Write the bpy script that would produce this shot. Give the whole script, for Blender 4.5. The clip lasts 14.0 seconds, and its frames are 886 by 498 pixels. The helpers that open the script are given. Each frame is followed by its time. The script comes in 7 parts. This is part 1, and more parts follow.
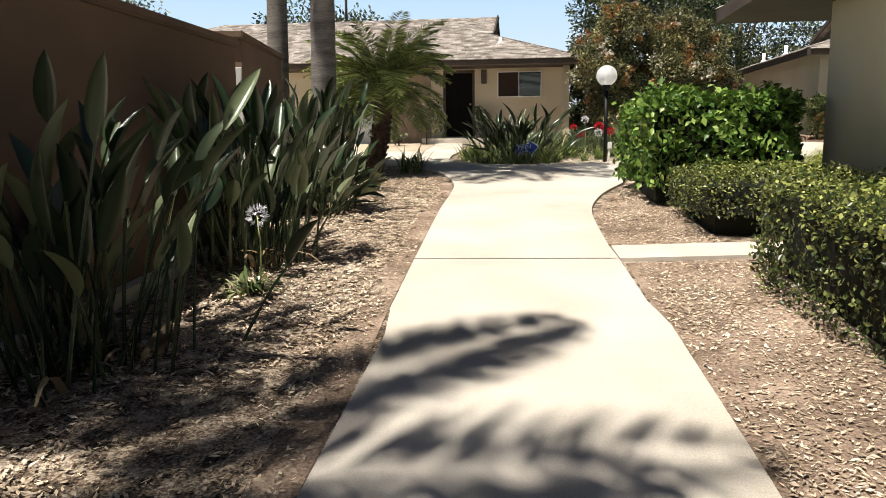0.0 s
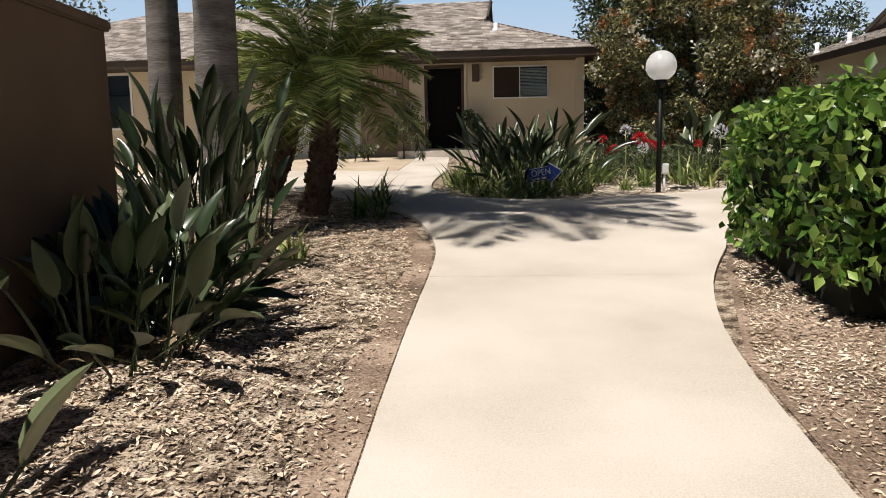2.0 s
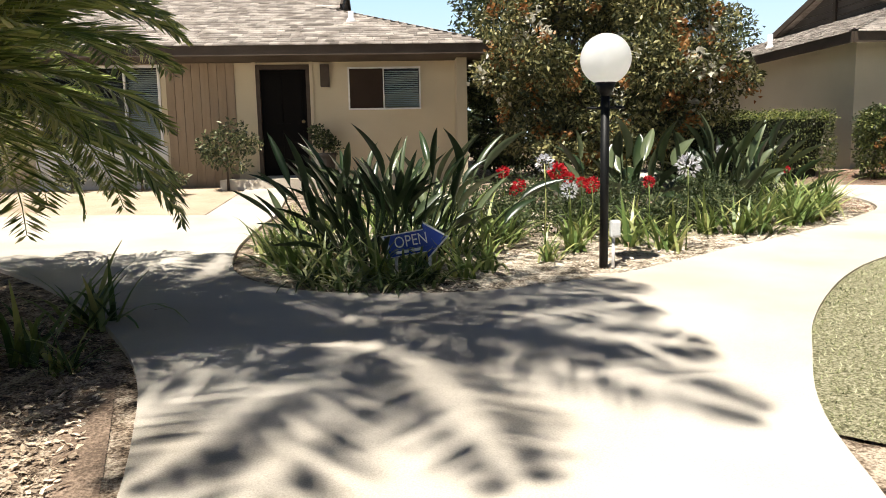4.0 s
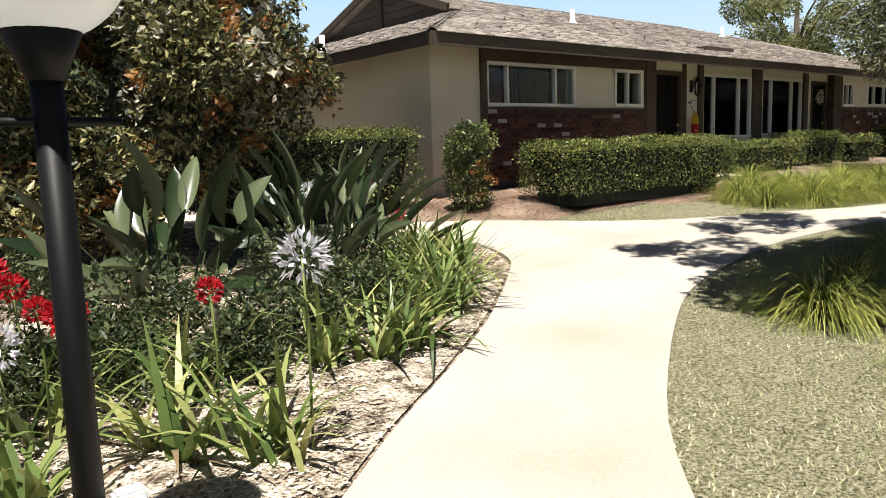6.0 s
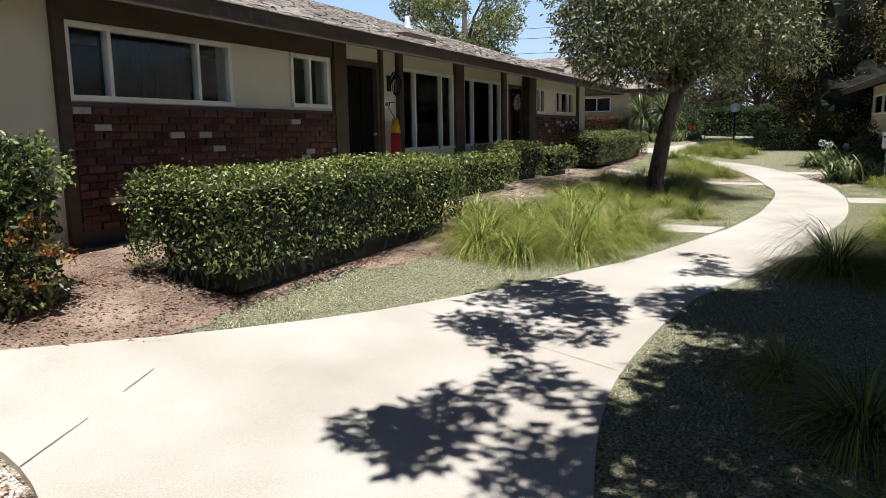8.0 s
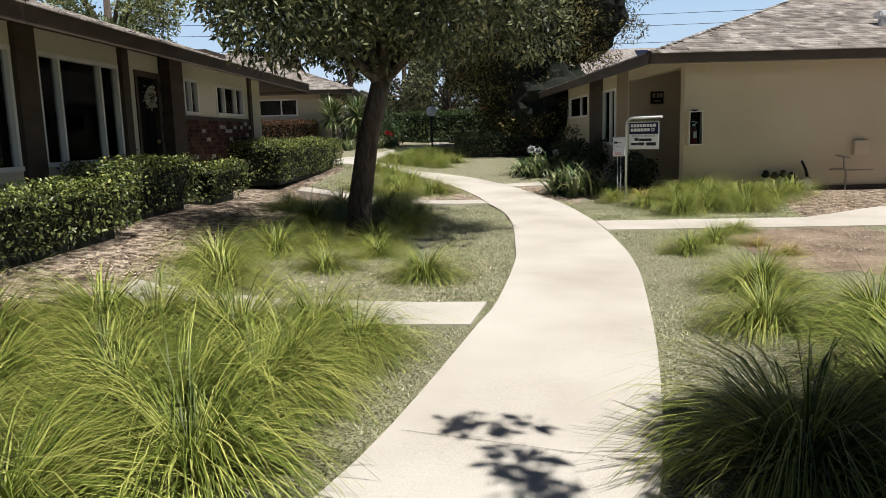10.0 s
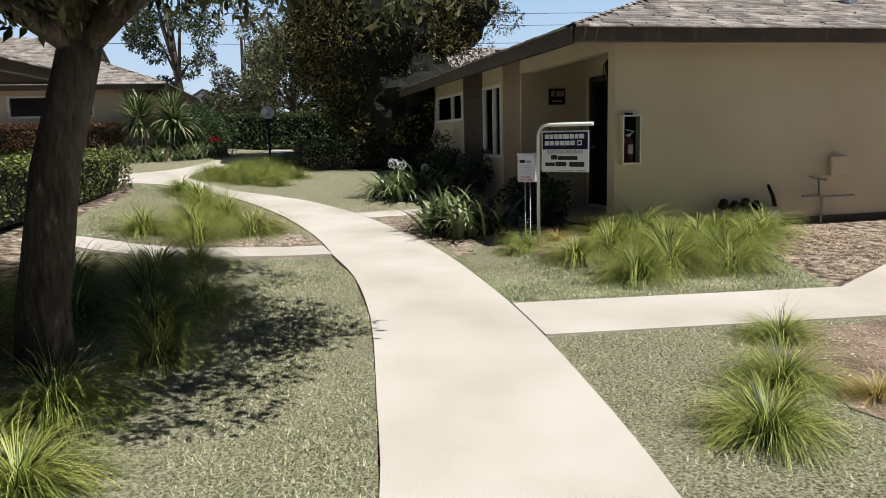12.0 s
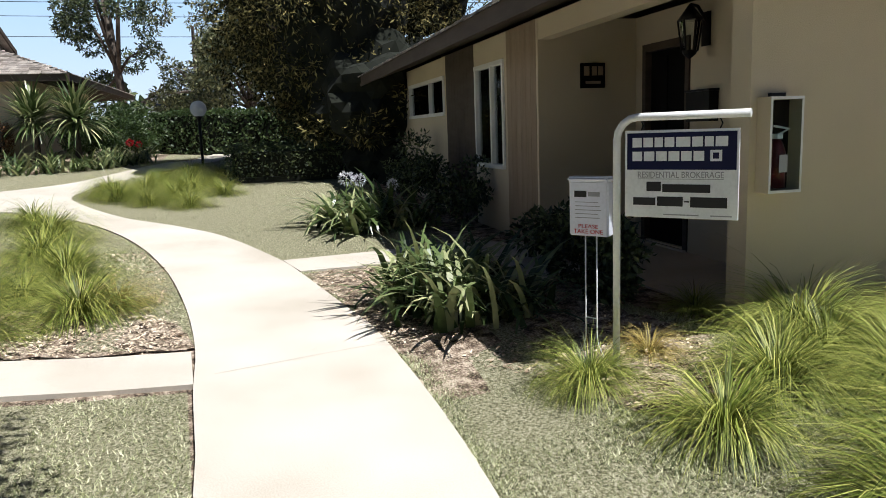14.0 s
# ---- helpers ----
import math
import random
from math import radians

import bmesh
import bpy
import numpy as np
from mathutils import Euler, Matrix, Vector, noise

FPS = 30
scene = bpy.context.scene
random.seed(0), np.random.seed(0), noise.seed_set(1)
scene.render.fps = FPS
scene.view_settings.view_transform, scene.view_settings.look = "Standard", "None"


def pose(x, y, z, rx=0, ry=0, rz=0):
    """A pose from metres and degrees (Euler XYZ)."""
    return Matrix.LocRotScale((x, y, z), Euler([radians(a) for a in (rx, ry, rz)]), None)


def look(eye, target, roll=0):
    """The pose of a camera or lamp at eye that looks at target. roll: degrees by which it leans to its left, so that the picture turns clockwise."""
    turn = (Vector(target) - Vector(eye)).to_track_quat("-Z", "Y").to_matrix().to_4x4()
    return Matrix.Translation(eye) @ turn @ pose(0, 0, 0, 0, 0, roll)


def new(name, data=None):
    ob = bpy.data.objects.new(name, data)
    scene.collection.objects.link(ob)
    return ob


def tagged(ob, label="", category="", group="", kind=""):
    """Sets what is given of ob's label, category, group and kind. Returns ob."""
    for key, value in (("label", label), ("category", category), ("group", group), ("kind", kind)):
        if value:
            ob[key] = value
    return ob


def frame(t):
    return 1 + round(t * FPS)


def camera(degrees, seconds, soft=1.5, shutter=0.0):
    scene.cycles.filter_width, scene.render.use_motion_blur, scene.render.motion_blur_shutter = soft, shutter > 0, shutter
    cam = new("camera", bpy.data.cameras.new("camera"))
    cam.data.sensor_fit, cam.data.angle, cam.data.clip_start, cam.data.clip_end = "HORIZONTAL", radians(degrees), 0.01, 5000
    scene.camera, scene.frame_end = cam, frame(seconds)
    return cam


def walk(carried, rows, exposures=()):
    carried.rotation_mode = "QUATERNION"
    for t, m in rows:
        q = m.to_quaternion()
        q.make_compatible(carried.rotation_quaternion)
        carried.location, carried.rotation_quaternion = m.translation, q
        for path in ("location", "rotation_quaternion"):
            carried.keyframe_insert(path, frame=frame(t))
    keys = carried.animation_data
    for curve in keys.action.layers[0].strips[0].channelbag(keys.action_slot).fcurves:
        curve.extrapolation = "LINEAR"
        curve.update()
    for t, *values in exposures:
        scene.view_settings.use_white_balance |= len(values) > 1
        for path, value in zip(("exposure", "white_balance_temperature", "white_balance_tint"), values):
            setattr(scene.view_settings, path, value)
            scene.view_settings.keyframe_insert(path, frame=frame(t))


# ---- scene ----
cam = camera(62.1, 14.0, soft=0.6)
PATH = [
    (0, (0.734, -1.727, 1.431), (0.493, 0.236, 1.134), -0.60),
    (0.5, (0.560, -0.507, 1.471), (0.333, 1.458, 1.173), -0.61),
    (1, (0.389, 0.678, 1.553), (0.169, 2.643, 1.256), -0.50),
    (1.5, (0.289, 1.893, 1.640), (0.071, 3.859, 1.344), -0.79),
    (2, (0.286, 3.026, 1.695), (0.078, 4.994, 1.401), -1.01),
    (2.2, (0.300, 3.486, 1.715), (0.110, 5.456, 1.425), -1.08),
    (4.3, (0.531, 8.008, 1.973), (0.831, 9.966, 1.702), -1.14),
    (4.5, (0.589, 8.437, 1.989), (1.047, 10.365, 1.719), -1.37),
    (5, (0.825, 9.504, 2.035), (1.547, 11.350, 1.767), -1.51),
    (5.5, (1.265, 10.594, 2.074), (2.245, 12.318, 1.815), -2.0),
    (6, (1.782, 11.370, 2.140), (3.015, 12.920, 1.870), -1.95),
    (6.5, (2.384, 12.154, 2.277), (3.741, 13.595, 1.990), -1.72),
    (7, (3.130, 12.905, 2.310), (4.559, 14.277, 2.025), -1.85),
    (7.5, (4.098, 13.595, 2.330), (5.692, 14.770, 2.035), -1.45),
    (8, (5.158, 14.200, 2.422), (6.931, 15.073, 2.115), -1.00),
    (8.5, (6.188, 14.662, 2.409), (8.038, 15.346, 2.098), -1.20),
    (9, (7.370, 15.037, 2.388), (9.301, 15.450, 2.074), -1.20),
    (9.2, (7.884, 15.138, 2.401), (9.835, 15.478, 2.089), -1.38),
    (11.3, (12.901, 15.044, 2.524), (14.870, 14.875, 2.212), -1.32),
    (11.5, (13.381, 15.010, 2.554), (15.346, 14.809, 2.242), -1.43),
    (12, (14.575, 14.894, 2.577), (16.531, 14.619, 2.264), -1.47),
    (12.5, (15.721, 14.720, 2.580), (17.670, 14.406, 2.262), -1.53),
    (13, (16.872, 14.534, 2.614), (18.820, 14.214, 2.293), -1.80),
    (13.5, (17.966, 14.376, 2.593), (19.915, 14.054, 2.281), -1.94),
    (14, (19.061, 14.213, 2.604), (21.007, 13.882, 2.283), -2.09),
]
walk(cam, [(t, look(eye, target, roll)) for t, eye, target, roll in PATH],
     exposures=[(0.0, .5, 6500, 11), (0.5, .2, 6500, 11), (1.0, .1, 6400, 14), (2.2, .1, 6400, 14), (4.3, .78, 6500, 10), (5.5, .7, 6500, 11), (6.0, .55, 6400, 11), (7.0, .28, 6050, 11), (8.5, .3, 5850, 11), (9.2, .25, 6100, 11), (11.3, .1, 5950, 11), (13.2, .25, 5980, 10), (14.0, .42, 5850, 11)])

# ---- light ----
world = bpy.data.worlds.new("world")
scene.world = world
world.use_nodes = True
wn = world.node_tree
sky = wn.nodes.new("ShaderNodeTexSky")
sky.sky_type = 'NISHITA'
sky.sun_disc = False
SUN_EL, SUN_AZ = radians(67.4), radians(220.7)
sky.sun_elevation, sky.sun_rotation = SUN_EL, SUN_AZ
sky.air_density, sky.dust_density, sky.ozone_density = 0.3, 0.2, 1.0
back = wn.nodes["Background"]
back.inputs[1].default_value = 0.05
wn.links.new(sky.outputs[0], back.inputs[0])
sun = new("sun", bpy.data.lights.new("sun", 'SUN'))
sun.data.energy, sun.data.angle, sun.data.color = 5.0, radians(0.55), (1.0, 0.955, 0.86)
sun.matrix_world = look((-18.5, -21.5, 68), (0, 0, 0))


def low_sky():
    """Pale hazy sky low over the distance, all round."""
    m = bpy.data.materials.new("hazy_sky")
    m.use_nodes = True
    nt = m.node_tree
    nt.nodes.remove(nt.nodes["Principled BSDF"])
    tc, sep, ramp, em = (nt.nodes.new("ShaderNode" + k) for k in ("TexCoord", "SeparateXYZ", "ValToRGB", "Emission"))
    nt.links.new(tc.outputs["Generated"], sep.inputs[0])
    nt.links.new(sep.outputs[2], ramp.inputs[0])
    nt.links.new(ramp.outputs[0], em.inputs[0])
    nt.links.new(em.outputs[0], nt.nodes["Material Output"].inputs["Surface"])
    e = ramp.color_ramp.elements
    e[0].position, e[0].color = .1, (.66, .72, .76, 1)
    e[1].position, e[1].color = 1.0, (.36, .54, .72, 1)
    bm = bmesh.new()
    bottom, top = ([bm.verts.new((12 + 500 * math.cos(a), 12 + 500 * math.sin(a), z)) for a in [2 * math.pi * k / 96 for k in range(96)]] for z in (-12, 108))
    for k in range(96):
        bm.faces.new((bottom[k], top[k], top[(k + 1) % 96], bottom[(k + 1) % 96]))
    me = bpy.data.meshes.new("backdrop")
    bm.to_mesh(me)
    bm.free()
    me.materials.append(m)
    return tagged(new("backdrop", me), "pale blue hazy sky low over the horizon", "sky", kind="structure")


low_sky()

# ---- helpers ----
rng = np.random.default_rng(7)


def smooth(a, b, x):
    t = np.clip((np.asarray(x, float) - a) / (b - a), 0, 1)
    return t * t * (3 - 2 * t)


KY = [-40, -10, 0, 4, 8, 12, 14.5, 17, 21, 30, 80]
KZ = [-1.6, -.55, .1, .36, .62, .87, .97, 1.04, 1.28, 1.5, 1.6]
KX = [24, 28, 32.4, 35, 38, 45, 60]
KR = [0, .13, .32, .5, .72, 1.0, 1.2]


def G(x, y):
    """Height of the ground."""
    s = np.interp(y, KY, KZ)
    k = smooth(8, 16, x)
    s = s * (1 - k) + np.where(np.asarray(y) < 16, 1.0, s) * k
    return (s + .13 * smooth(6, 13, x) + .18 * smooth(16.8, 18.8, y) * smooth(6.5, 9, x) * (1 - smooth(30, 34, x))
            + .12 * smooth(21, 23, x) * (1 - smooth(12.5, 13.5, y)) + np.interp(x, KX, KR) * smooth(11.5, 13.5, y))


def g(x, y):
    return float(G(x, y))


def mesh_ob(name, verts, faces, material, parent=None, smooth_shade=False):
    me = bpy.data.meshes.new(name)
    me.from_pydata([tuple(v) for v in verts], [], faces)
    me.update()
    if smooth_shade:
        me.polygons.foreach_set("use_smooth", [True] * len(me.polygons))
    me.materials.append(material)
    ob = new(name, me)
    if parent is not None:
        ob.parent = parent
    return ob


def fast_mesh(name, co, loops, per, material, parent=None):
    """A mesh of equal polygons with `per` corners each, from arrays."""
    me = bpy.data.meshes.new(name)
    co = np.ascontiguousarray(co, np.float32)
    loops = np.ascontiguousarray(loops, np.int32).ravel()
    n = len(loops) // per
    me.vertices.add(len(co))
    me.vertices.foreach_set("co", co.ravel())
    me.loops.add(len(loops))
    me.loops.foreach_set("vertex_index", loops)
    me.polygons.add(n)
    me.polygons.foreach_set("loop_start", np.arange(n, dtype=np.int32) * per)
    me.update(calc_edges=True)
    me.materials.append(material)
    ob = new(name, me)
    if parent is not None:
        ob.parent = parent
    return ob


def part(name, bm, material, parent, label=""):
    me = bpy.data.meshes.new(name)
    bmesh.ops.recalc_face_normals(bm, faces=bm.faces)
    bm.to_mesh(me)
    bm.free()
    me.materials.append(material)
    ob = new(name, me)
    ob.parent = parent
    if label:
        ob["label"] = label
    return ob


def empty(name, label, category, at=(0, 0, 0), group="", kind=""):
    ob = new(name)
    ob.empty_display_size = 0.2
    ob.location = at
    return tagged(ob, label, category, group, kind)


def box(bm, x0, x1, y0, y1, z0, z1, m=None):
    v = [bm.verts.new((x, y, z)) for z in (z0, z1) for x, y in ((x0, y0), (x1, y0), (x1, y1), (x0, y1))]
    if m is not None:
        for w in v:
            w.co = m @ w.co
    for f in ((0, 3, 2, 1), (4, 5, 6, 7), (0, 1, 5, 4), (1, 2, 6, 5), (2, 3, 7, 6), (3, 0, 4, 7)):
        bm.faces.new([v[i] for i in f])
    return v


def tube(bm, points, radii, sides=8, cap=True):
    """A round tube along points."""
    rings = []
    pts = [Vector(p) for p in points]
    for i, p in enumerate(pts):
        d = (pts[min(i + 1, len(pts) - 1)] - pts[max(i - 1, 0)]).normalized()
        a = d.orthogonal().normalized()
        if i:
            a = (rings[-1][1] - d * rings[-1][1].dot(d)).normalized()
        b = d.cross(a)
        r = radii[i] if hasattr(radii, "__len__") else radii
        rings.append(([bm.verts.new(p + (a * math.cos(t) + b * math.sin(t)) * r) for t in
                       [2 * math.pi * k / sides for k in range(sides)]], a))
    for (r0, _), (r1, _) in zip(rings, rings[1:]):
        for k in range(sides):
            f = bm.faces.new((r0[k], r0[(k + 1) % sides], r1[(k + 1) % sides], r1[k]))
            f.smooth = True
    if cap:
        bm.faces.new(list(reversed(rings[0][0])))
        bm.faces.new(rings[-1][0])


def ball(bm, centre, r, u=24, v=16):
    made = bmesh.ops.create_uvsphere(bm, u_segments=u, v_segments=v, radius=r, matrix=Matrix.Translation(centre))
    for w in made["verts"]:
        for f in w.link_faces:
            f.smooth = True


def patch(name, poly, lift, material, step=0.5, thick=0.0, parent=None, extra=None):
    """A sheet over the ground inside a polygon, with an edge of the given thickness."""
    from mathutils.geometry import delaunay_2d_cdt
    poly = [Vector(p) for p in poly]
    ring = []
    for a, b in zip(poly, poly[1:] + poly[:1]):
        n = max(1, int((b - a).length / step))
        ring += [a.lerp(b, i / n) for i in range(n)]
    arr = np.array([(p.x, p.y) for p in ring])
    lo, hi = arr.min(0), arr.max(0)
    xs, ys = np.arange(lo[0] + step / 2, hi[0], step), np.arange(lo[1] + step / 2, hi[1], step)
    gx, gy = np.meshgrid(xs, ys)
    pts = np.stack([gx.ravel(), gy.ravel()], 1)
    pts = pts[inside(arr, pts)]
    if len(pts):
        d = np.min(np.linalg.norm(pts[:, None] - arr[None], axis=2), axis=1) if len(pts) * len(arr) < 4e6 else np.ones(len(pts))
        pts = pts[d > step * 0.35]
    vs = ring + [Vector(p) for p in pts]
    n = len(ring)
    out = delaunay_2d_cdt(vs, [(i, (i + 1) % n) for i in range(n)], [list(range(n))], 1, 1e-6)
    co, faces = out[0], [list(f) for f in out[2]]
    verts = [(v.x, v.y, g(v.x, v.y) + lift) for v in co]
    if thick:
        base = len(verts)
        verts += [(p.x, p.y, g(p.x, p.y) + lift) for p in ring] + [(p.x, p.y, g(p.x, p.y) + lift - thick) for p in ring]
        faces += [[base + i, base + n + i, base + n + (i + 1) % n, base + (i + 1) % n] for i in range(n)]
    me = bpy.data.meshes.new(name)
    me.from_pydata(verts, [], faces)
    bm = bmesh.new()
    bm.from_mesh(me)
    for f in bm.faces:
        f.normal_update()
        if abs(f.normal.z) > 0.5 and f.normal.z < 0:
            f.normal_flip()
    bm.to_mesh(me)
    bm.free()
    me.materials.append(material)
    ob = new(name, me)
    if parent is not None:
        ob.parent = parent
    return ob


def inside(poly, pts):
    poly, pts = np.asarray(poly, float), np.asarray(pts, float)
    hit = np.zeros(len(pts), bool)
    x, y = pts[:, 0], pts[:, 1]
    for (x0, y0), (x1, y1) in zip(poly, np.roll(poly, -1, 0)):
        c = (y0 > y) != (y1 > y)
        with np.errstate(divide='ignore', invalid='ignore'):
            hit ^= c & (x < (x1 - x0) * (y - y0) / (y1 - y0 + 1e-12) + x0)
    return hit


def turn_from(d):
    """Rows right, normal, along for arrays of unit directions."""
    up = np.where(np.abs(d[:, 2:3]) > 0.95, [[1.0, 0, 0]], [[0, 0, 1.0]])
    r = np.cross(d, up)
    r /= np.linalg.norm(r, axis=1)[:, None]
    return r, np.cross(r, d)


def leaf_arrays(pos, way, length, width, fold=0.25, roll=None):
    """Pointed leaves, two triangles each, folded along the middle."""
    n = len(pos)
    r, nrm = turn_from(way)
    roll = rng.uniform(0, 6.28, n) if roll is None else roll
    c, s = np.cos(roll)[:, None], np.sin(roll)[:, None]
    r, nrm = r * c + nrm * s, nrm * c - r * s
    length, width = np.broadcast_to(length, n)[:, None], np.broadcast_to(width, n)[:, None]
    mid = pos + way * length * 0.45
    co = np.stack([pos, mid + r * width / 2 + nrm * width * fold, pos + way * length, mid - r * width / 2 + nrm * width * fold], 1)
    base = np.arange(n)[:, None] * 4
    loops = np.concatenate([base + [0, 1, 2], base + [0, 2, 3]], 1)
    return co.reshape(-1, 3), loops.reshape(-1, 3)


def leaves(name, pos, way, length, width, material, parent=None, fold=0.25):
    co, loops = leaf_arrays(np.asarray(pos, float), np.asarray(way, float), length, width, fold)
    return fast_mesh(name, co, loops, 3, material, parent)


def unit(a):
    return a / np.maximum(np.linalg.norm(a, axis=-1, keepdims=True), 1e-9)


def blade_arrays(base, az, length, lean, droop, width, segs=4, taper=0.85, belly=0.0, early=1.5):
    """Strap leaves that rise, lean out by `lean` and bend down by `droop` (radians) towards the tip."""
    n = len(base)
    t = np.linspace(0, 1, segs + 1)
    ang = lean[:, None] + droop[:, None] * t[None] ** early
    step = (length / segs)[:, None]
    h = np.concatenate([np.zeros((n, 1)), np.cumsum(np.sin((ang[:, 1:] + ang[:, :-1]) / 2) * step, 1)], 1)
    v = np.concatenate([np.zeros((n, 1)), np.cumsum(np.cos((ang[:, 1:] + ang[:, :-1]) / 2) * step, 1)], 1)
    out = np.stack([np.cos(az), np.sin(az)], 1)
    mid = np.stack([base[:, None, 0] + out[:, None, 0] * h, base[:, None, 1] + out[:, None, 1] * h, base[:, None, 2] + v], 2)
    side = np.stack([-out[:, 1], out[:, 0], np.zeros(n)], 1)
    prof = (1 - taper * t ** 1.6) * (1 - belly + belly * np.sin(np.pi * np.clip(t * 0.9 + 0.08, 0, 1)))
    w = width[:, None] * prof[None]
    co = np.stack([mid - side[:, None] * w[..., None] / 2, mid + side[:, None] * w[..., None] / 2], 2)
    co = co.reshape(n, -1, 3)
    k = (segs + 1) * 2
    b = np.arange(n)[:, None] * k
    quads = []
    for i in range(segs):
        quads.append(np.stack([b[:, 0] + 2 * i, b[:, 0] + 2 * i + 1, b[:, 0] + 2 * i + 3, b[:, 0] + 2 * i + 2], 1))
    return co.reshape(-1, 3), np.concatenate(quads, 0)


def join_arrays(parts_list):
    co, loops, n = [], [], 0
    for c, l in parts_list:
        co.append(c)
        loops.append(l + n)
        n += len(c)
    return np.concatenate(co), np.concatenate(loops)


# ---- materials ----
def nodes_of(name):
    m = bpy.data.materials.new(name)
    m.use_nodes = True
    nt = m.node_tree
    return m, nt, nt.nodes["Principled BSDF"]


def surface(name, colours, scale=3.0, fine=40.0, rough=0.8, bump=0.3, bump_dist=0.01, metal=0.0, spec=0.3, stretch=(1, 1, 1), contrast=0.5, island=0.0, obj=0.0):
    """Two-scale mottled surface: colours from dark to light; island/obj: brightness spread of single pieces."""
    m, nt, p = nodes_of(name)
    tc = nt.nodes.new("ShaderNodeTexCoord")
    mp = nt.nodes.new("ShaderNodeMapping")
    mp.inputs["Scale"].default_value = stretch
    nt.links.new(tc.outputs["Object"], mp.inputs[0])
    n1, n2 = nt.nodes.new("ShaderNodeTexNoise"), nt.nodes.new("ShaderNodeTexNoise")
    n1.inputs["Scale"].default_value, n1.inputs["Detail"].default_value = scale, 5
    n2.inputs["Scale"].default_value, n2.inputs["Detail"].default_value = fine, 4
    for n in (n1, n2):
        nt.links.new(mp.outputs[0], n.inputs["Vector"])
    mix = nt.nodes.new("ShaderNodeMath")
    mix.operation = 'MULTIPLY_ADD'
    mix.inputs[1].default_value = 0.45
    half = nt.nodes.new("ShaderNodeMath")
    half.operation = 'MULTIPLY'
    half.inputs[1].default_value = 0.55
    nt.links.new(n1.outputs["Fac"], half.inputs[0])
    nt.links.new(n2.outputs["Fac"], mix.inputs[0])
    nt.links.new(half.outputs[0], mix.inputs[2])
    ramp = nt.nodes.new("ShaderNodeValToRGB")
    els = ramp.color_ramp.elements
    lo, hi = 0.5 - contrast / 2 + 0.1, 0.5 + contrast / 2 - 0.1
    while len(els) < len(colours):
        els.new(0.5)
    for i, c in enumerate(colours):
        els[i].position = lo + (hi - lo) * i / max(1, len(colours) - 1)
        els[i].color = (*c, 1)
    nt.links.new(mix.outputs[0], ramp.inputs[0])
    colour = ramp.outputs[0]
    if island or obj:
        src = nt.nodes.new("ShaderNodeNewGeometry" if island else "ShaderNodeObjectInfo")
        out = src.outputs["Random Per Island"] if island else src.outputs["Random"]
        k = island or obj
        mr = nt.nodes.new("ShaderNodeMapRange")
        mr.inputs[3].default_value, mr.inputs[4].default_value = 1 - k, 1 + k
        nt.links.new(out, mr.inputs[0])
        mul = nt.nodes.new("ShaderNodeVectorMath")
        mul.operation = 'SCALE'
        nt.links.new(colour, mul.inputs[0])
        nt.links.new(mr.outputs[0], mul.inputs["Scale"])
        colour = mul.outputs[0]
    nt.links.new(colour, p.inputs["Base Color"])
    p.inputs["Roughness"].default_value = rough
    p.inputs["Metallic"].default_value = metal
    p.inputs["Specular IOR Level"].default_value = spec
    if bump:
        b = nt.nodes.new("ShaderNodeBump")
        b.inputs["Strength"].default_value, b.inputs["Distance"].default_value = bump, bump_dist
        nt.links.new(n2.outputs["Fac"], b.inputs["Height"])
        nt.links.new(b.outputs[0], p.inputs["Normal"])
    return m


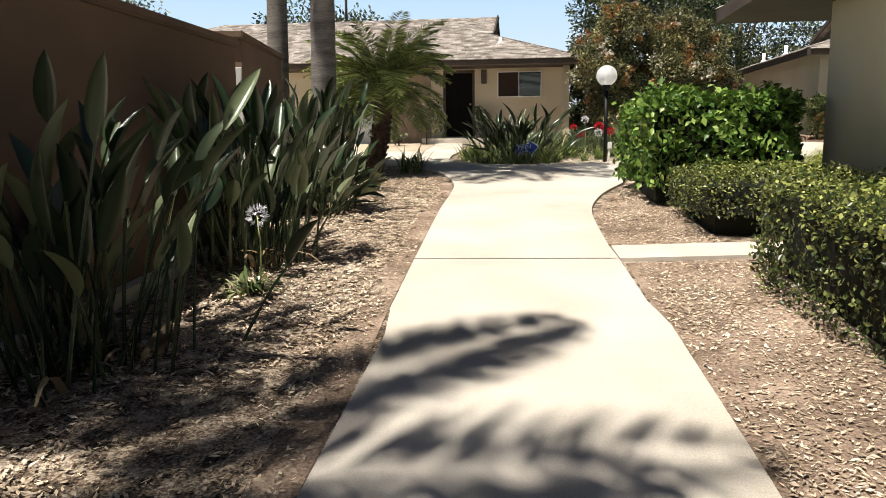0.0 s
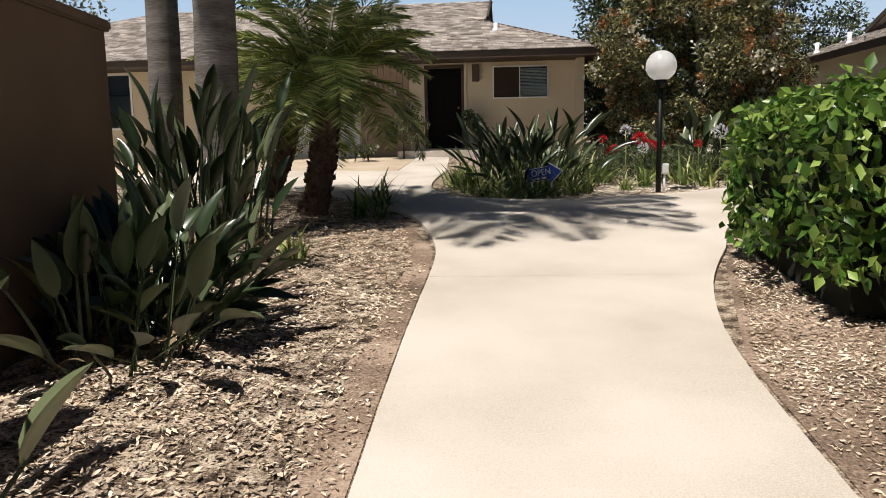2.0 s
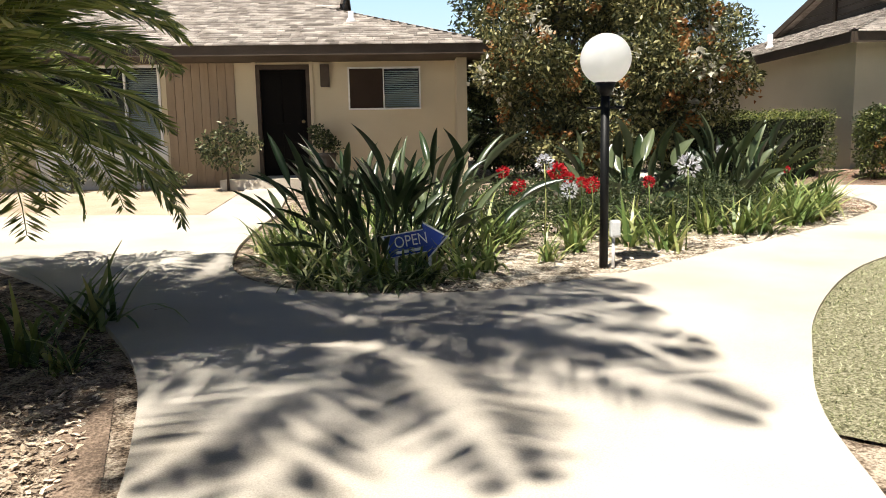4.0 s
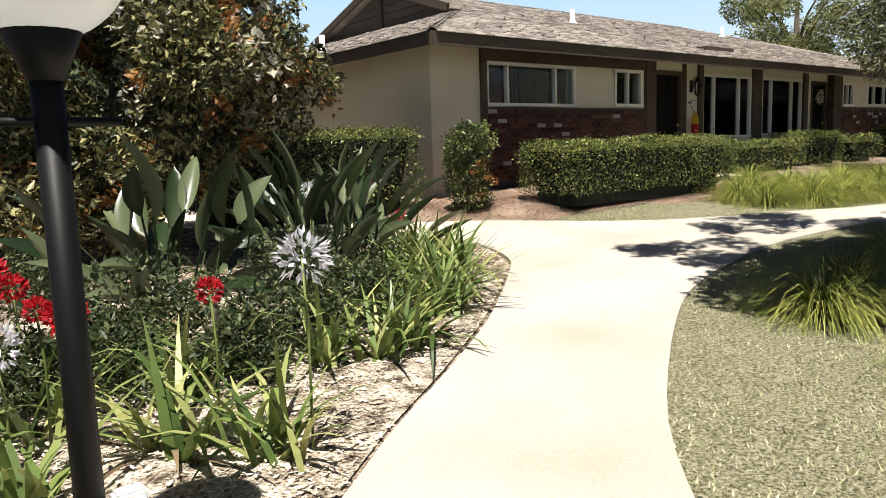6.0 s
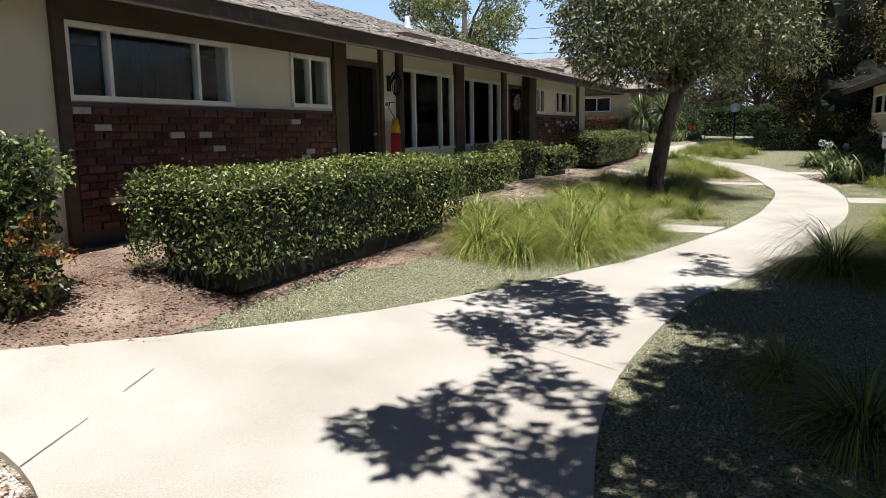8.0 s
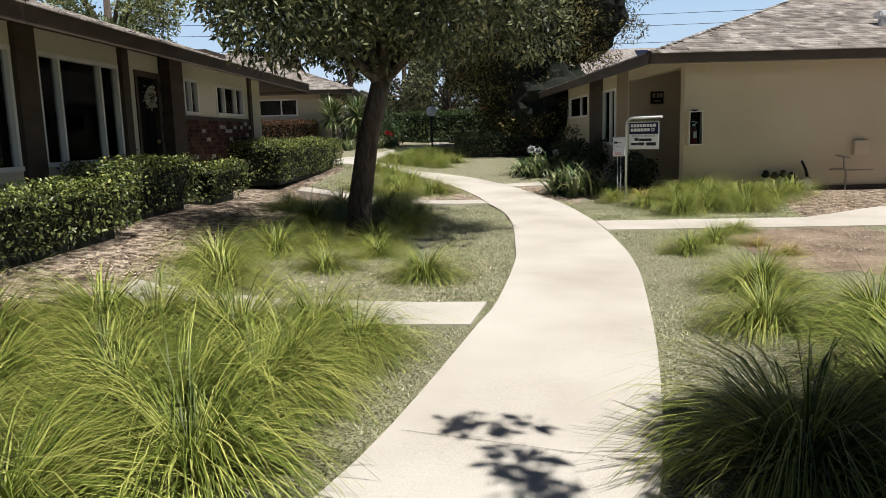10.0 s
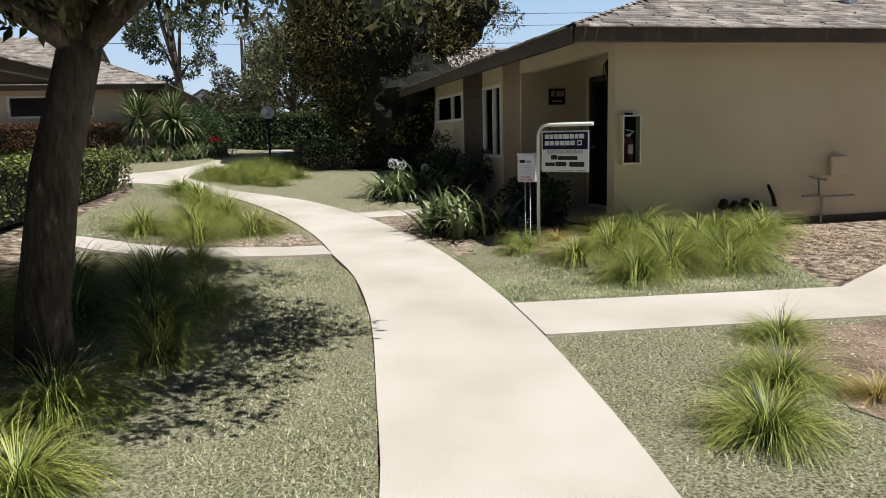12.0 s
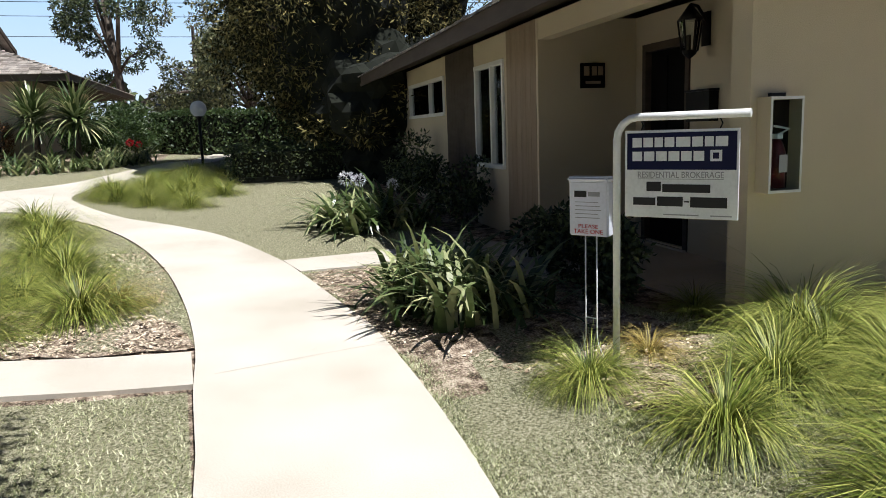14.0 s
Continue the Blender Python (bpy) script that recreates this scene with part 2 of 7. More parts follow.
def leaf_mat(name, dark, mid, light, rough=0.45, through_light=0.3, spec=0.4, patch_scale=1.2):
    """Leaves: every leaf its own tint, patches of older growth, some light through the blade."""
    m, nt, p = nodes_of(name)
    geo = nt.nodes.new("ShaderNodeNewGeometry")
    tc = nt.nodes.new("ShaderNodeTexCoord")
    n1 = nt.nodes.new("ShaderNodeTexNoise")
    n1.inputs["Scale"].default_value = patch_scale
    nt.links.new(tc.outputs["Object"], n1.inputs["Vector"])
    add = nt.nodes.new("ShaderNodeMath")
    add.operation = 'MULTIPLY_ADD'
    add.inputs[1].default_value = 0.6
    sub = nt.nodes.new("ShaderNodeMath")
    sub.operation = 'MULTIPLY'
    sub.inputs[1].default_value = 0.4
    nt.links.new(n1.outputs["Fac"], sub.inputs[0])
    info = nt.nodes.new("ShaderNodeObjectInfo")
    mix, wrap = nt.nodes.new("ShaderNodeMath"), nt.nodes.new("ShaderNodeMath")
    mix.operation, wrap.operation = 'ADD', 'FRACT'
    nt.links.new(geo.outputs["Random Per Island"], mix.inputs[0])
    nt.links.new(info.outputs["Random"], mix.inputs[1])
    nt.links.new(mix.outputs[0], wrap.inputs[0])
    nt.links.new(wrap.outputs[0], add.inputs[0])
    nt.links.new(sub.outputs[0], add.inputs[2])
    ramp = nt.nodes.new("ShaderNodeValToRGB")
    els = ramp.color_ramp.elements
    els.new(0.5)
    for e, pos, c in zip(els, (0.15, 0.5, 0.9), (dark, mid, light)):
        e.position, e.color = pos, (*c, 1)
    nt.links.new(add.outputs[0], ramp.inputs[0])
    nt.links.new(ramp.outputs[0], p.inputs["Base Color"])
    p.inputs["Roughness"].default_value, p.inputs["Specular IOR Level"].default_value = rough, spec
    tr = nt.nodes.new("ShaderNodeBsdfTranslucent")
    nt.links.new(ramp.outputs[0], tr.inputs[0])
    mx = nt.nodes.new("ShaderNodeMixShader")
    mx.inputs[0].default_value = through_light
    nt.links.new(p.outputs[0], mx.inputs[1])
    nt.links.new(tr.outputs[0], mx.inputs[2])
    nt.links.new(mx.outputs[0], nt.nodes["Material Output"].inputs["Surface"])
    return m


def glass_mat(name, tint=(0.9, 0.95, 0.95)):
    m, nt, p = nodes_of(name)
    nt.nodes.remove(p)
    fr, tr, gl, mx = (nt.nodes.new("ShaderNode" + k) for k in ("Fresnel", "BsdfTransparent", "BsdfGlossy", "MixShader"))
    fr.inputs[0].default_value = 1.2
    tr.inputs[0].default_value = (*tint, 1)
    gl.inputs["Roughness"].default_value = 0.02
    nt.links.new(fr.outputs[0], mx.inputs[0])
    nt.links.new(tr.outputs[0], mx.inputs[1])
    nt.links.new(gl.outputs[0], mx.inputs[2])
    nt.links.new(mx.outputs[0], nt.nodes["Material Output"].inputs["Surface"])
    return m


def plain(name, colour, rough=0.5, metal=0.0, spec=0.4):
    return surface(name, [tuple(c * 0.9 for c in colour), colour, tuple(min(1, c * 1.06) for c in colour)], scale=4, fine=60, rough=rough, metal=metal, spec=spec, bump=0.05, bump_dist=0.002)


M_MULCH = surface("wood_chip_mulch", [(.05, .035, .024), (.19, .135, .092), (.42, .325, .24), (.68, .565, .44)], scale=9, fine=70, rough=0.95, bump=1.0, bump_dist=0.03, contrast=0.4)
M_CHIP = surface("wood_chips", [(.30, .215, .145), (.56, .445, .325), (.80, .69, .55)], scale=2, fine=30, rough=0.9, bump=0.2, island=0.55)
M_REDCHIP = surface("red_bark_chips", [(.15, .065, .042), (.32, .155, .10), (.46, .27, .19)], scale=2, fine=30, rough=0.9, bump=0.2, island=0.5)
M_SOIL = surface("dry_soil", [(.15, .105, .075), (.30, .215, .155), (.46, .345, .26)], scale=1.8, fine=60, rough=0.95, bump=1.0, bump_dist=0.02, contrast=0.4)
M_PALEMULCH = surface("pale_straw_mulch", [(.10, .075, .052), (.36, .29, .215), (.64, .55, .44), (.84, .76, .65)], scale=8, fine=60, rough=0.95, bump=1.0, bump_dist=0.03, contrast=0.4)
M_PALECHIP = surface("pale_straw_chips", [(.40, .32, .235), (.68, .58, .46), (.86, .79, .68)], scale=2, fine=30, rough=0.9, bump=0.2, island=0.45)
M_SAND = surface("pale_bare_soil", [(.38, .29, .20), (.50, .40, .29), (.58, .48, .36)], scale=1.5, fine=45, rough=0.95, bump=0.6, bump_dist=0.02)
M_TURF = surface("thin_turf", [(.08, .075, .04), (.23, .22, .12), (.40, .37, .24), (.60, .55, .40)], scale=55, fine=170, rough=0.95, bump=0.9, bump_dist=0.02, contrast=0.42)
M_CONC = surface("concrete", [(.44, .385, .31), (.58, .52, .445), (.66, .605, .53)], scale=0.9, fine=140, rough=0.85, bump=0.3, bump_dist=0.003, contrast=0.5)
M_JOINT = plain("joint_dirt", (.16, .13, .10), rough=0.95)
M_STUCCO = surface("beige_stucco", [(.55, .47, .335), (.61, .525, .38), (.65, .565, .42)], scale=0.8, fine=160, rough=0.9, bump=0.5, bump_dist=0.004)
M_STUCCO2 = surface("tan_stucco", [(.56, .48, .335), (.62, .535, .38), (.66, .575, .42)], scale=0.8, fine=160, rough=0.9, bump=0.5, bump_dist=0.004)
M_PALESTUCCO = surface("pale_grey_stucco", [(.60, .56, .45), (.66, .62, .50), (.70, .66, .55)], scale=0.8, fine=160, rough=0.9, bump=0.5, bump_dist=0.004)
# Tan stucco set much darker: the shade on its path side is in the colour.
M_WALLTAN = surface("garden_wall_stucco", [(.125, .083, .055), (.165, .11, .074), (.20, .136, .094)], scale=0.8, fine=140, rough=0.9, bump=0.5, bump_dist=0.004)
M_BLOCK = surface("grey_block", [(.50, .48, .45), (.60, .58, .54), (.66, .64, .60)], scale=2, fine=90, rough=0.9, bump=0.6, bump_dist=0.004)
# Brown paint, set darker so the eaves' shade is in the colour.
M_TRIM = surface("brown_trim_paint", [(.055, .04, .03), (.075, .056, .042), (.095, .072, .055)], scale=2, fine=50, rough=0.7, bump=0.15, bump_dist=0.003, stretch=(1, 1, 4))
M_SIDING = surface("brown_siding", [(.26, .19, .13), (.32, .24, .165), (.36, .28, .20)], scale=1.5, fine=50, rough=0.8, bump=0.3, bump_dist=0.004, stretch=(6, 6, .6))
M_SHINGLE = surface("shingle", [(.20, .17, .145), (.33, .285, .25), (.47, .42, .375)], scale=3, fine=120, rough=0.95, bump=0.8, bump_dist=0.006, island=0.38, contrast=.4)
M_SHINGLE1 = surface("shingle_piece", [(.20, .17, .145), (.33, .285, .25), (.47, .42, .375)], scale=3, fine=120, rough=0.95, bump=0.8, bump_dist=0.006, obj=0.38, contrast=.4)
M_SLATE = surface("dark_gable_boards", [(.075, .06, .05), (.10, .085, .07), (.13, .11, .09)], scale=2, fine=60, rough=0.8, bump=0.2)
M_WHITE = plain("white_vinyl", (.78, .77, .74), rough=0.45)
M_WHITEPAINT = plain("white_metal_paint", (.80, .80, .80), rough=0.35)
M_GLASS = glass_mat("window_glass")
# Near-black rooms and curtain: the unlit depth behind glass is put into the colour.
M_DARKIN = plain("shade_black_room", (.015, .013, .012), rough=0.9)
M_CURTAIN = surface("grey_curtain", [(.025, .026, .024), (.055, .055, .05)], scale=2, fine=8, rough=0.9, bump=0.3, stretch=(12, 12, .3))
M_SCREEN = plain("brown_window_screen", (.045, .032, .024), rough=0.9, spec=0.1)
M_BLIND = plain("blind", (.72, .68, .60), rough=0.6)
# Doors near black: porch shade is painted into this colour.
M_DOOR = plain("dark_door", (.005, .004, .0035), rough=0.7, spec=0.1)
M_BRASS = plain("worn_brass", (.45, .33, .15), rough=0.35, metal=0.9)
M_BLACK = plain("black_metal", (.007, .007, .007), rough=0.5, spec=0.25)
M_MORTAR = surface("mortar", [(.07, .06, .055), (.12, .105, .095)], scale=3, fine=90, rough=0.95, bump=0.4)
M_BRICK = surface("red_brick", [(.035, .018, .015), (.085, .038, .03), (.145, .068, .054)], scale=6, fine=80, rough=0.9, bump=0.5, bump_dist=0.004, obj=0.5)
M_BRICKJ = surface("red_brick_joined", [(.035, .018, .015), (.085, .038, .03), (.145, .068, .054)], scale=6, fine=80, rough=0.9, bump=0.5, bump_dist=0.004, island=0.5)
M_BRICKW = surface("pale_brick", [(.30, .26, .235), (.42, .38, .35), (.50, .46, .43)], scale=6, fine=80, rough=0.9, bump=0.5, bump_dist=0.004)
M_BARK = surface("bark", [(.045, .034, .027), (.10, .078, .062), (.17, .14, .11)], scale=4, fine=30, rough=0.95, bump=1.0, bump_dist=0.03, stretch=(1, 1, .25))
M_PALMBARK = surface("palm_bark", [(.07, .045, .03), (.14, .09, .06), (.21, .145, .10)], scale=6, fine=50, rough=0.95, bump=0.8, bump_dist=0.02)
M_KINGBARK = surface("smooth_palm_trunk", [(.09, .075, .065), (.17, .15, .13), (.26, .235, .21)], scale=2, fine=24, rough=0.85, bump=0.5, bump_dist=0.01, stretch=(.4, .4, 3.5))
M_GLOBE, _nt, _p = nodes_of("white_acrylic")
_p.inputs["Base Color"].default_value = (.95, .95, .94, 1)
_p.inputs["Roughness"].default_value = 0.25
_tr, _mx = _nt.nodes.new("ShaderNodeBsdfTranslucent"), _nt.nodes.new("ShaderNodeMixShader")
_tr.inputs[0].default_value = (.97, .97, .96, 1)
_mx.inputs[0].default_value = 0.6
_nt.links.new(_p.outputs[0], _mx.inputs[1])
_nt.links.new(_tr.outputs[0], _mx.inputs[2])
_nt.links.new(_mx.outputs[0], _nt.nodes["Material Output"].inputs["Surface"])
M_BLUE = plain("sign_blue", (.012, .05, .33), rough=0.4)
M_NAVY = plain("sign_navy", (.006, .009, .05), rough=0.35)
M_SIGNWHITE = plain("sign_white", (.80, .82, .84), rough=0.4)
M_INK = plain("black_ink", (.02, .02, .022), rough=0.5)
M_GREY = plain("grey_ink", (.33, .34, .36), rough=0.5)
M_RED = plain("red_ink", (.5, .04, .06), rough=0.5)

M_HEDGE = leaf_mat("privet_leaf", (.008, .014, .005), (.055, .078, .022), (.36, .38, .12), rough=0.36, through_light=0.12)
# Paler copy of privet_leaf: sun on the hedge tops is put into its colour.
M_HEDGETOP = leaf_mat("sunlit_privet_leaf", (.02, .032, .008), (.16, .20, .045), (.60, .60, .18), rough=0.36, through_light=0.15)
M_TREE3 = leaf_mat("feathery_bright_leaf", (.03, .045, .015), (.17, .20, .07), (.55, .55, .24), rough=0.45, through_light=0.2)
M_HEDGE2 = leaf_mat("broad_hedge_leaf", (.02, .06, .008), (.10, .20, .03), (.40, .52, .12), rough=0.36, through_light=0.2)
# Near black, standing for the shade deep inside hedges and the conifer.
M_CORE = plain("core_shade_black", (.012, .014, .008), rough=1.0)
M_BOP = leaf_mat("bird_of_paradise_leaf", (.012, .024, .010), (.032, .055, .022), (.20, .23, .12), rough=0.28, through_light=0.05, spec=0.5)
M_BOPDEAD = leaf_mat("dry_leaf", (.12, .08, .045), (.24, .17, .09), (.36, .28, .16), rough=0.8, through_light=0.15)
M_STRAP = leaf_mat("daylily_leaf", (.04, .075, .02), (.19, .26, .07), (.60, .58, .24), rough=0.38, through_light=0.2)
M_AGAP = leaf_mat("agapanthus_leaf", (.02, .04, .012), (.13, .18, .06), (.68, .66, .36), rough=0.32, through_light=0.15)
M_TUFT = leaf_mat("fountain_grass_blade", (.025, .038, .006), (.20, .25, .035), (.78, .74, .22), rough=0.5, through_light=0.15)
M_TURFBLADE = leaf_mat("turf_blade", (.04, .05, .018), (.35, .365, .17), (.98, .94, .68), rough=0.6, through_light=0.2, patch_scale=2.0)
M_SHRUB = leaf_mat("myrtle_leaf", (.010, .015, .006), (.10, .105, .04), (.60, .54, .24), rough=0.4, through_light=.18)
M_ORANGE = leaf_mat("orange_new_growth", (.18, .07, .02), (.36, .16, .05), (.5, .28, .10), rough=0.5)
M_CREAM = leaf_mat("cream_blossom", (.55, .50, .38), (.70, .66, .54), (.80, .77, .68), rough=0.7)
M_REDBLOOM = leaf_mat("red_blossom", (.35, .008, .015), (.6, .015, .03), (.75, .05, .06), rough=0.6)
M_WHITEBLOOM = leaf_mat("white_blossom", (.60, .59, .64), (.74, .73, .78), (.84, .84, .86), rough=0.6)
M_ROSE = leaf_mat("low_shrub_leaf", (.02, .035, .014), (.06, .085, .033), (.24, .26, .12), rough=0.45)
M_TREE = leaf_mat("olive_green_leaf", (.012, .018, .008), (.075, .09, .035), (.40, .39, .19), rough=0.42, through_light=0.12)
M_TREE2 = leaf_mat("deep_green_leaf", (.008, .014, .006), (.035, .055, .02), (.20, .23, .09), rough=0.42, through_light=.12)
M_CONIFER = leaf_mat("conifer_sprays", (.006, .008, .004), (.045, .045, .016), (.48, .40, .15), rough=0.75, through_light=0.05, spec=0.12, patch_scale=1.6)
M_FROND = leaf_mat("palm_leaflet", (.06, .10, .02), (.26, .33, .08), (.72, .70, .28), rough=0.33, through_light=0.25)
M_COPPER = leaf_mat("copper_leaf", (.03, .015, .008), (.13, .06, .025), (.33, .2, .08), rough=0.4)
M_IVY = leaf_mat("ivy_leaf", (.02, .04, .012), (.05, .085, .025), (.13, .17, .055), rough=0.4)
M_POT = plain("dark_pot", (.03, .025, .022), rough=0.5)

# ---- ground and paths ----
def ground_sheet():
    xs = np.unique(np.concatenate([np.linspace(-600, -30, 12), np.arange(-30, 60, 1.0), np.linspace(60, 600, 12)]))
    ys = np.unique(np.concatenate([np.linspace(-600, -30, 12), np.arange(-30, 50, 1.0), np.linspace(50, 600, 12)]))
    gx, gy = np.meshgrid(xs, ys)
    co = np.stack([gx.ravel(), gy.ravel(), G(gx.ravel(), gy.ravel())], 1)
    w, h = len(xs), len(ys)
    i = np.arange(w * h).reshape(h, w)
    quads = np.stack([i[:-1, :-1], i[:-1, 1:], i[1:, 1:], i[1:, :-1]], 2).reshape(-1, 4)
    ob = fast_mesh("ground", co, quads, 4, M_MULCH)
    return tagged(ob, "bare ground covered with wood chip mulch", "ground", kind="structure")


ground_sheet()

LEFT_EDGE = [(-.02, -14), (-.09, .7), (-.2, 3), (-.29, 5), (-.37, 7), (-.41, 8.9), (-.5, 9.7), (-.66, 10.4), (-.85, 11), (-1.15, 11.6), (-1.75, 12.5), (-2.7, 13.6), (-4.2, 14.7), (-8, 15.5), (-16, 15.8)]
WEST_N = [(-16, 17.8), (-4, 17.7), (-2.1, 17.42)]
ISLAND_S = [(-1.14, 17.5), (-1.16, 16.2), (-1.1, 14.64), (-.89, 13.48), (-.53, 12.93), (-.13, 12.64), (.56, 12.48), (1.27, 12.55), (2.14, 12.92), (2.9, 13.42), (3.45, 13.84), (4.13, 14.3), (4.92, 14.88), (5.6, 15.46), (6.2, 16.0), (6.6, 16.4), (6.9, 16.9), (7.03, 17.4), (6.93, 17.85), (6.6, 18.35), (5.7, 19.4), (4.9, 20.9), (4.5, 24)]
B_EDGE = [(5.6, 24), (5.95, 21.4), (6.55, 19.75), (7.4, 18.63), (8.32, 17.75), (9.72, 16.97), (10.73, 16.42), (12.1, 15.83), (12.97, 15.55), (14.7, 15.17), (15.4, 15.02), (17.16, 14.8), (18.4, 14.74), (20.2, 14.69), (21.9, 14.77), (23.3, 14.98), (24.2, 15.1), (25.34, 15.34), (26.8, 15.74), (28.1, 16.22), (29.2, 16.75), (29.85, 17.2), (30.15, 17.7), (30.2, 18.4), (30.1, 19.2), (29.7, 20.3), (28.9, 22.0), (28.5, 30)]
FAR_EDGE = [(30.4, 30), (30.7, 22.6), (31.6, 21.3), (32.7, 20.4), (33.7, 19.7), (34.6, 19.1), (35.6, 18.75), (38.8, 17.95), (42, 17.2), (60, 16.6)]
S_EDGE = [(60, 15.8), (42, 16.5), (38.6, 17.2), (36.5, 17.75), (34.9, 18.32), (33.8, 18.46), (32.8, 18.4), (32.0, 18.1), (31.3, 17.65), (30.7, 17.05), (30.1, 16.4), (29.35, 15.7), (28.3, 15.12), (27.1, 14.62), (26.5, 14.43), (25, 14.02), (24.2, 13.82), (22.7, 13.64), (21.4, 13.56), (20.42, 13.52), (19.42, 13.52), (17.83, 13.58), (16.8, 13.67), (15.88, 13.8), (14.1, 14.11), (12.5, 14.47), (11.3, 14.86), (10.9, 14.95), (9.9, 15.05), (9, 15.07), (8.4, 15.0), (7.8, 14.87), (7.2, 14.7), (6.6, 14.48), (6, 14.17), (5.25, 13.72), (4.4, 13.15), (3.82, 12.62), (3.33, 12.05), (2.92, 11.5), (2.64, 11.02), (2.37, 10.53), (2.2, 10.1), (2.05, 9.5), (1.85, 8.95), (1.64, 8.28), (1.48, 7.5), (1.41, 6.8), (1.4, 6.1), (1.42, 5.01), (1.45, 4.5), (1.5, 3.2), (1.6, 1.0), (1.68, -14)]


def rounded(points, n=3):
    """A smoother line through the points."""
    p = np.array(points, float)
    out = []
    for i in range(len(p) - 1):
        a, b, c, d = p[max(i - 1, 0)], p[i], p[i + 1], p[min(i + 2, len(p) - 1)]
        for k in range(n):
            t = k / n
            out.append(tuple(0.5 * (2 * b + (c - a) * t + (2 * a - 5 * b + 4 * c - d) * t * t + (3 * b - a - 3 * c + d) * t ** 3)))
    return out + [tuple(p[-1])]


def ragged(poly, wide=.07):
    """The same outline with a crumbly edge."""
    out = []
    for (x0, y0), (x1, y1) in zip(poly, poly[1:] + poly[:1]):
        n = max(1, int(math.hypot(x1 - x0, y1 - y0) / .14))
        for k in range(n):
            x, y = x0 + (x1 - x0) * k / n, y0 + (y1 - y0) * k / n
            q = Vector((x * 4.5, y * 4.5, 7))
            out.append((x + wide * 2 * noise.noise(q), y + wide * 2 * noise.noise(q + Vector((9, 3, 1)))))
    return out


path = patch("path", rounded(LEFT_EDGE) + WEST_N + rounded(ISLAND_S) + rounded(B_EDGE) + rounded(FAR_EDGE) + rounded(S_EDGE), 0.035, M_CONC, 0.6, 0.09)
tagged(path, "pale sunlit concrete garden path that forks round a planted bed", "path", kind="structure")
for name, poly in (("door_path", [(-2.1, 17.425), (-2.16, 21.15), (-1.42, 21.15), (-1.145, 17.505)]),
                   ("side_path", [(1.44, 5.0), (2.5, 5.17), (4.2, 5.3), (4.2, 4.8), (2.5, 4.65), (1.465, 4.49)]),
                   ("stepping_path", [(14.72, 15.22), (14.82, 17.9), (15.52, 17.9), (15.38, 15.1)]),
                   ("stepping_path", [(23.45, 15.0), (23.6, 18.6), (24.3, 18.6), (24.15, 15.12)]),
                   ("entry_path", [(26.5, 14.41), (27.12, 14.61), (27.3, 13.6), (27.2, 12.3), (27.1, 11.9), (25.2, 11.75), (25.1, 12.4), (26.4, 12.5), (26.6, 13.6)]),
                   ("cross_path", [(20.41, 13.5), (20.3, 10.6), (21.2, 9.4), (21.6, 8.6), (21.7, -8), (19.3, -8), (19.34, 10.8), (19.42, 13.5)])):
    ob = patch(name, poly, 0.033, M_CONC, 0.5, 0.08)
    tagged(ob, "short pale concrete slab walk between planting", "path", kind="structure")


def joint(a, b, w=0.012):
    a, b = np.array(a, float), np.array(b, float)
    n = 8
    side = np.array([-(b - a)[1], (b - a)[0]]) / np.linalg.norm(b - a) * w / 2
    verts, faces = [], []
    for i in range(n + 1):
        q = a + (b - a) * i / n + rng.normal(0, 0.002, 2)
        for s in (-1, 1):
            x, y = q + s * side
            verts.append((x, y, g(x, y) + 0.0385))
    faces = [(2 * i, 2 * i + 1, 2 * i + 3, 2 * i + 2) for i in range(n)]
    ob = mesh_ob("control_joint", verts, faces, M_JOINT, path)
    return ob


for a, b, w in (((-.27, 4.38), (1.44, 4.47), .014), ((6.97, 17.07), (8.0, 17.42), .008), ((-.1, .6), (1.6, .7), .003), ((-.4, 8.4), (1.65, 8.5), .003),
                ((9.2, 15.1), (9.9, 16.85), .003), ((12.6, 14.5), (12.9, 15.5), .003), ((16.4, 13.75), (16.5, 14.95), .003), ((24.0, 13.75), (23.6, 14.9), .003)):
    joint(a, b, w)

LAWN_SE = rounded([p for p in S_EDGE if 2.1 < p[0] <= 19.42 and p[1] > 10]) + [(2.9, 9.6), (8, 9.2), (19.3, 9.2)]
LAWN_C = rounded([p for p in S_EDGE if 20.4 < p[0] <= 26.5]) + [(20.32, 10.6), (22.3, 10.2), (23.3, 11.6), (25.1, 12.5), (26.35, 12.6)]
LAWN_B = [(p[0], p[1]) for p in B_EDGE if 8.0 < p[0] < 23.2] + [(23.35, 15.02), (23.4, 17.9), (16, 17.95), (14, 17.3), (12.5, 17.6), (10.8, 17.7), (9.6, 17.9), (8.9, 17.75)]
LAWN_E = [(24.25, 15.1)] + [(p[0], p[1]) for p in B_EDGE if 24.3 < p[0] < 33 and p[1] < 19.5] + [(29.6, 18.8), (28.6, 18.6), (24.4, 18.6), (24.35, 16.0)]
LAWN_FAR = rounded([p for p in S_EDGE if 27.0 < p[0] < 43]) + [(27.35, 13.2), (28.5, 12.8), (32, 13.0), (42, 14)]
LAWN_D = [(p[0], p[1]) for p in FAR_EDGE if 31 < p[0] < 43] + [(42, 18.4), (39.6, 18.2), (37.4, 18.8), (36.0, 20.3), (35.2, 21.6), (31.9, 22.0)]
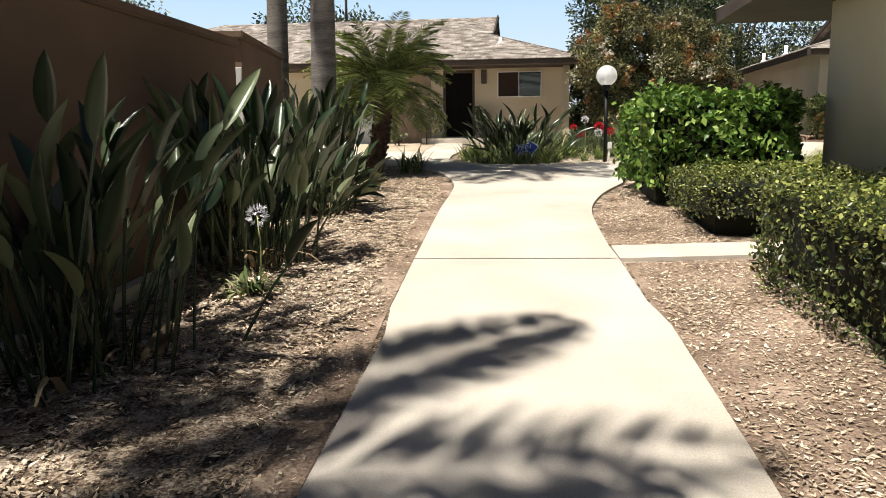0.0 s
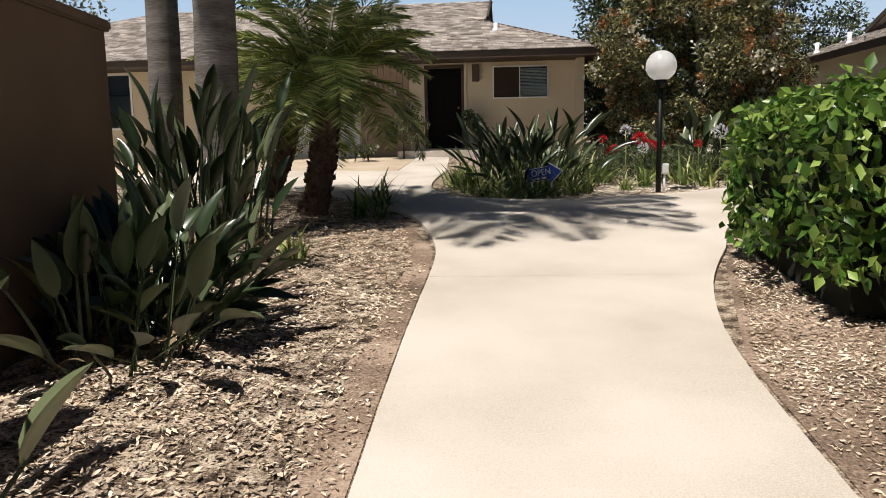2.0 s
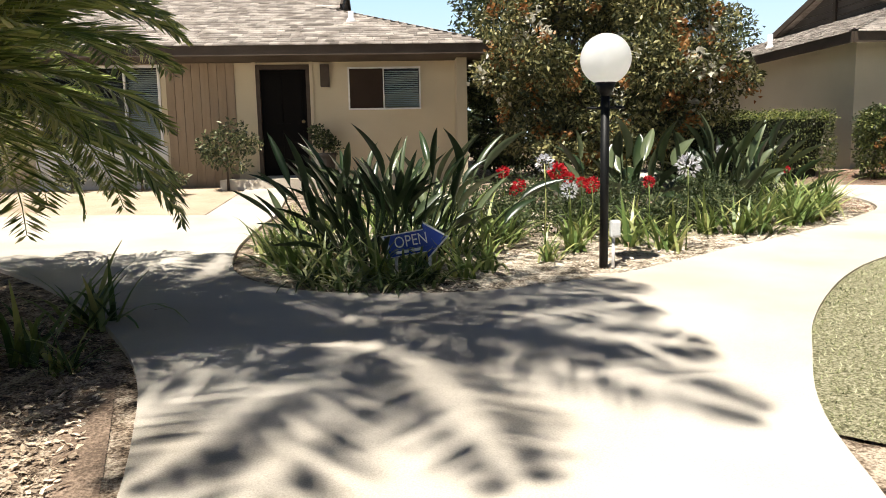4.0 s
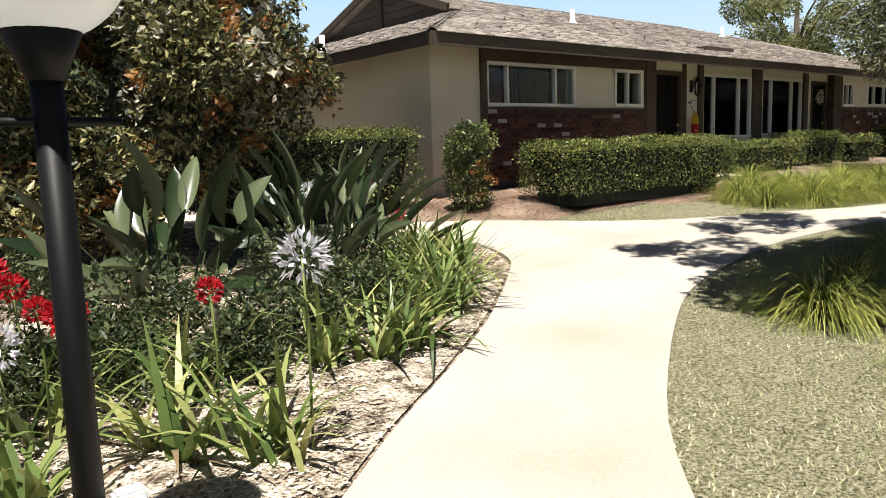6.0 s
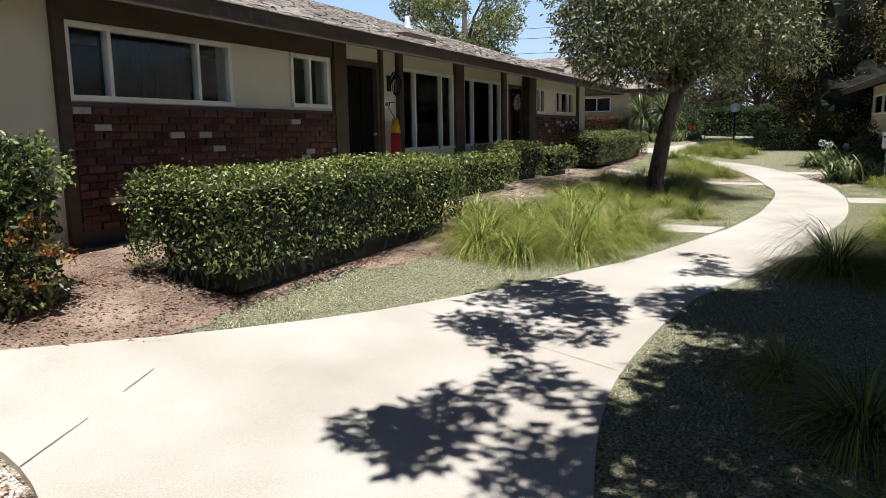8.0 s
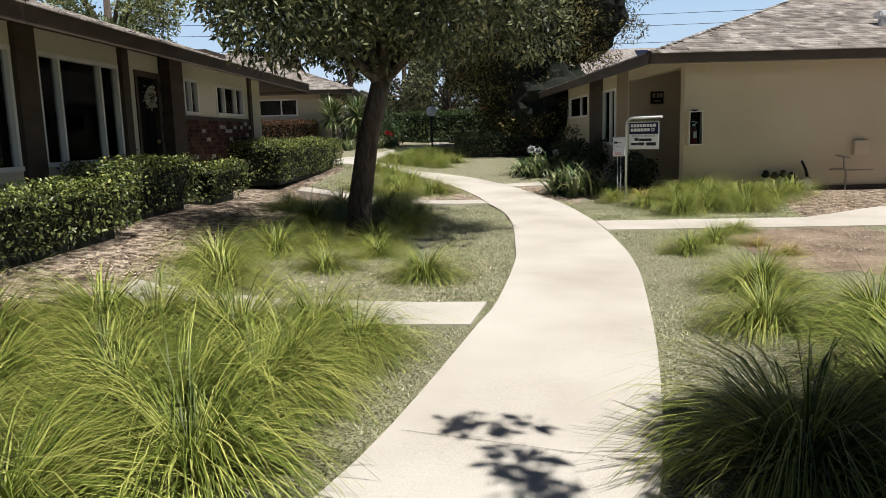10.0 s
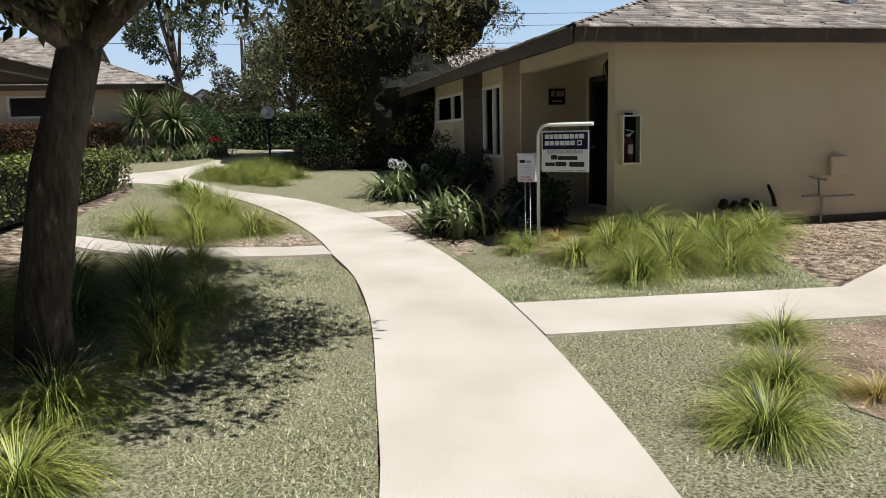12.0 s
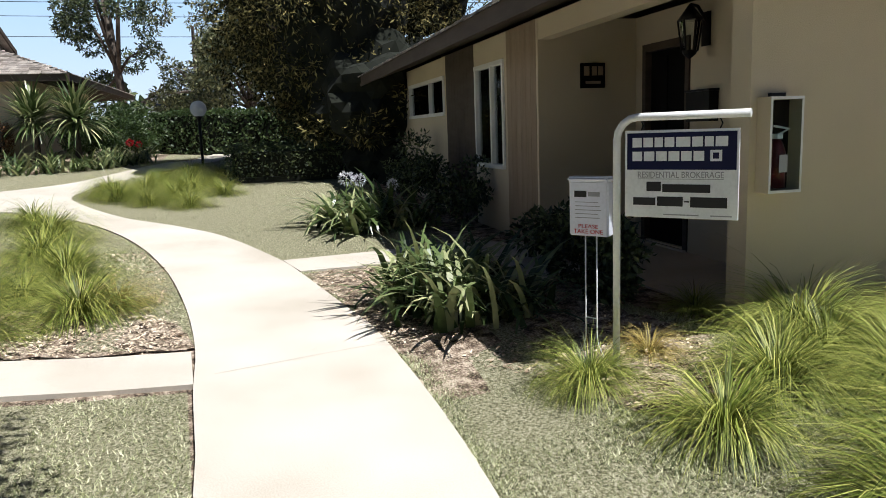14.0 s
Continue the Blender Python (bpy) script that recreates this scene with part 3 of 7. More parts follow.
for poly in (LAWN_SE, LAWN_C, LAWN_B, LAWN_E, LAWN_FAR, LAWN_D):
    ob = patch("lawn", poly, 0.018, M_TURF, 0.6)
    tagged(ob, "thin dry grey-green lawn beside the path", "lawn", kind="structure")
SAND_A = [(-16, 17.85), (-4, 17.75), (-2.15, 17.5), (-2.2, 21.1), (-16, 21.1)]
ob = patch("bare_soil", SAND_A, 0.015, M_SAND, 0.7)
tagged(ob, "pale bare soil strip before a house", "soil", kind="structure")
MULCH_C = ragged([(23.75, 13.77), (25.0, 14.0), (26.45, 14.38), (26.5, 12.6), (25.0, 12.4), (23.3, 11.9), (22.6, 11.9), (21.9, 12.3), (22.3, 12.8), (23.0, 13.05)])
ob = patch("mulch_bed", MULCH_C, 0.024, M_MULCH, 0.5)
tagged(ob, "brown bark mulch round strap-leaved plants", "mulch", kind="structure")
MULCH_E = ragged([(24.25, 15.14), (24.9, 15.3), (25.3, 15.7), (25.9, 16.4), (26.2, 17.2), (24.3, 17.2)])
ob = patch("mulch_bed", MULCH_E, 0.024, M_MULCH, 0.5)
tagged(ob, "brown bark mulch between grass clumps", "mulch", kind="structure")
BARE_S = ragged([(16.3, 12.2), (16.7, 12.45), (17.1, 12.25), (17.6, 12.4), (18.1, 12.2), (18.6, 12.4), (19.25, 12.1), (19.25, 10.4), (16.6, 10.4), (16.2, 10.9), (16.5, 11.3), (16.0, 11.6), (16.4, 11.9)])
ob = patch("bare_soil", BARE_S, 0.024, M_SOIL, 0.5)
tagged(ob, "reddish bare soil patch in the lawn", "soil", kind="structure")
RED_B = ragged([(7.0, 19.3), (7.35, 18.6), (8.3, 17.69), (8.7, 17.7), (9.0, 17.74), (10.5, 17.66), (11.1, 17.5), (11.6, 17.35), (12.0, 17.0), (12.6, 16.8), (13.3, 17.0), (14.6, 17.4), (14.7, 17.9), (14, 18.9), (9.2, 19.9), (8.0, 19.9)])
ob = patch("red_soil", RED_B, 0.023, M_SOIL, 0.6)
tagged(ob, "reddish bare soil under a clipped hedge", "soil", kind="structure")
STRIP = rounded([(-.04, -6), (-.11, .7), (-.22, 3), (-.31, 5), (-.39, 7), (-.44, 8.9), (-.56, 9.7), (-.95, 11)], 4)
STRIP += [(x - .2 - .16 * noise.noise(Vector((0, y * 1.3, 5))) - .07 * noise.noise(Vector((0, y * 5, 2))), y) for x, y in [(np.interp(y, [p[1] for p in STRIP], [p[0] for p in STRIP]), y) for y in np.arange(11, -6, -.12)]]
for poly in (STRIP, [(1.5, 4.42), (1.6, 1.0), (1.7, -6), (2.6, -6), (2.5, 4.6)], [(1.46, 5.05), (1.44, 6.8), (1.9, 8.95), (2.2, 9.5), (2.4, 7), (2.4, 5.2)]):
    ob = patch("bare_soil", poly, 0.006, M_SOIL, 0.6)
    tagged(ob, "brown bare soil edge beside a concrete path", "soil", kind="structure")


# ---- houses ----
def wall_with_openings(bm, along, at, thick, a0, a1, z0, z1, openings=()):
    """A wall along x or y, from a0 to a1, with openings (a0, a1, z0, z1) through it, in one piece."""
    us = sorted({a0, a1, *(v for o in openings for v in o[:2])})
    zs = sorted({z0, z1, *(v for o in openings for v in o[2:])})
    us, zs = [v for v in us if a0 <= v <= a1], [v for v in zs if z0 <= v <= z1]
    solid = {(i, j) for i in range(len(us) - 1) for j in range(len(zs) - 1)
             if not any(p <= us[i] and us[i + 1] <= q and lo <= zs[j] and zs[j + 1] <= hi for p, q, lo, hi in openings)}
    made = {}

    def v(i, j, k):
        if (i, j, k) not in made:
            d = at + thick * k
            made[i, j, k] = bm.verts.new((us[i], d, zs[j]) if along == "x" else (d, us[i], zs[j]))
        return made[i, j, k]
    for i, j in solid:
        for k in (0, 1):
            bm.faces.new([v(i, j, k), v(i + 1, j, k), v(i + 1, j + 1, k), v(i, j + 1, k)])
        for ni, nj, p, q in ((i - 1, j, (i, j), (i, j + 1)), (i + 1, j, (i + 1, j), (i + 1, j + 1)), (i, j - 1, (i, j), (i + 1, j)), (i, j + 1, (i, j + 1), (i + 1, j + 1))):
            if (ni, nj) not in solid:
                bm.faces.new([v(*p, 0), v(*q, 0), v(*q, 1), v(*p, 1)])


def window(parent, along, at, a0, a1, z0, z1, posts=(), inward=1, frame_w=0.055, proud=0.03, sill=True, blind=None, curtain=False):
    """A framed window in an opening: frame bars proud of the wall, panes between, a sill."""
    w = empty("window", "", "")
    for k in ("label", "category"):
        if k in w:
            del w[k]
    w.parent = parent

    def bar(name, p, q, lo, hi, mat, d0, d1):
        bm = bmesh.new()
        y0, y1 = sorted((at + inward * d0, at + inward * d1))
        if along == "x":
            box(bm, p, q, y0, y1, lo, hi)
        else:
            box(bm, y0, y1, p, q, lo, hi)
        return part(name, bm, mat, w)
    bar("frame_head", a0, a1, z1 - frame_w, z1, M_WHITE, -proud, 0.06)
    bar("frame_sill", a0, a1, z0, z0 + frame_w, M_WHITE, -proud - .015, 0.06)
    edges = [a0] + list(posts) + [a1]
    for i, e in enumerate(edges):
        half = frame_w if i in (0, len(edges) - 1) else frame_w * 0.8
        p, q = (e, e + half) if i == 0 else ((e - half, e) if i == len(edges) - 1 else (e - half / 2, e + half / 2))
        bar("frame_post", p, q, z0 + frame_w, z1 - frame_w, M_WHITE, -proud + .004, 0.056)
    for p, q in zip(edges, edges[1:]):
        pane = bar("pane", p + .02, q - .02, z0 + .03, z1 - .03, M_GLASS, 0.02, 0.028)
        pane.visible_shadow = False
    if curtain:
        p, q = curtain if isinstance(curtain, tuple) else (a0 + .05, a1 - .05)
        n = 60
        pts = [(p + (q - p) * i / n, 0.16 + 0.03 * math.sin(i * 1.9) + .015 * math.sin(i * .7)) for i in range(n + 1)]
        verts, faces = [], []
        for a, d in pts:
            for z in (z0 + .05, z1 - .05):
                verts.append((a, at + inward * d, z) if along == "x" else (at + inward * d, a, z))
        faces = [(2 * i, 2 * i + 2, 2 * i + 3, 2 * i + 1) for i in range(n)]
        mesh_ob("curtain", verts, faces, M_CURTAIN, w)
    if blind:
        p, q = blind
        z = z0 + .08
        while z < z1 - .06:
            bm = bmesh.new()
            y = at + inward * 0.09
            box(bm, p, q, -.014, .014, -.0015, .0015, Matrix.Translation((0, y, z)) @ Matrix.Rotation(radians(42), 4, 'X'))
            part("slat", bm, M_BLIND, w)
            z += 0.034
    return w


def shingles(parent, o, u, s, rise, left, right, depth, exposure=0.165, tab=0.23, near=None):
    """Courses of shingles on one slope. o: eave corner, u: unit along the eave, s: unit level way up the slope,
    rise: height per metre; left(d), right(d): limits along u at level distance d from the eave."""
    o, u, s = np.array(o, float), np.array(u, float), np.array(s, float)
    k = math.sqrt(1 + rise * rise)
    nrm = np.array([-s[0] * rise, -s[1] * rise, 1]) / k
    way = np.array([s[0], s[1], rise]) / k
    co, single = [], []
    d = 0.0
    row = 0
    while d < depth:
        a, b = left(d), right(d)
        x = a - rng.uniform(0, tab)
        while x < b:
            w = tab * rng.choice([0.6, 0.8, 1.0, 1.0, 1.2])
            p, q = max(x + .004, a), min(x + w - .004, b)
            if q - p > .03:
                lift = .018 + rng.uniform(0, .014)
                out = rng.choice([0, 0, .02, .035]) if row else .035
                base = o + u * p + s * d + np.array([0, 0, rise * d])
                e = u * (q - p)
                down, up = -way * out, way * (exposure + .05)
                v = [base + down + nrm * lift, base + e + down + nrm * lift, base + e + up + nrm * .004, base + up + nrm * .004,
                     base + down, base + e + down]
                piece = np.array(v)
                (single if near is not None and near(p, d) and len(single) < 300 else co).append(piece)
            x += w
        d += exposure / k
        row += 1
    faces = np.array([[0, 1, 2, 3], [4, 5, 1, 0], [4, 0, 3, 3], [5, 2, 1, 1]])
    def build(name, list_, mat):
        n = len(list_)
        c = np.concatenate(list_)
        base = np.arange(n)[:, None, None] * 6
        quads = (base + faces[None, :2]).reshape(-1, 4)
        return fast_mesh(name, c, quads, 4, mat, parent)
    if co:
        ob = build("shingles", co, M_SHINGLE)
        ob["kind"] = "stuff"
    for piece in single:
        c = piece.mean(0)
        ob = build("shingle", [piece - c], M_SHINGLE1)
        ob.location = c


def hip_roof(house, x0, x1, y0, y1, z, rise, west=None, east=None, tiles=("south",), near=None, fascia=0.16, over=0.25, raked=False):
    """A hip roof over the eaves' rectangle. west, east: x of an upright gable high on that end, None for a full hip."""
    roof = empty("roof", "", "")
    for k in ("label", "category"):
        if k in roof:
            del roof[k]
    roof.parent = house
    half = (y1 - y0) / 2
    ym, zr = (y0 + y1) / 2, z + rise * half
    we = west if west is not None else x0 + half
    ea = east if east is not None else x1 - half
    dw, de = we - x0, x1 - ea
    # sheathing
    def quad(name, pts, mat=M_SLATE):
        return mesh_ob(name, pts, [tuple(range(len(pts)))], mat, roof)
    zw, ze = z + rise * dw, z + rise * de
    xw, xe = (we - over if west is not None else we), (ea + over if east is not None else ea)
    south = [(x0, y0, z), (x1, y0, z), (ea, y0 + de, ze), (xe, y0 + de, ze), (xe, ym, zr), (xw, ym, zr), (xw, y0 + dw, zw), (we, y0 + dw, zw)]
    north = [(x, 2 * ym - y, zz) for x, y, zz in reversed(south)]
    quad("deck", south)
    quad("deck", north, M_SHINGLE)
    quad("deck", [(x0, y0, z), (we, y0 + dw, zw), (we, y1 - dw, zw), (x0, y1, z)], M_SHINGLE)
    quad("deck", [(x1, y0, z), (x1, y1, z), (ea, y1 - de, ze), (ea, y0 + de, ze)], M_SHINGLE)
    for flag, xg, d, zz, sgn in ((west, we, dw, zw, -1), (east, ea, de, ze, 1)):
        if flag is None:
            continue
        # boarded gable, board by board
        h = zr - zz
        n = max(3, int(h / 0.16))
        for i in range(n):
            lo, hi = zz + h * i / n, zz + h * (i + 1) / n - .012
            ya = y0 + d + (lo - zz) / rise
            yb = y0 + d + (hi - zz) / rise
            bm = bmesh.new()
            v = [bm.verts.new(p) for p in ((xg, ya, lo), (xg, 2 * ym - ya, lo), (xg + sgn * .015, 2 * ym - yb, hi), (xg + sgn * .015, yb, hi))]
            bm.faces.new(v)
            part("gable_board", bm, M_SLATE, roof)
        for sy in (-1, 1):
            bm = bmesh.new()
            ya, yb = (y0 + d, ym) if sy < 0 else (y1 - d, ym)
            dx0, dx1 = sorted((xg + sgn * .0, xg + sgn * over))
            v = []
            for y, zc in ((ya, zz), (yb, zr)):
                v += [bm.verts.new(p) for p in ((xg + sgn * (over + .02), y, zc - .02), (xg + sgn * (over + .02), y, zc + .13), (xg + sgn * (over - .03), y, zc + .13), (xg + sgn * (over - .03), y, zc - .02))]
            for i in range(4):
                bm.faces.new((v[i], v[(i + 1) % 4], v[4 + (i + 1) % 4], v[4 + i]))
            part("barge_board", bm, M_TRIM, roof)
        bm = bmesh.new()
        box(bm, *sorted((xg + sgn * .02, xg + sgn * .07)), ym - .05, ym + .05, zz, zr - .05)
        part("gable_post", bm, M_TRIM, roof)
    # fascia and soffit
    for a in ((x0, x1, y0 - .03, y0, "x"), (x0, x1, y1, y1 + .03, "x"), (x0 - .03, x0, y0, y1, "y"), (x1, x1 + .03, y0, y1, "y")):
        bm = bmesh.new()
        box(bm, a[0], a[1], a[2], a[3], z - fascia, z + .015)
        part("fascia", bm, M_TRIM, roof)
    zs = z - fascia + .015
    if raked:
        d = 1.3
        a, b = [(x0, y0), (x1, y0), (x1, y1), (x0, y1)], [(x0 + d, y0 + d), (x1 - d, y0 + d), (x1 - d, y1 - d), (x0 + d, y1 - d)]
        for i in range(4):
            j = (i + 1) % 4
            quad("soffit", [(*a[i], zs), (*a[j], zs), (*b[j], zs + rise * d), (*b[i], zs + rise * d)], M_TRIM)
    else:
        bm = bmesh.new()
        box(bm, x0 + .003, x1 - .003, y0 + .003, y1 - .003, zs - .01, zs + .01)
        part("soffit", bm, M_TRIM, roof)
    if "south" in tiles:
        shingles(roof, (0, y0 - .04, z + .012), (1, 0, 0), (0, 1, 0), rise, lambda d: x0 + d if d < dw or west is None else xw, lambda d: x1 - d if d < de or east is None else xe, half + .04, near=near)
    if "west" in tiles:
        shingles(roof, (x0 - .04, 0, z + .012), (0, 1, 0), (1, 0, 0), rise, lambda d: y0 + d, lambda d: y1 - d, dw + .04, near=None)
    if "east" in tiles:
        shingles(roof, (x1 + .04, 0, z + .012), (0, 1, 0), (-1, 0, 0), rise, lambda d: y0 + d, lambda d: y1 - d, de + .04, near=None)
    if "north" in tiles:
        shingles(roof, (0, y1 + .04, z + .012), (1, 0, 0), (0, -1, 0), rise, lambda d: x0 + d if d < dw or west is None else xw, lambda d: x1 - d if d < de or east is None else xe, half + .04, near=None)
    # ridge and hip caps
    caps = [((xw, ym, zr), (xe, ym, zr)), ((x0, y0, z), (we, y0 + dw, zw)), ((x1, y0, z), (ea, y0 + de, ze)), ((x0, y1, z), (we, y1 - dw, zw)), ((x1, y1, z), (ea, y1 - de, ze))]
    bm = bmesh.new()
    for a, b in caps:
        a, b = Vector(a), Vector(b)
        n = max(2, int((b - a).length / .2))
        along = (b - a).normalized()
        side = along.cross(Vector((0, 0, 1))).normalized()
        for i in range(n):
            p = a.lerp(b, i / n) + Vector((0, 0, .05 + .012))
            q = a.lerp(b, (i + 1.25) / n) + Vector((0, 0, .05))
            v = [bm.verts.new(c) for c in (p - side * .12 - Vector((0, 0, .05)), p, p + side * .12 - Vector((0, 0, .05)), q + side * .12 - Vector((0, 0, .05)), q, q - side * .12 - Vector((0, 0, .05)))]
            bm.faces.new((v[0], v[1], v[4], v[5]))
            bm.faces.new((v[1], v[2], v[3], v[4]))
    part("ridge_capping", bm, M_SHINGLE, roof)["kind"] = "stuff"
    return roof


def vent_pipe(roof, x, y, z, h=0.32, r=0.055):
    bm = bmesh.new()
    tube(bm, [(x, y, z - .15), (x, y, z + h)], r, 12)
    tube(bm, [(x, y, z - .02), (x, y, z + .1)], [r * 2.4, r * 1.1], 12)
    part("vent_pipe", bm, M_WHITEPAINT, roof)


def plain_door(house, along, at, a0, a1, z0, z1, inward=1, label="dark brown panelled front door"):
    d = empty("door", "", "")
    for k in ("category",):
        if k in d:
            del d[k]
    d["label"] = label
    d.parent = house

    def bar(name, p, q, lo, hi, mat, d0, d1):
        bm = bmesh.new()
        y0, y1 = sorted((at + inward * d0, at + inward * d1))
        box(bm, *((p, q, y0, y1) if along == "x" else (y0, y1, p, q)), lo, hi)
        return part(name, bm, mat, d)
    w = a1 - a0
    bar("frame_post", a0, a0 + .07, z0, z1, M_TRIM, -.02, .1)
    bar("frame_post", a1 - .07, a1, z0, z1, M_TRIM, -.02, .1)
    bar("frame_head", a0 + .07, a1 - .07, z1 - .08, z1, M_TRIM, -.018, .1)
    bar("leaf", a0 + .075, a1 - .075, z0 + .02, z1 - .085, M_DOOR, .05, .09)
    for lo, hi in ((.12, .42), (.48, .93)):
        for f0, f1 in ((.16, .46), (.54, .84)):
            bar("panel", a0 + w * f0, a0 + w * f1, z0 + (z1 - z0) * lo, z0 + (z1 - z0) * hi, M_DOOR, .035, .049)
    bar("threshold", a0, a1, z0 - .03, z0 + .019, M_CONC, -.05, .1)
    bm = bmesh.new()
    ball(bm, (0, 0, 0), .032, 10, 8)
    k = part("handle", bm, M_BRASS, d, "brass door knob")
    pos = (a1 - .14, at + inward * .0, z0 + 1.0) if along == "x" else (at, a1 - .14, z0 + 1.0)
    k.location = pos
    return d


def lantern(at, out, label="black metal carriage lantern on a house wall"):
    """A wall lantern; out: unit level way off the wall."""
    e = empty("wall_lantern", label, "lantern", at)
    ox, oy = out
    bm = bmesh.new()
    box(bm, -.05 if not ox else -.012, .05 if not ox else .012, -.05 if not oy else -.012, .05 if not oy else .012, -.12, .12)
    part("back_plate", bm, M_BLACK, e)
    c = Vector((ox * .14, oy * .14, 0))
    bm = bmesh.new()
    tube(bm, [(0, 0, .05), (ox * .08, oy * .08, .16), (ox * .14, oy * .14, .17)], .012, 6)
    part("arm", bm, M_BLACK, e)
    bm = bmesh.new()
    tube(bm, [c + Vector((0, 0, .17)), c + Vector((0, 0, .12)), c + Vector((0, 0, .06))], [.012, .05, .095], 6)
    part("cap", bm, M_BLACK, e)
    for k in range(6):
        a = k * math.pi / 3
        d = Vector((math.cos(a), math.sin(a), 0))
        bm = bmesh.new()
        tube(bm, [c + d * .085 + Vector((0, 0, .06)), c + d * .055 + Vector((0, 0, -.16))], .007, 5)
        part("cage_bar", bm, M_BLACK, e)
    bm = bmesh.new()
    tube(bm, [c + Vector((0, 0, .055)), c + Vector((0, 0, -.15))], [.075, .048], 6)
    part("glass", bm, M_GLASS, e).visible_shadow = False
    bm = bmesh.new()
    tube(bm, [c + Vector((0, 0, -.15)), c + Vector((0, 0, -.18)), c + Vector((0, 0, -.21))], [.06, .045, .008], 6)
    part("base", bm, M_BLACK, e)
    return e


SOF = 3.52
TOP = 3.74


def house_a():
    h = empty("house", "low beige stucco house with shingle roof and dark screened door", "house", (-6, 21.2, 1.4), "low houses")
    h.location = (0, 0, 0)
    z0 = 1.2
    for along, at, a0, a1, holes in (("x", 21.2, -2.4, 1.68, [(-2.02, -1.05, 1.46, 3.48), (-.36, .97, 2.65, 3.42)]), ("x", 21.2, -15, -3.62, [(-5.9, -3.72, 2.08, 3.5), (-11.5, -9.5, 2.08, 3.5)]),
                                     ("y", 1.48, 21.402, 29.8, []), ("x", 29.6, -15, 1.478, []), ("y", -15.2, 21.2, 29.8, [])):
        bm = bmesh.new()
        wall_with_openings(bm, along, at, .2, a0, a1, z0, SOF, holes)
        part("wall", bm, M_STUCCO2, h)
    bm = bmesh.new()
    box(bm, 1.6, 1.78, 20.75, 21.198, z0, SOF)
    part("porch_pier", bm, M_STUCCO2, h)
    n = 8
    for i in range(n):
        x = -3.62 + 1.22 * i / n
        bm = bmesh.new()
        box(bm, x + .004, x + 1.22 / n - .004, 21.18, 21.25, z0, SOF)
        part("siding_board", bm, M_SIDING, h)
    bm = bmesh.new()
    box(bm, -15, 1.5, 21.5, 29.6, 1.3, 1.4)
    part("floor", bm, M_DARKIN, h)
    window(h, "x", 21.2, -.36, .97, 2.65, 3.42, [.29], blind=(.31, .93), frame_w=.03)
    bm = bmesh.new()
    box(bm, -.33, .28, 21.175, 21.185, 2.68, 3.39)
    part("insect_screen", bm, M_SCREEN, h, "dark brown insect screen")
    window(h, "x", 21.2, -5.9, -3.72, 2.08, 3.5, [-4.35], blind=(-4.3, -3.8), frame_w=.045)
    window(h, "x", 21.2, -11.5, -9.5, 2.08, 3.5, [-10.5])
    bm = bmesh.new()
    box(bm, -6.0, -3.66, 21.17, 21.197, 1.3, 2.06)
    part("lower_panel", bm, M_WHITE, h)
    plain_door(h, "x", 21.2, -2.02, -1.05, 1.46, 3.48, label="dark screened front door in a pale frame")
    for a, b in ((-2.08, -2.02), (-1.05, -.99)):
        bm = bmesh.new()
        box(bm, a, b, 21.165, 21.197, 1.46, 3.54)
        part("door_casing", bm, M_STUCCO, h)
    bm = bmesh.new()
    box(bm, -2.6, -.6, 20.5, 21.19, 1.2, 1.44)
    part("door_step", bm, M_CONC, h)
    bm = bmesh.new()
    box(bm, -.85, -.69, 21.1, 21.197, 3.07, 3.47)
    part("wall_light", bm, M_TRIM, h, "brown box wall light")
    roof = hip_roof(h, -16, 2.15, 20.2, 30.8, 3.68, .37, east=-.8, tiles=("south", "east"))
    vent_pipe(roof, -.3, 21.9, 4.31, .22)
    bm = bmesh.new()
    tube(bm, [(-6.2, 26.0, 5.4), (-6.2, 26.0, 7.6)], .05, 8)
    part("mast", bm, M_TRIM, roof)
    return h


def bricks(parent, x0, x1, z0, z1, y, single):
    """Rows of bricks standing proud of the mortar; single: each one an object of its own."""
    kinds = []
    bw, bh, gap = .195, .062, .012
    shapes = {}
    piles = []
    z, row = z0, 0
    while z + bh < z1:
        x = x0 - (bw / 2 if row % 2 else 0)
        while x < x1:
            p, q = max(x, x0), min(x + bw - gap, x1)
            if q - p > .05:
                pale = rng.random() < .09
                proud = rng.uniform(.012, .03)
                piles.append((p, q, z, pale, proud))
            x += bw
        z += bh + gap
        row += 1
    if single:
        me = {}
        for p, q, z, pale, proud in piles:
            key = (round(q - p, 3), pale, round(proud, 2))
            if key not in me:
                bm = bmesh.new()
                box(bm, 0, q - p, -key[2], .0, 0, bh)
                bmesh.ops.bevel(bm, geom=[e for e in bm.edges if abs(e.verts[0].co.y + key[2]) < 1e-5 and abs(e.verts[1].co.y + key[2]) < 1e-5], offset=.006, segments=1, affect='EDGES')
                bmesh.ops.recalc_face_normals(bm, faces=bm.faces)
                m = bpy.data.meshes.new("brick")
                bm.to_mesh(m)
                bm.free()
                m.materials.append(M_BRICKW if pale else M_BRICK)
                me[key] = m
            ob = new("brick", me[key])
            ob.location = (p, y, z)
            ob.parent = parent
    else:
        for mat, flag in ((M_BRICKJ, False), (M_BRICKW, True)):
            bm = bmesh.new()
            for p, q, z, pale, proud in piles:
                if pale == flag:
                    box(bm, p, q, y - proud, y, z, z + bh)
            part("bricks", bm, mat, parent)["kind"] = "stuff"


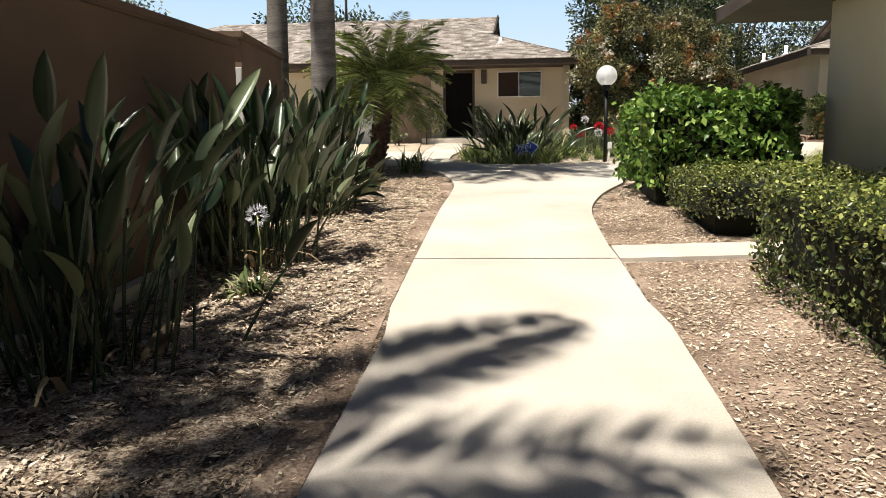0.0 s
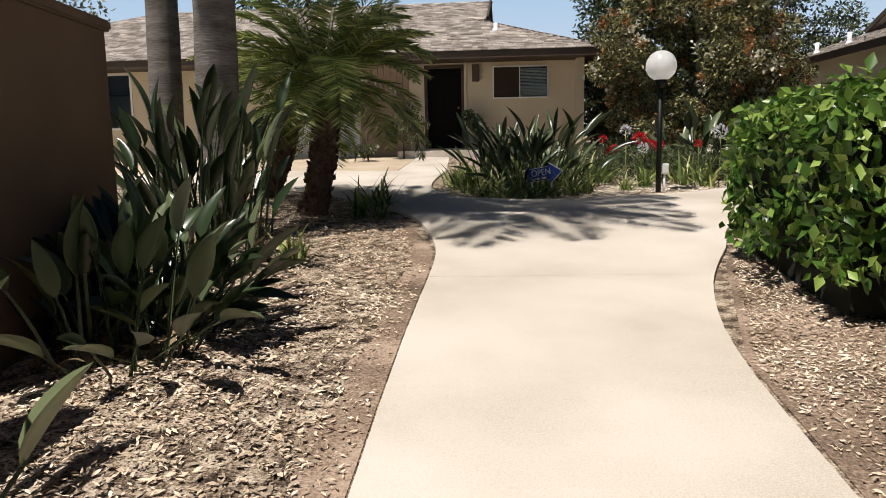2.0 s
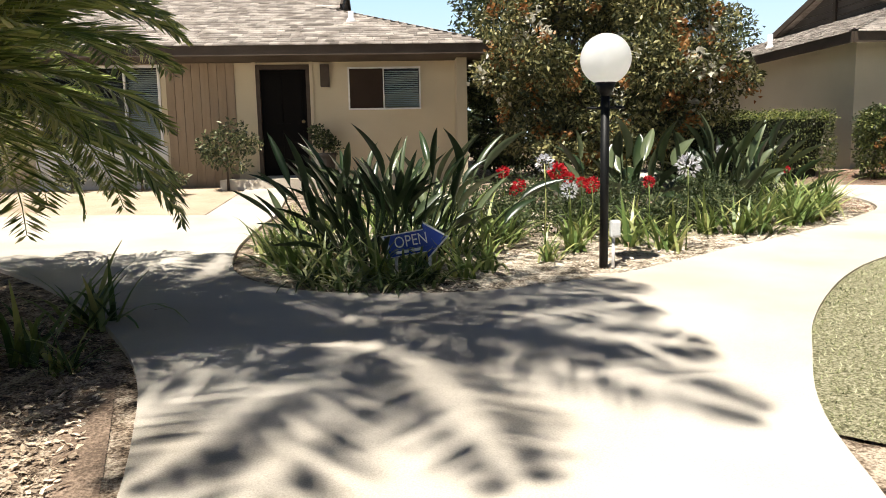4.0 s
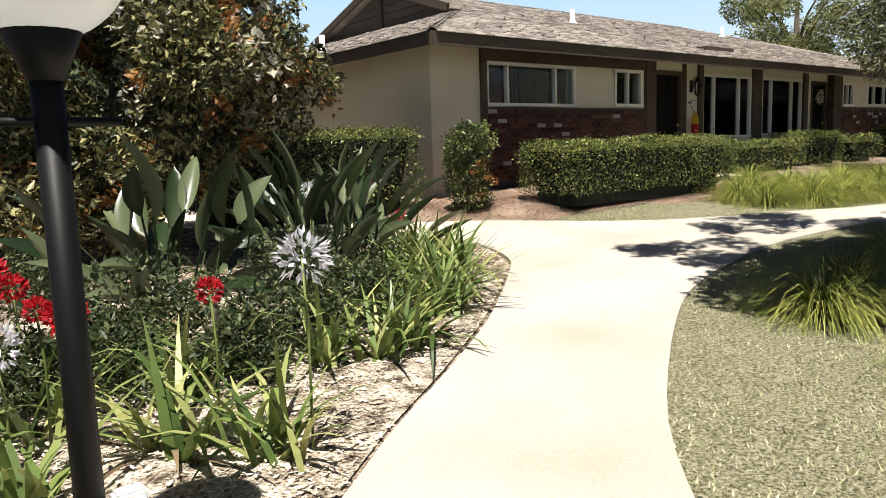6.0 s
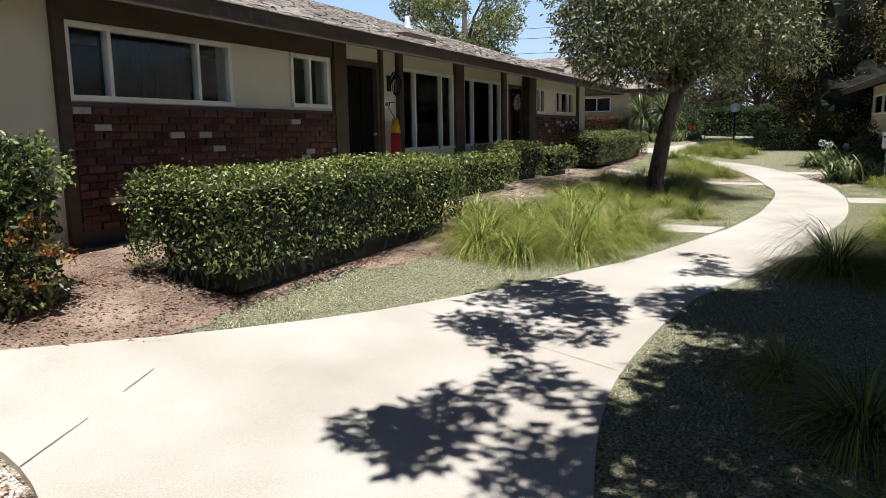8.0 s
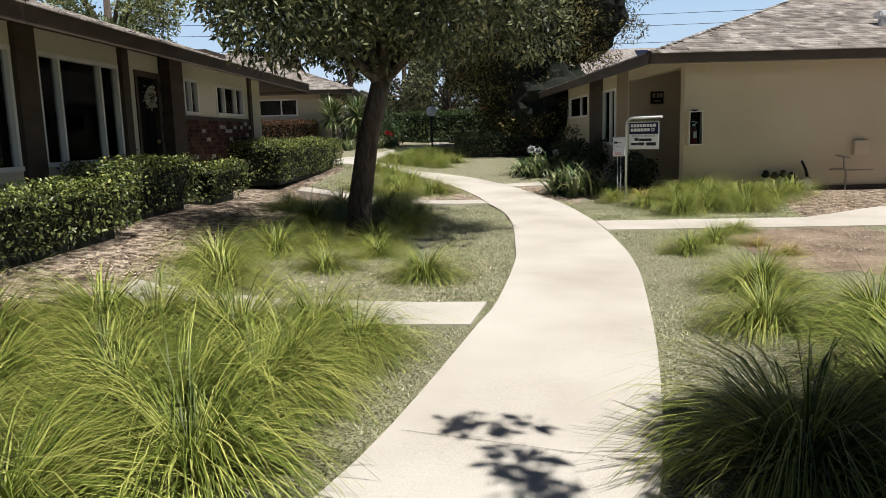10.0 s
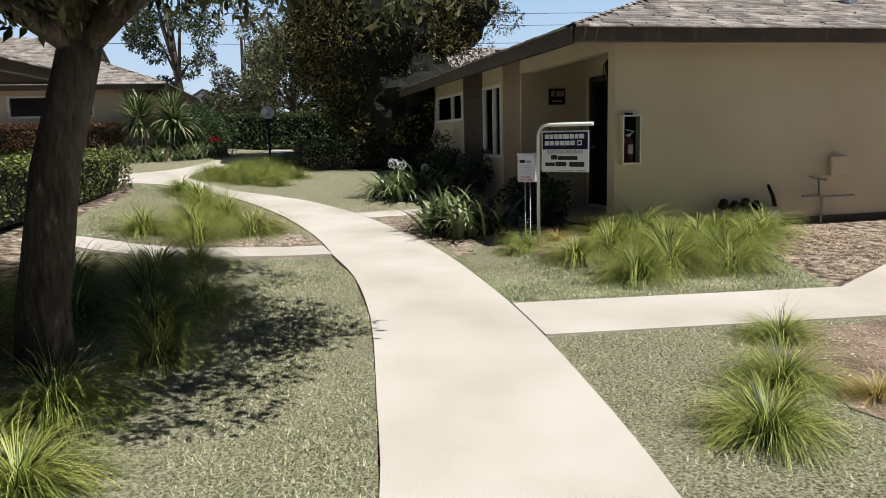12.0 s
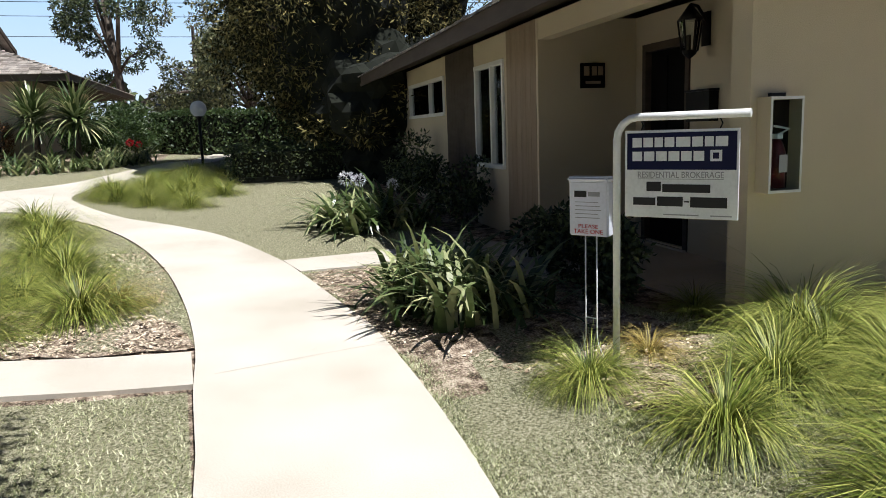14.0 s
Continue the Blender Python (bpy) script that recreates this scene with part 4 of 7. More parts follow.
def house_b():
    h = empty("house", "long low stucco house with brick wainscot and shingle hip roof", "house", (0, 0, 0), "low houses")
    z0, y = 1.25, 19.96
    for along, at, a0, a1, holes in (("x", y, 8.48, 13.56, [(9.56, 11.62, 2.77, 3.45), (12.67, 13.48, 2.79, 3.45)]),
                                     ("x", y + .12, 13.86, 21.3, [(14.02, 14.97, 1.45, 3.5), (15.67, 17.6, 2.17, 3.49), (18.05, 19.95, 2.19, 3.49), (20.45, 21.25, 1.45, 3.48)]),
                                     ("x", y, 21.8, 26.2, [(21.9, 22.53, 2.88, 3.47), (23.4, 24.95, 2.9, 3.47)]), ("y", 8.48, y + .202, 28.9, []), ("x", 28.7, 8.682, 26.2, []), ("y", 26.0, y + .202, 28.698, [])):
        bm = bmesh.new()
        wall_with_openings(bm, along, at, .2, a0, a1, z0, TOP, holes)
        part("wall", bm, M_PALESTUCCO, h)
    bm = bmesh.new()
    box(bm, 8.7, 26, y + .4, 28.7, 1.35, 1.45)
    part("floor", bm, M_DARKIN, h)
    # Near-black sheet behind the windows, so the rooms look unlit.
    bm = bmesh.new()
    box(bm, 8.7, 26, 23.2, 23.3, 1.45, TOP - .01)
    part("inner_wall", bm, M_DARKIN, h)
    for a, b, d in ((9.44, 9.555, -.05), (13.562, 13.858, -.06), (14.975, 15.06, .07), (15.5, 15.64, .05), (17.64, 18.01, .06), (20.0, 20.2, .06), (21.305, 21.795, -.06), (25.3, 25.46, -.05)):
        bm = bmesh.new()
        box(bm, a, b, y + d, y + d + .16 if d > 0 else y + .1, z0, TOP)
        part("post", bm, M_TRIM, h)
    bm = bmesh.new()
    box(bm, 9.56, 13.56, y - .035, y - .003, 3.46, TOP)
    part("frieze_board", bm, M_TRIM, h)
    wins = ((9.56, 11.62, 2.77, 3.45, [10.02, 11.12], 0), (12.67, 13.48, 2.79, 3.45, [13.06], 0), (15.67, 17.6, 2.17, 3.49, [16.12, 17.1], .12), (18.05, 19.95, 2.19, 3.49, [18.5, 19.46], .12), (21.9, 22.53, 2.88, 3.47, [22.2], 0), (23.4, 24.95, 2.9, 3.47, [23.85, 24.5], 0))
    for i, (a, b, lo, hi, posts, d) in enumerate(wins):
        window(h, "x", y + d, a, b, lo, hi, posts, frame_w=.05, curtain=(10.06, 11.1) if i == 0 else False)
    plain_door(h, "x", y + .12, 14.02, 14.97, 1.45, 3.5)
    plain_door(h, "x", y + .12, 20.45, 21.25, 1.45, 3.48, label="dark front door with a hung wreath")
    back_1 = empty("brick_wainscot", "", "")
    for k in ("label", "category"):
        if k in back_1:
            del back_1[k]
    back_1["label"] = "dark red brick wainscot with a few pale bricks"
    back_1.parent = h
    bm = bmesh.new()
    box(bm, 9.56, 13.56, y - .03, y - .002, z0, 2.76)
    part("mortar", bm, M_MORTAR, back_1)
    bricks(back_1, 9.57, 13.55, 1.62, 2.76, y - .03, True)
    bm = bmesh.new()
    box(bm, 21.8, 25.3, y - .03, y - .002, z0, 2.86)
    part("mortar", bm, M_MORTAR, h)
    bricks(h, 21.81, 25.29, 1.62, 2.86, y - .03, False)
    roof = hip_roof(h, 7.87, 27.2, 19.1, 30.1, 3.65, .33, west=10.9, raked=True, tiles=("south", "west"), near=lambda x, d: 7.5 < x < 12.5 and d < 2.0)
    for x, yy in ((8.6, 23.2), (8.35, 24.6)):
        vent_pipe(roof, x, yy, 3.65 + .33 * (x - 7.87))
    vent_pipe(roof, 13.9, 22.0, 3.65 + .33 * 2.9)
    vent_pipe(roof, 21.3, 23.0, 3.65 + .33 * 3.9)
    for x in (15.3, 22.5):
        bm = bmesh.new()
        box(bm, x, x + 1.0, 19.75, 20.1, 3.65 + .33 * .7, 3.65 + .33 * .85 + .05)
        part("roof_vent", bm, M_TRIM, roof)
    lantern((15.28, y + .11, 3.22), (0, -1))
    e = empty("number_plate", "small pale plate with dark bars on a house wall", "plate", (15.2, y + .105, 2.9))
    bm = bmesh.new()
    box(bm, -.1, .1, -.012, 0, -.055, .055)
    part("plate", bm, M_SIGNWHITE, e)
    for i in range(3):
        bm = bmesh.new()
        box(bm, -.075 + .052 * i, -.04 + .052 * i, -.016, -.0125, -.03, .03)
        part("bar", bm, M_INK, e)
    e = empty("windsock", "red and orange cloth windsock hung by a door", "windsock", (15.22, y - .02, 2.68))
    for i, (z1, z2, r1, r2, c) in enumerate(((0, -.22, .04, .075, (.55, .3, .02)), (-.22, -.75, .075, .06, (.42, .02, .025)))):
        bm = bmesh.new()
        tube(bm, [(0, 0, z1), (0, 0, (z1 + z2) / 2), (.01, 0, z2)], [r1, (r1 + r2) / 2 + .01, r2], 10)
        part("sleeve", bm, plain("windsock_cloth", c, rough=.8), e)
    bm = bmesh.new()
    tube(bm, [(0, 0, .25), (0, .12, .25), (0, .125, .2), (0, 0, .0)], .006, 5)
    part("hook", bm, M_BLACK, e)
    # wreath on the second door
    e = empty("wreath", "pale dried flower wreath on a door", "wreath", (20.85, y + .1, 3.1))
    n = 160
    a = rng.uniform(0, 6.28, n)
    r = rng.normal(.13, .025, n)
    pos = np.stack([np.cos(a) * r, rng.uniform(-.05, 0, n), np.sin(a) * r], 1)
    leaves("blossom", pos, unit(rng.normal(0, 1, (n, 3))), .06, .03, M_CREAM, e)
    return h


TURN_C = Matrix.Translation((23.38, 11.48, 0)) @ Matrix.Rotation(radians(4.5), 4, 'Z') @ Matrix.Translation((-23.38, -11.48, 0))


def by_house_c(name, label, category, at, group=""):
    """A thing placed in the turned plan of the house with the recessed entry."""
    e = empty(name, label, category, TURN_C @ Vector(at), group)
    e.rotation_euler = (0, 0, radians(4.5))
    return e


def house_c():
    h = empty("house", "beige stucco house with recessed entry and shingle hip roof", "house", (0, 0, 0), "low houses")
    h.matrix_world = TURN_C
    z0, x, y = 0.95, 23.38, 11.48

    def wall(*boxes):
        for a in boxes:
            bm = bmesh.new()
            box(bm, *a)
            part("wall", bm, M_STUCCO, h)
    wall((x, x + .2, -6, y, z0, TOP), (26.95, 27.13, 10.302, y, z0, TOP), (x + .2, 41.5, -6, -5.8, z0, TOP), (41.3, 41.5, -5.798, y - .202, z0, TOP))
    bm = bmesh.new()
    wall_with_openings(bm, "x", y - .2, .2, 27.97, 29.32, z0, TOP, [(28.05, 29.25, 2.08, 3.43)])
    part("wall", bm, M_STUCCO, h)
    bm = bmesh.new()
    wall_with_openings(bm, "x", y - .2, .2, 30.86, 41.5, z0, TOP, [(30.95, 33.6, 2.82, 3.45), (36.9, 38.9, 2.82, 3.45)])
    part("wall", bm, M_STUCCO, h)
    bm = bmesh.new()
    wall_with_openings(bm, "x", 10.1, .2, x + .202, 29, z0, TOP, [(25.88, 26.78, 1.3, 3.43)])
    part("wall", bm, M_STUCCO, h)
    bm = bmesh.new()
    box(bm, x + .202, 26.948, y - .16, y - .004, 3.52, TOP)
    part("entry_beam", bm, M_STUCCO2, h)
    # The second run is a dark stretch drawn as trim-brown boards.
    for x0, x1, n, mat in ((27.0, 27.96, 6, M_SIDING), (29.33, 30.85, 9, M_TRIM)):
        for i in range(n):
            p = x0 + (x1 - x0) * i / n
            bm = bmesh.new()
            box(bm, p + .003, p + (x1 - x0) / n - .003, y - .09, y + .005, z0, TOP)
            part("siding_board", bm, mat, h)
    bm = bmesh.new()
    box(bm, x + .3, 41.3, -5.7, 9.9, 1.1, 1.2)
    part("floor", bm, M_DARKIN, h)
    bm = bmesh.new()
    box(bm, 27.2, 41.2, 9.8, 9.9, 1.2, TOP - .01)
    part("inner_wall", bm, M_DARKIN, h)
    bm = bmesh.new()
    box(bm, x + .21, 26.94, 10.31, y - .01, .9, 1.27)
    part("entry_slab", bm, M_CONC, h)
    bm = bmesh.new()
    box(bm, x - .04, x - .002, -6, y - 1.9, .95, 1.34)
    part("base_course", bm, M_TRIM, h)
    window(h, "x", y, 28.05, 29.25, 2.08, 3.43, [28.55], inward=-1)
    window(h, "x", y, 30.95, 33.6, 2.82, 3.45, [31.95], inward=-1)
    window(h, "x", y, 36.9, 38.9, 2.82, 3.45, [37.9], inward=-1)
    plain_door(h, "x", 10.3, 25.88, 26.78, 1.27, 3.43, inward=-1)
    roof = hip_roof(h, 22.6, 42.3, -7, 12.35, 3.66, .33, tiles=("west", "north"), raked=True)
    for xx, yy in ((24.3, 7.4), (24.6, 2.5)):
        zz = 3.66 + .33 * (xx - 22.6)
        bm = bmesh.new()
        tube(bm, [(xx, yy, zz - .1), (xx, yy, zz + .16)], .09, 14)
        v = part("roof_vent", bm, M_WHITEPAINT, roof)
        bm = bmesh.new()
        box(bm, xx - .14, xx + .14, yy - .14, yy + .14, zz + .161, zz + .29)
        bmesh.ops.bevel(bm, geom=bm.edges[:], offset=.03, segments=2, affect='EDGES')
        part("cowl", bm, M_WHITEPAINT, v)
    e = lantern(TURN_C @ Vector((25.62, 10.3, 3.45)), (0, 1))
    e.rotation_euler = (0, 0, radians(4.5))
    e.scale = (1.3, 1.3, 1.3)
    e = by_house_c("mailbox", "dark metal mailbox on an entry wall", "mailbox", (25.6, 10.302, 2.73))
    bm = bmesh.new()
    box(bm, -.19, .19, 0, .1, -.14, .14)
    part("body", bm, M_BLACK, e)
    bm = bmesh.new()
    box(bm, -.2, .2, -.0, .115, .142, .16)
    part("lid", bm, M_BLACK, e)
    e = by_house_c("plaque", "dark square plaque with pale bars on an entry wall", "plaque", (26.95, 10.84, 3.13))
    bm = bmesh.new()
    box(bm, -.025, 0, -.145, .145, -.135, .135)
    part("board", bm, M_DOOR, e)
    for a, b in ((-.12, -.06), (-.045, .015), (.045, .11)):
        bm = bmesh.new()
        box(bm, -.03, -.0255, a, b, .0, .1)
        part("bar", bm, M_SIDING, e)
    bm = bmesh.new()
    box(bm, -.03, -.0255, -.09, .09, -.09, -.06)
    part("bar", bm, M_SIDING, e)
    # extinguisher cabinet
    e = by_house_c("extinguisher_cabinet", "cream metal extinguisher cabinet with dark glass on stucco wall", "cabinet", (x, 11.31, 2.43))
    bm = bmesh.new()
    for a in ((-.13, -.001, -.12, .12, .285, .3), (-.13, -.001, -.12, .12, -.3, -.285), (-.13, -.001, -.12, -.108, -.285, .285), (-.13, -.001, .108, .12, -.285, .285)):
        box(bm, *a)
    part("case", bm, M_STUCCO2, e)
    for a in ((-.134, -.1305, -.12, .12, .282, .3), (-.134, -.1305, -.12, .12, -.3, -.282), (-.134, -.1305, -.12, -.106, -.282, .282), (-.134, -.1305, .106, .12, -.282, .282)):
        bm = bmesh.new()
        box(bm, *a)
        part("door_rim", bm, M_WHITEPAINT, e, "white painted rim")
    bm = bmesh.new()
    box(bm, -.02, -.002, -.104, .104, -.28, .28)
    part("back_panel", bm, M_DOOR, e)
    bm = bmesh.new()
    box(bm, -.128, -.125, -.107, .107, -.284, .284)
    part("glass", bm, M_GLASS, e).visible_shadow = False
    bm = bmesh.new()
    tube(bm, [(-.07, .02, -.27), (-.07, .02, -.05), (-.07, .02, .0), (-.07, .02, .04)], [.055, .055, .04, .018], 12)
    body = part("extinguisher", bm, plain("dark_red_bottle", (.10, .012, .012), rough=.4), e, "dark red extinguisher bottle")
    bm = bmesh.new()
    box(bm, -.131, -.1285, -.015, .045, -.17, -.06)
    part("paper_tag", bm, M_GREY, body, "pale paper tag")
    bm = bmesh.new()
    box(bm, -.1, -.04, 0, .04, .04, .07)
    tube(bm, [(-.07, .02, .06), (-.09, -.05, .1), (-.09, .06, .12)], .008, 5)
    part("valve", bm, M_WHITEPAINT, e)
    bm = bmesh.new()
    box(bm, -.05, -.01, -.05, .05, .301, .325)
    part("top_clip", bm, M_BLACK, e)
    # socket box
    e = by_house_c("socket_box", "tan weatherproof outlet box on a stucco wall", "outlet", (x, 8.28, 2.0))
    bm = bmesh.new()
    box(bm, -.06, 0, -.13, .13, -.12, .13)
    part("box", bm, M_STUCCO2, e)
    bm = bmesh.new()
    box(bm, -.10, -.061, -.14, .14, -.13, .14)
    bmesh.ops.bevel(bm, geom=bm.edges[:], offset=.012, segments=1, affect='EDGES')
    part("cover", bm, M_STUCCO, e)
    return h


def house_r():
    h = empty("house", "tan stucco house with a deep dark eave behind hedges", "house", (0, 0, 0), "low houses")
    for a in ((4.2, 4.4, -8, 7.7), (4.4, 15, 7.7, 7.9), (4.4, 15, -8.2, -8), (14.8, 15, -8, 7.7)):
        bm = bmesh.new()
        box(bm, *a, 0, 3.0)
        part("wall", bm, M_STUCCO, h)
    hip_roof(h, 3.25, 16, -9, 9.15, 3.12, .33, tiles=())
    return h


def house_d():
    """Its plan is turned: local x runs south, local y runs east from the south-west eave corner."""
    h = empty("house", "distant beige house with white windows and a dark boarded roof gable", "house", (38.8, 20.0, 0), "low houses")
    h.rotation_euler = (0, 0, radians(-85.5))
    bm = bmesh.new()
    wall_with_openings(bm, "x", .8, .2, -12, -1.4, 1.6, 4.3, [(-4.75, -2.3, 3.33, 4.0), (-8.6, -6.8, 3.33, 4.0)])
    part("wall", bm, M_STUCCO, h)
    bm = bmesh.new()
    box(bm, -1.6, -1.4, 1.002, 9.6, 1.6, 4.3)
    part("wall", bm, M_STUCCO, h)
    bm = bmesh.new()
    box(bm, -12, -1.7, 3, 3.1, 1.6, 4.3)
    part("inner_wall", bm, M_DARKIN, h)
    window(h, "x", .8, -4.75, -2.3, 3.33, 4.0, [-2.95])
    window(h, "x", .8, -8.6, -6.8, 3.33, 4.0, [-7.7])
    hip_roof(h, -13, 0, 0, 10.4, 4.27, .38, east=-3.2, tiles=("south", "east"), raked=True)
    return h


house_a()
house_b()
house_c()
house_r()
house_d()


def garden_wall():
    w = empty("garden_wall", "tan stucco garden wall with a cap and footing", "wall", (0, 0, 0))
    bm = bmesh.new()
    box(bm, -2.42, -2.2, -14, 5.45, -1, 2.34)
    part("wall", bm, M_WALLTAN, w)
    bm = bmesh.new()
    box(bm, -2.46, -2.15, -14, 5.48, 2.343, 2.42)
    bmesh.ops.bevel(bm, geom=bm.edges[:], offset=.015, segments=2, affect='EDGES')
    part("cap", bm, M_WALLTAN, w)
    bm = bmesh.new()
    box(bm, -2.198, -2.1, -14, 5.3, -.9, .0)
    for v in bm.verts:
        if v.co.z > -.5:
            v.co.z = g(v.co.x, v.co.y) + .09
    part("footing", bm, M_CONC, w)
    w = empty("garden_wall", "tan stucco garden wall with a bare grey block end", "wall", (0, 0, 0))
    turn = Matrix.Translation((-2.36, 6.0, 0)) @ Matrix.Rotation(radians(8), 4, 'Z')
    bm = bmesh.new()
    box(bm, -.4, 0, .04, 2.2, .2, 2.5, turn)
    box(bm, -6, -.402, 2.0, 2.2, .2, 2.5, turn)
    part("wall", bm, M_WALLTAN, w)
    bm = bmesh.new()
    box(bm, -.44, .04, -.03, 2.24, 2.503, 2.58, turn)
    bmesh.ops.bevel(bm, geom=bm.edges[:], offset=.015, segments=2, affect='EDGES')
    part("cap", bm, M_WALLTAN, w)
    z, k = .25, 0
    while z < 2.2:
        for a, b in (((-.398, -.2), (-.195, -.002)) if k % 2 else ((-.398, -.1), (-.095, -.002))):
            bm = bmesh.new()
            box(bm, a, b, .002, .038, z, z + .19, turn)
            bmesh.ops.bevel(bm, geom=bm.edges[:], offset=.005, segments=1, affect='EDGES')
            part("block", bm, M_BLOCK, w)
        z += .196
        k += 1


garden_wall()

# ---- plants ----
def hedge(name, x0, x1, y0, y1, top, leaf, material, density, label, category="hedge", round_=0.12, group="", gap=.12, wobble=.05):
    """A clipped hedge: near-black blocks for the shade within, and a skin of leaves."""
    h = empty(name, label, category, ((x0 + x1) / 2, (y0 + y1) / 2, g((x0 + x1) / 2, (y0 + y1) / 2)), group)
    o = np.array(h.location)
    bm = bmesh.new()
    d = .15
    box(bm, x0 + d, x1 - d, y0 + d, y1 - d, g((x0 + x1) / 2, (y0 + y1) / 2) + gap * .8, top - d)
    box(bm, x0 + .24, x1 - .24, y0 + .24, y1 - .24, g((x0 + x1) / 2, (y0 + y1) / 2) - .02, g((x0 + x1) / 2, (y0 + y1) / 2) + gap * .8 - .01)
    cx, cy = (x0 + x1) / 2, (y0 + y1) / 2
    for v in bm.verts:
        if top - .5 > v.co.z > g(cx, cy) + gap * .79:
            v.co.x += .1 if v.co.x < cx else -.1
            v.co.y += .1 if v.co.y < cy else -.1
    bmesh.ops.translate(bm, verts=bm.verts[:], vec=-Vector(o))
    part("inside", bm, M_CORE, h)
    # Stems share the near-black shade colour.
    stems = bmesh.new()
    for k in range(int((x1 - x0 + y1 - y0) / .3)):
        px, py = rng.uniform(x0 + .33, x1 - .33), rng.uniform(y0 + .33, y1 - .33)
        zz = g(px, py)
        if abs(px - cx) > (x1 - x0) * .5 - .4 or abs(py - cy) > .12:
            continue
        tube(stems, [Vector((px, py, zz - .03)) - Vector(o), Vector((px + rng.uniform(-.1, .1), py + rng.uniform(-.1, .1), zz + .35)) - Vector(o)], [.016, .009], 5)
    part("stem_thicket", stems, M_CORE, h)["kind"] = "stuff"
    zb = g((x0 + x1) / 2, (y0 + y1) / 2) + gap * .7
    lx, ly, lz = x1 - x0, y1 - y0, top - zb
    faces = [(lx * lz, 0), (lx * lz, 1), (ly * lz, 2), (ly * lz, 3), (lx * ly, 4)]
    pos, nrm = [], []
    for area, k in faces:
        n = int(area * density * (1.9 if k == 4 else 1.55))
        u, v = rng.uniform(0, 1, n), rng.uniform(0, 1, n)
        if k < 2:
            p = np.stack([x0 + lx * u, np.full(n, (y0, y1)[k]), zb + lz * v], 1)
            m = np.array([0, (-1, 1)[k], 0])
        elif k < 4:
            p = np.stack([np.full(n, (x0, x1)[k - 2]), y0 + ly * u, zb + lz * v], 1)
            m = np.array([(-1, 1)[k - 2], 0, 0])
        else:
            p = np.stack([x0 + lx * u, y0 + ly * v, np.full(n, top)], 1)
            m = np.array([0, 0, 1])
        pos.append(p)
        nrm.append(np.tile(m, (n, 1)))
    pos, nrm = np.concatenate(pos), np.concatenate(nrm).astype(float)
    c = np.array([(x0 + x1) / 2, (y0 + y1) / 2, (zb + top) / 2])
    half = np.array([lx, ly, lz]) / 2
    q = (pos - c) / half
    over = np.sort(np.abs(q), 1)[:, 1]
    pull = round_ * np.clip((over - .8) / .2, 0, 1) ** 2
    bumps = np.array([noise.noise(Vector(p * 2.2)) for p in pos]) * wobble * 2
    pos = pos - nrm * (pull + rng.uniform(0, 1, len(pos)) ** 1.4 * .17 - bumps)[:, None]
    stray = rng.random(len(pos)) < .03
    pos[stray] += nrm[stray] * rng.uniform(.02, .1, (stray.sum(), 1))
    way = unit(nrm * .55 + rng.normal(0, .55, pos.shape) + [0, 0, .25])
    size = leaf * rng.uniform(.6, 1.15, len(pos))
    tang = rng.normal(0, 1, pos.shape)
    tang = unit(tang - nrm * np.sum(tang * nrm, 1)[:, None])
    way = unit(tang + nrm * rng.normal(.25, .35, (len(pos), 1)) + rng.normal(0, .25, pos.shape))
    side, face = turn_from(way)
    roll = np.arctan2(-np.sum(side * nrm, 1), np.sum(face * nrm, 1)) + rng.normal(0, .7, len(pos)) * np.where(nrm[:, 2] > .5, .55, 1)
    co, loops = leaf_arrays(pos - o, way, size, size * .55, .2, roll)
    # Top leaves get the paler, sun-painted copy of the privet leaf.
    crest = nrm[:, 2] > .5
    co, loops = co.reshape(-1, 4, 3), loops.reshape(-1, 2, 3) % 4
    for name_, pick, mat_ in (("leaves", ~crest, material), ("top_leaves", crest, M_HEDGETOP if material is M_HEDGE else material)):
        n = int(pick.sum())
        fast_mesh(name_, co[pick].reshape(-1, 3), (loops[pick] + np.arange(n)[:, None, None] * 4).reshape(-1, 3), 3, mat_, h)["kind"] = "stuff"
    return h


def cloud(n, blobs, shell=.55):
    """Positions and outward ways in a set of ellipsoids (x, y, z, rx, ry, rz)."""
    b = np.array(blobs, float)
    vol = (b[:, 3] * b[:, 4] * b[:, 5]) ** .75
    k = rng.choice(len(b), n, p=vol / vol.sum())
    d = unit(rng.normal(0, 1, (n, 3)))
    r = shell + (1 - shell) * rng.random(n) ** .6
    r *= rng.normal(1, .08, n)
    return b[k, :3] + d * b[k, 3:] * r[:, None], d


def blobs_in(n, centre, radii, size, seed=0):
    """Smaller ellipsoids spread over a big one, for an uneven crown with gaps."""
    out = []
    for i in range(n):
        d = unit(rng.normal(0, 1, 3))
        r = rng.uniform(.55, 1.0)
        s = size * rng.uniform(.6, 1.35)
        out.append((*(np.array(centre) + d * np.array(radii) * r), s, s, s * .75))
    return out


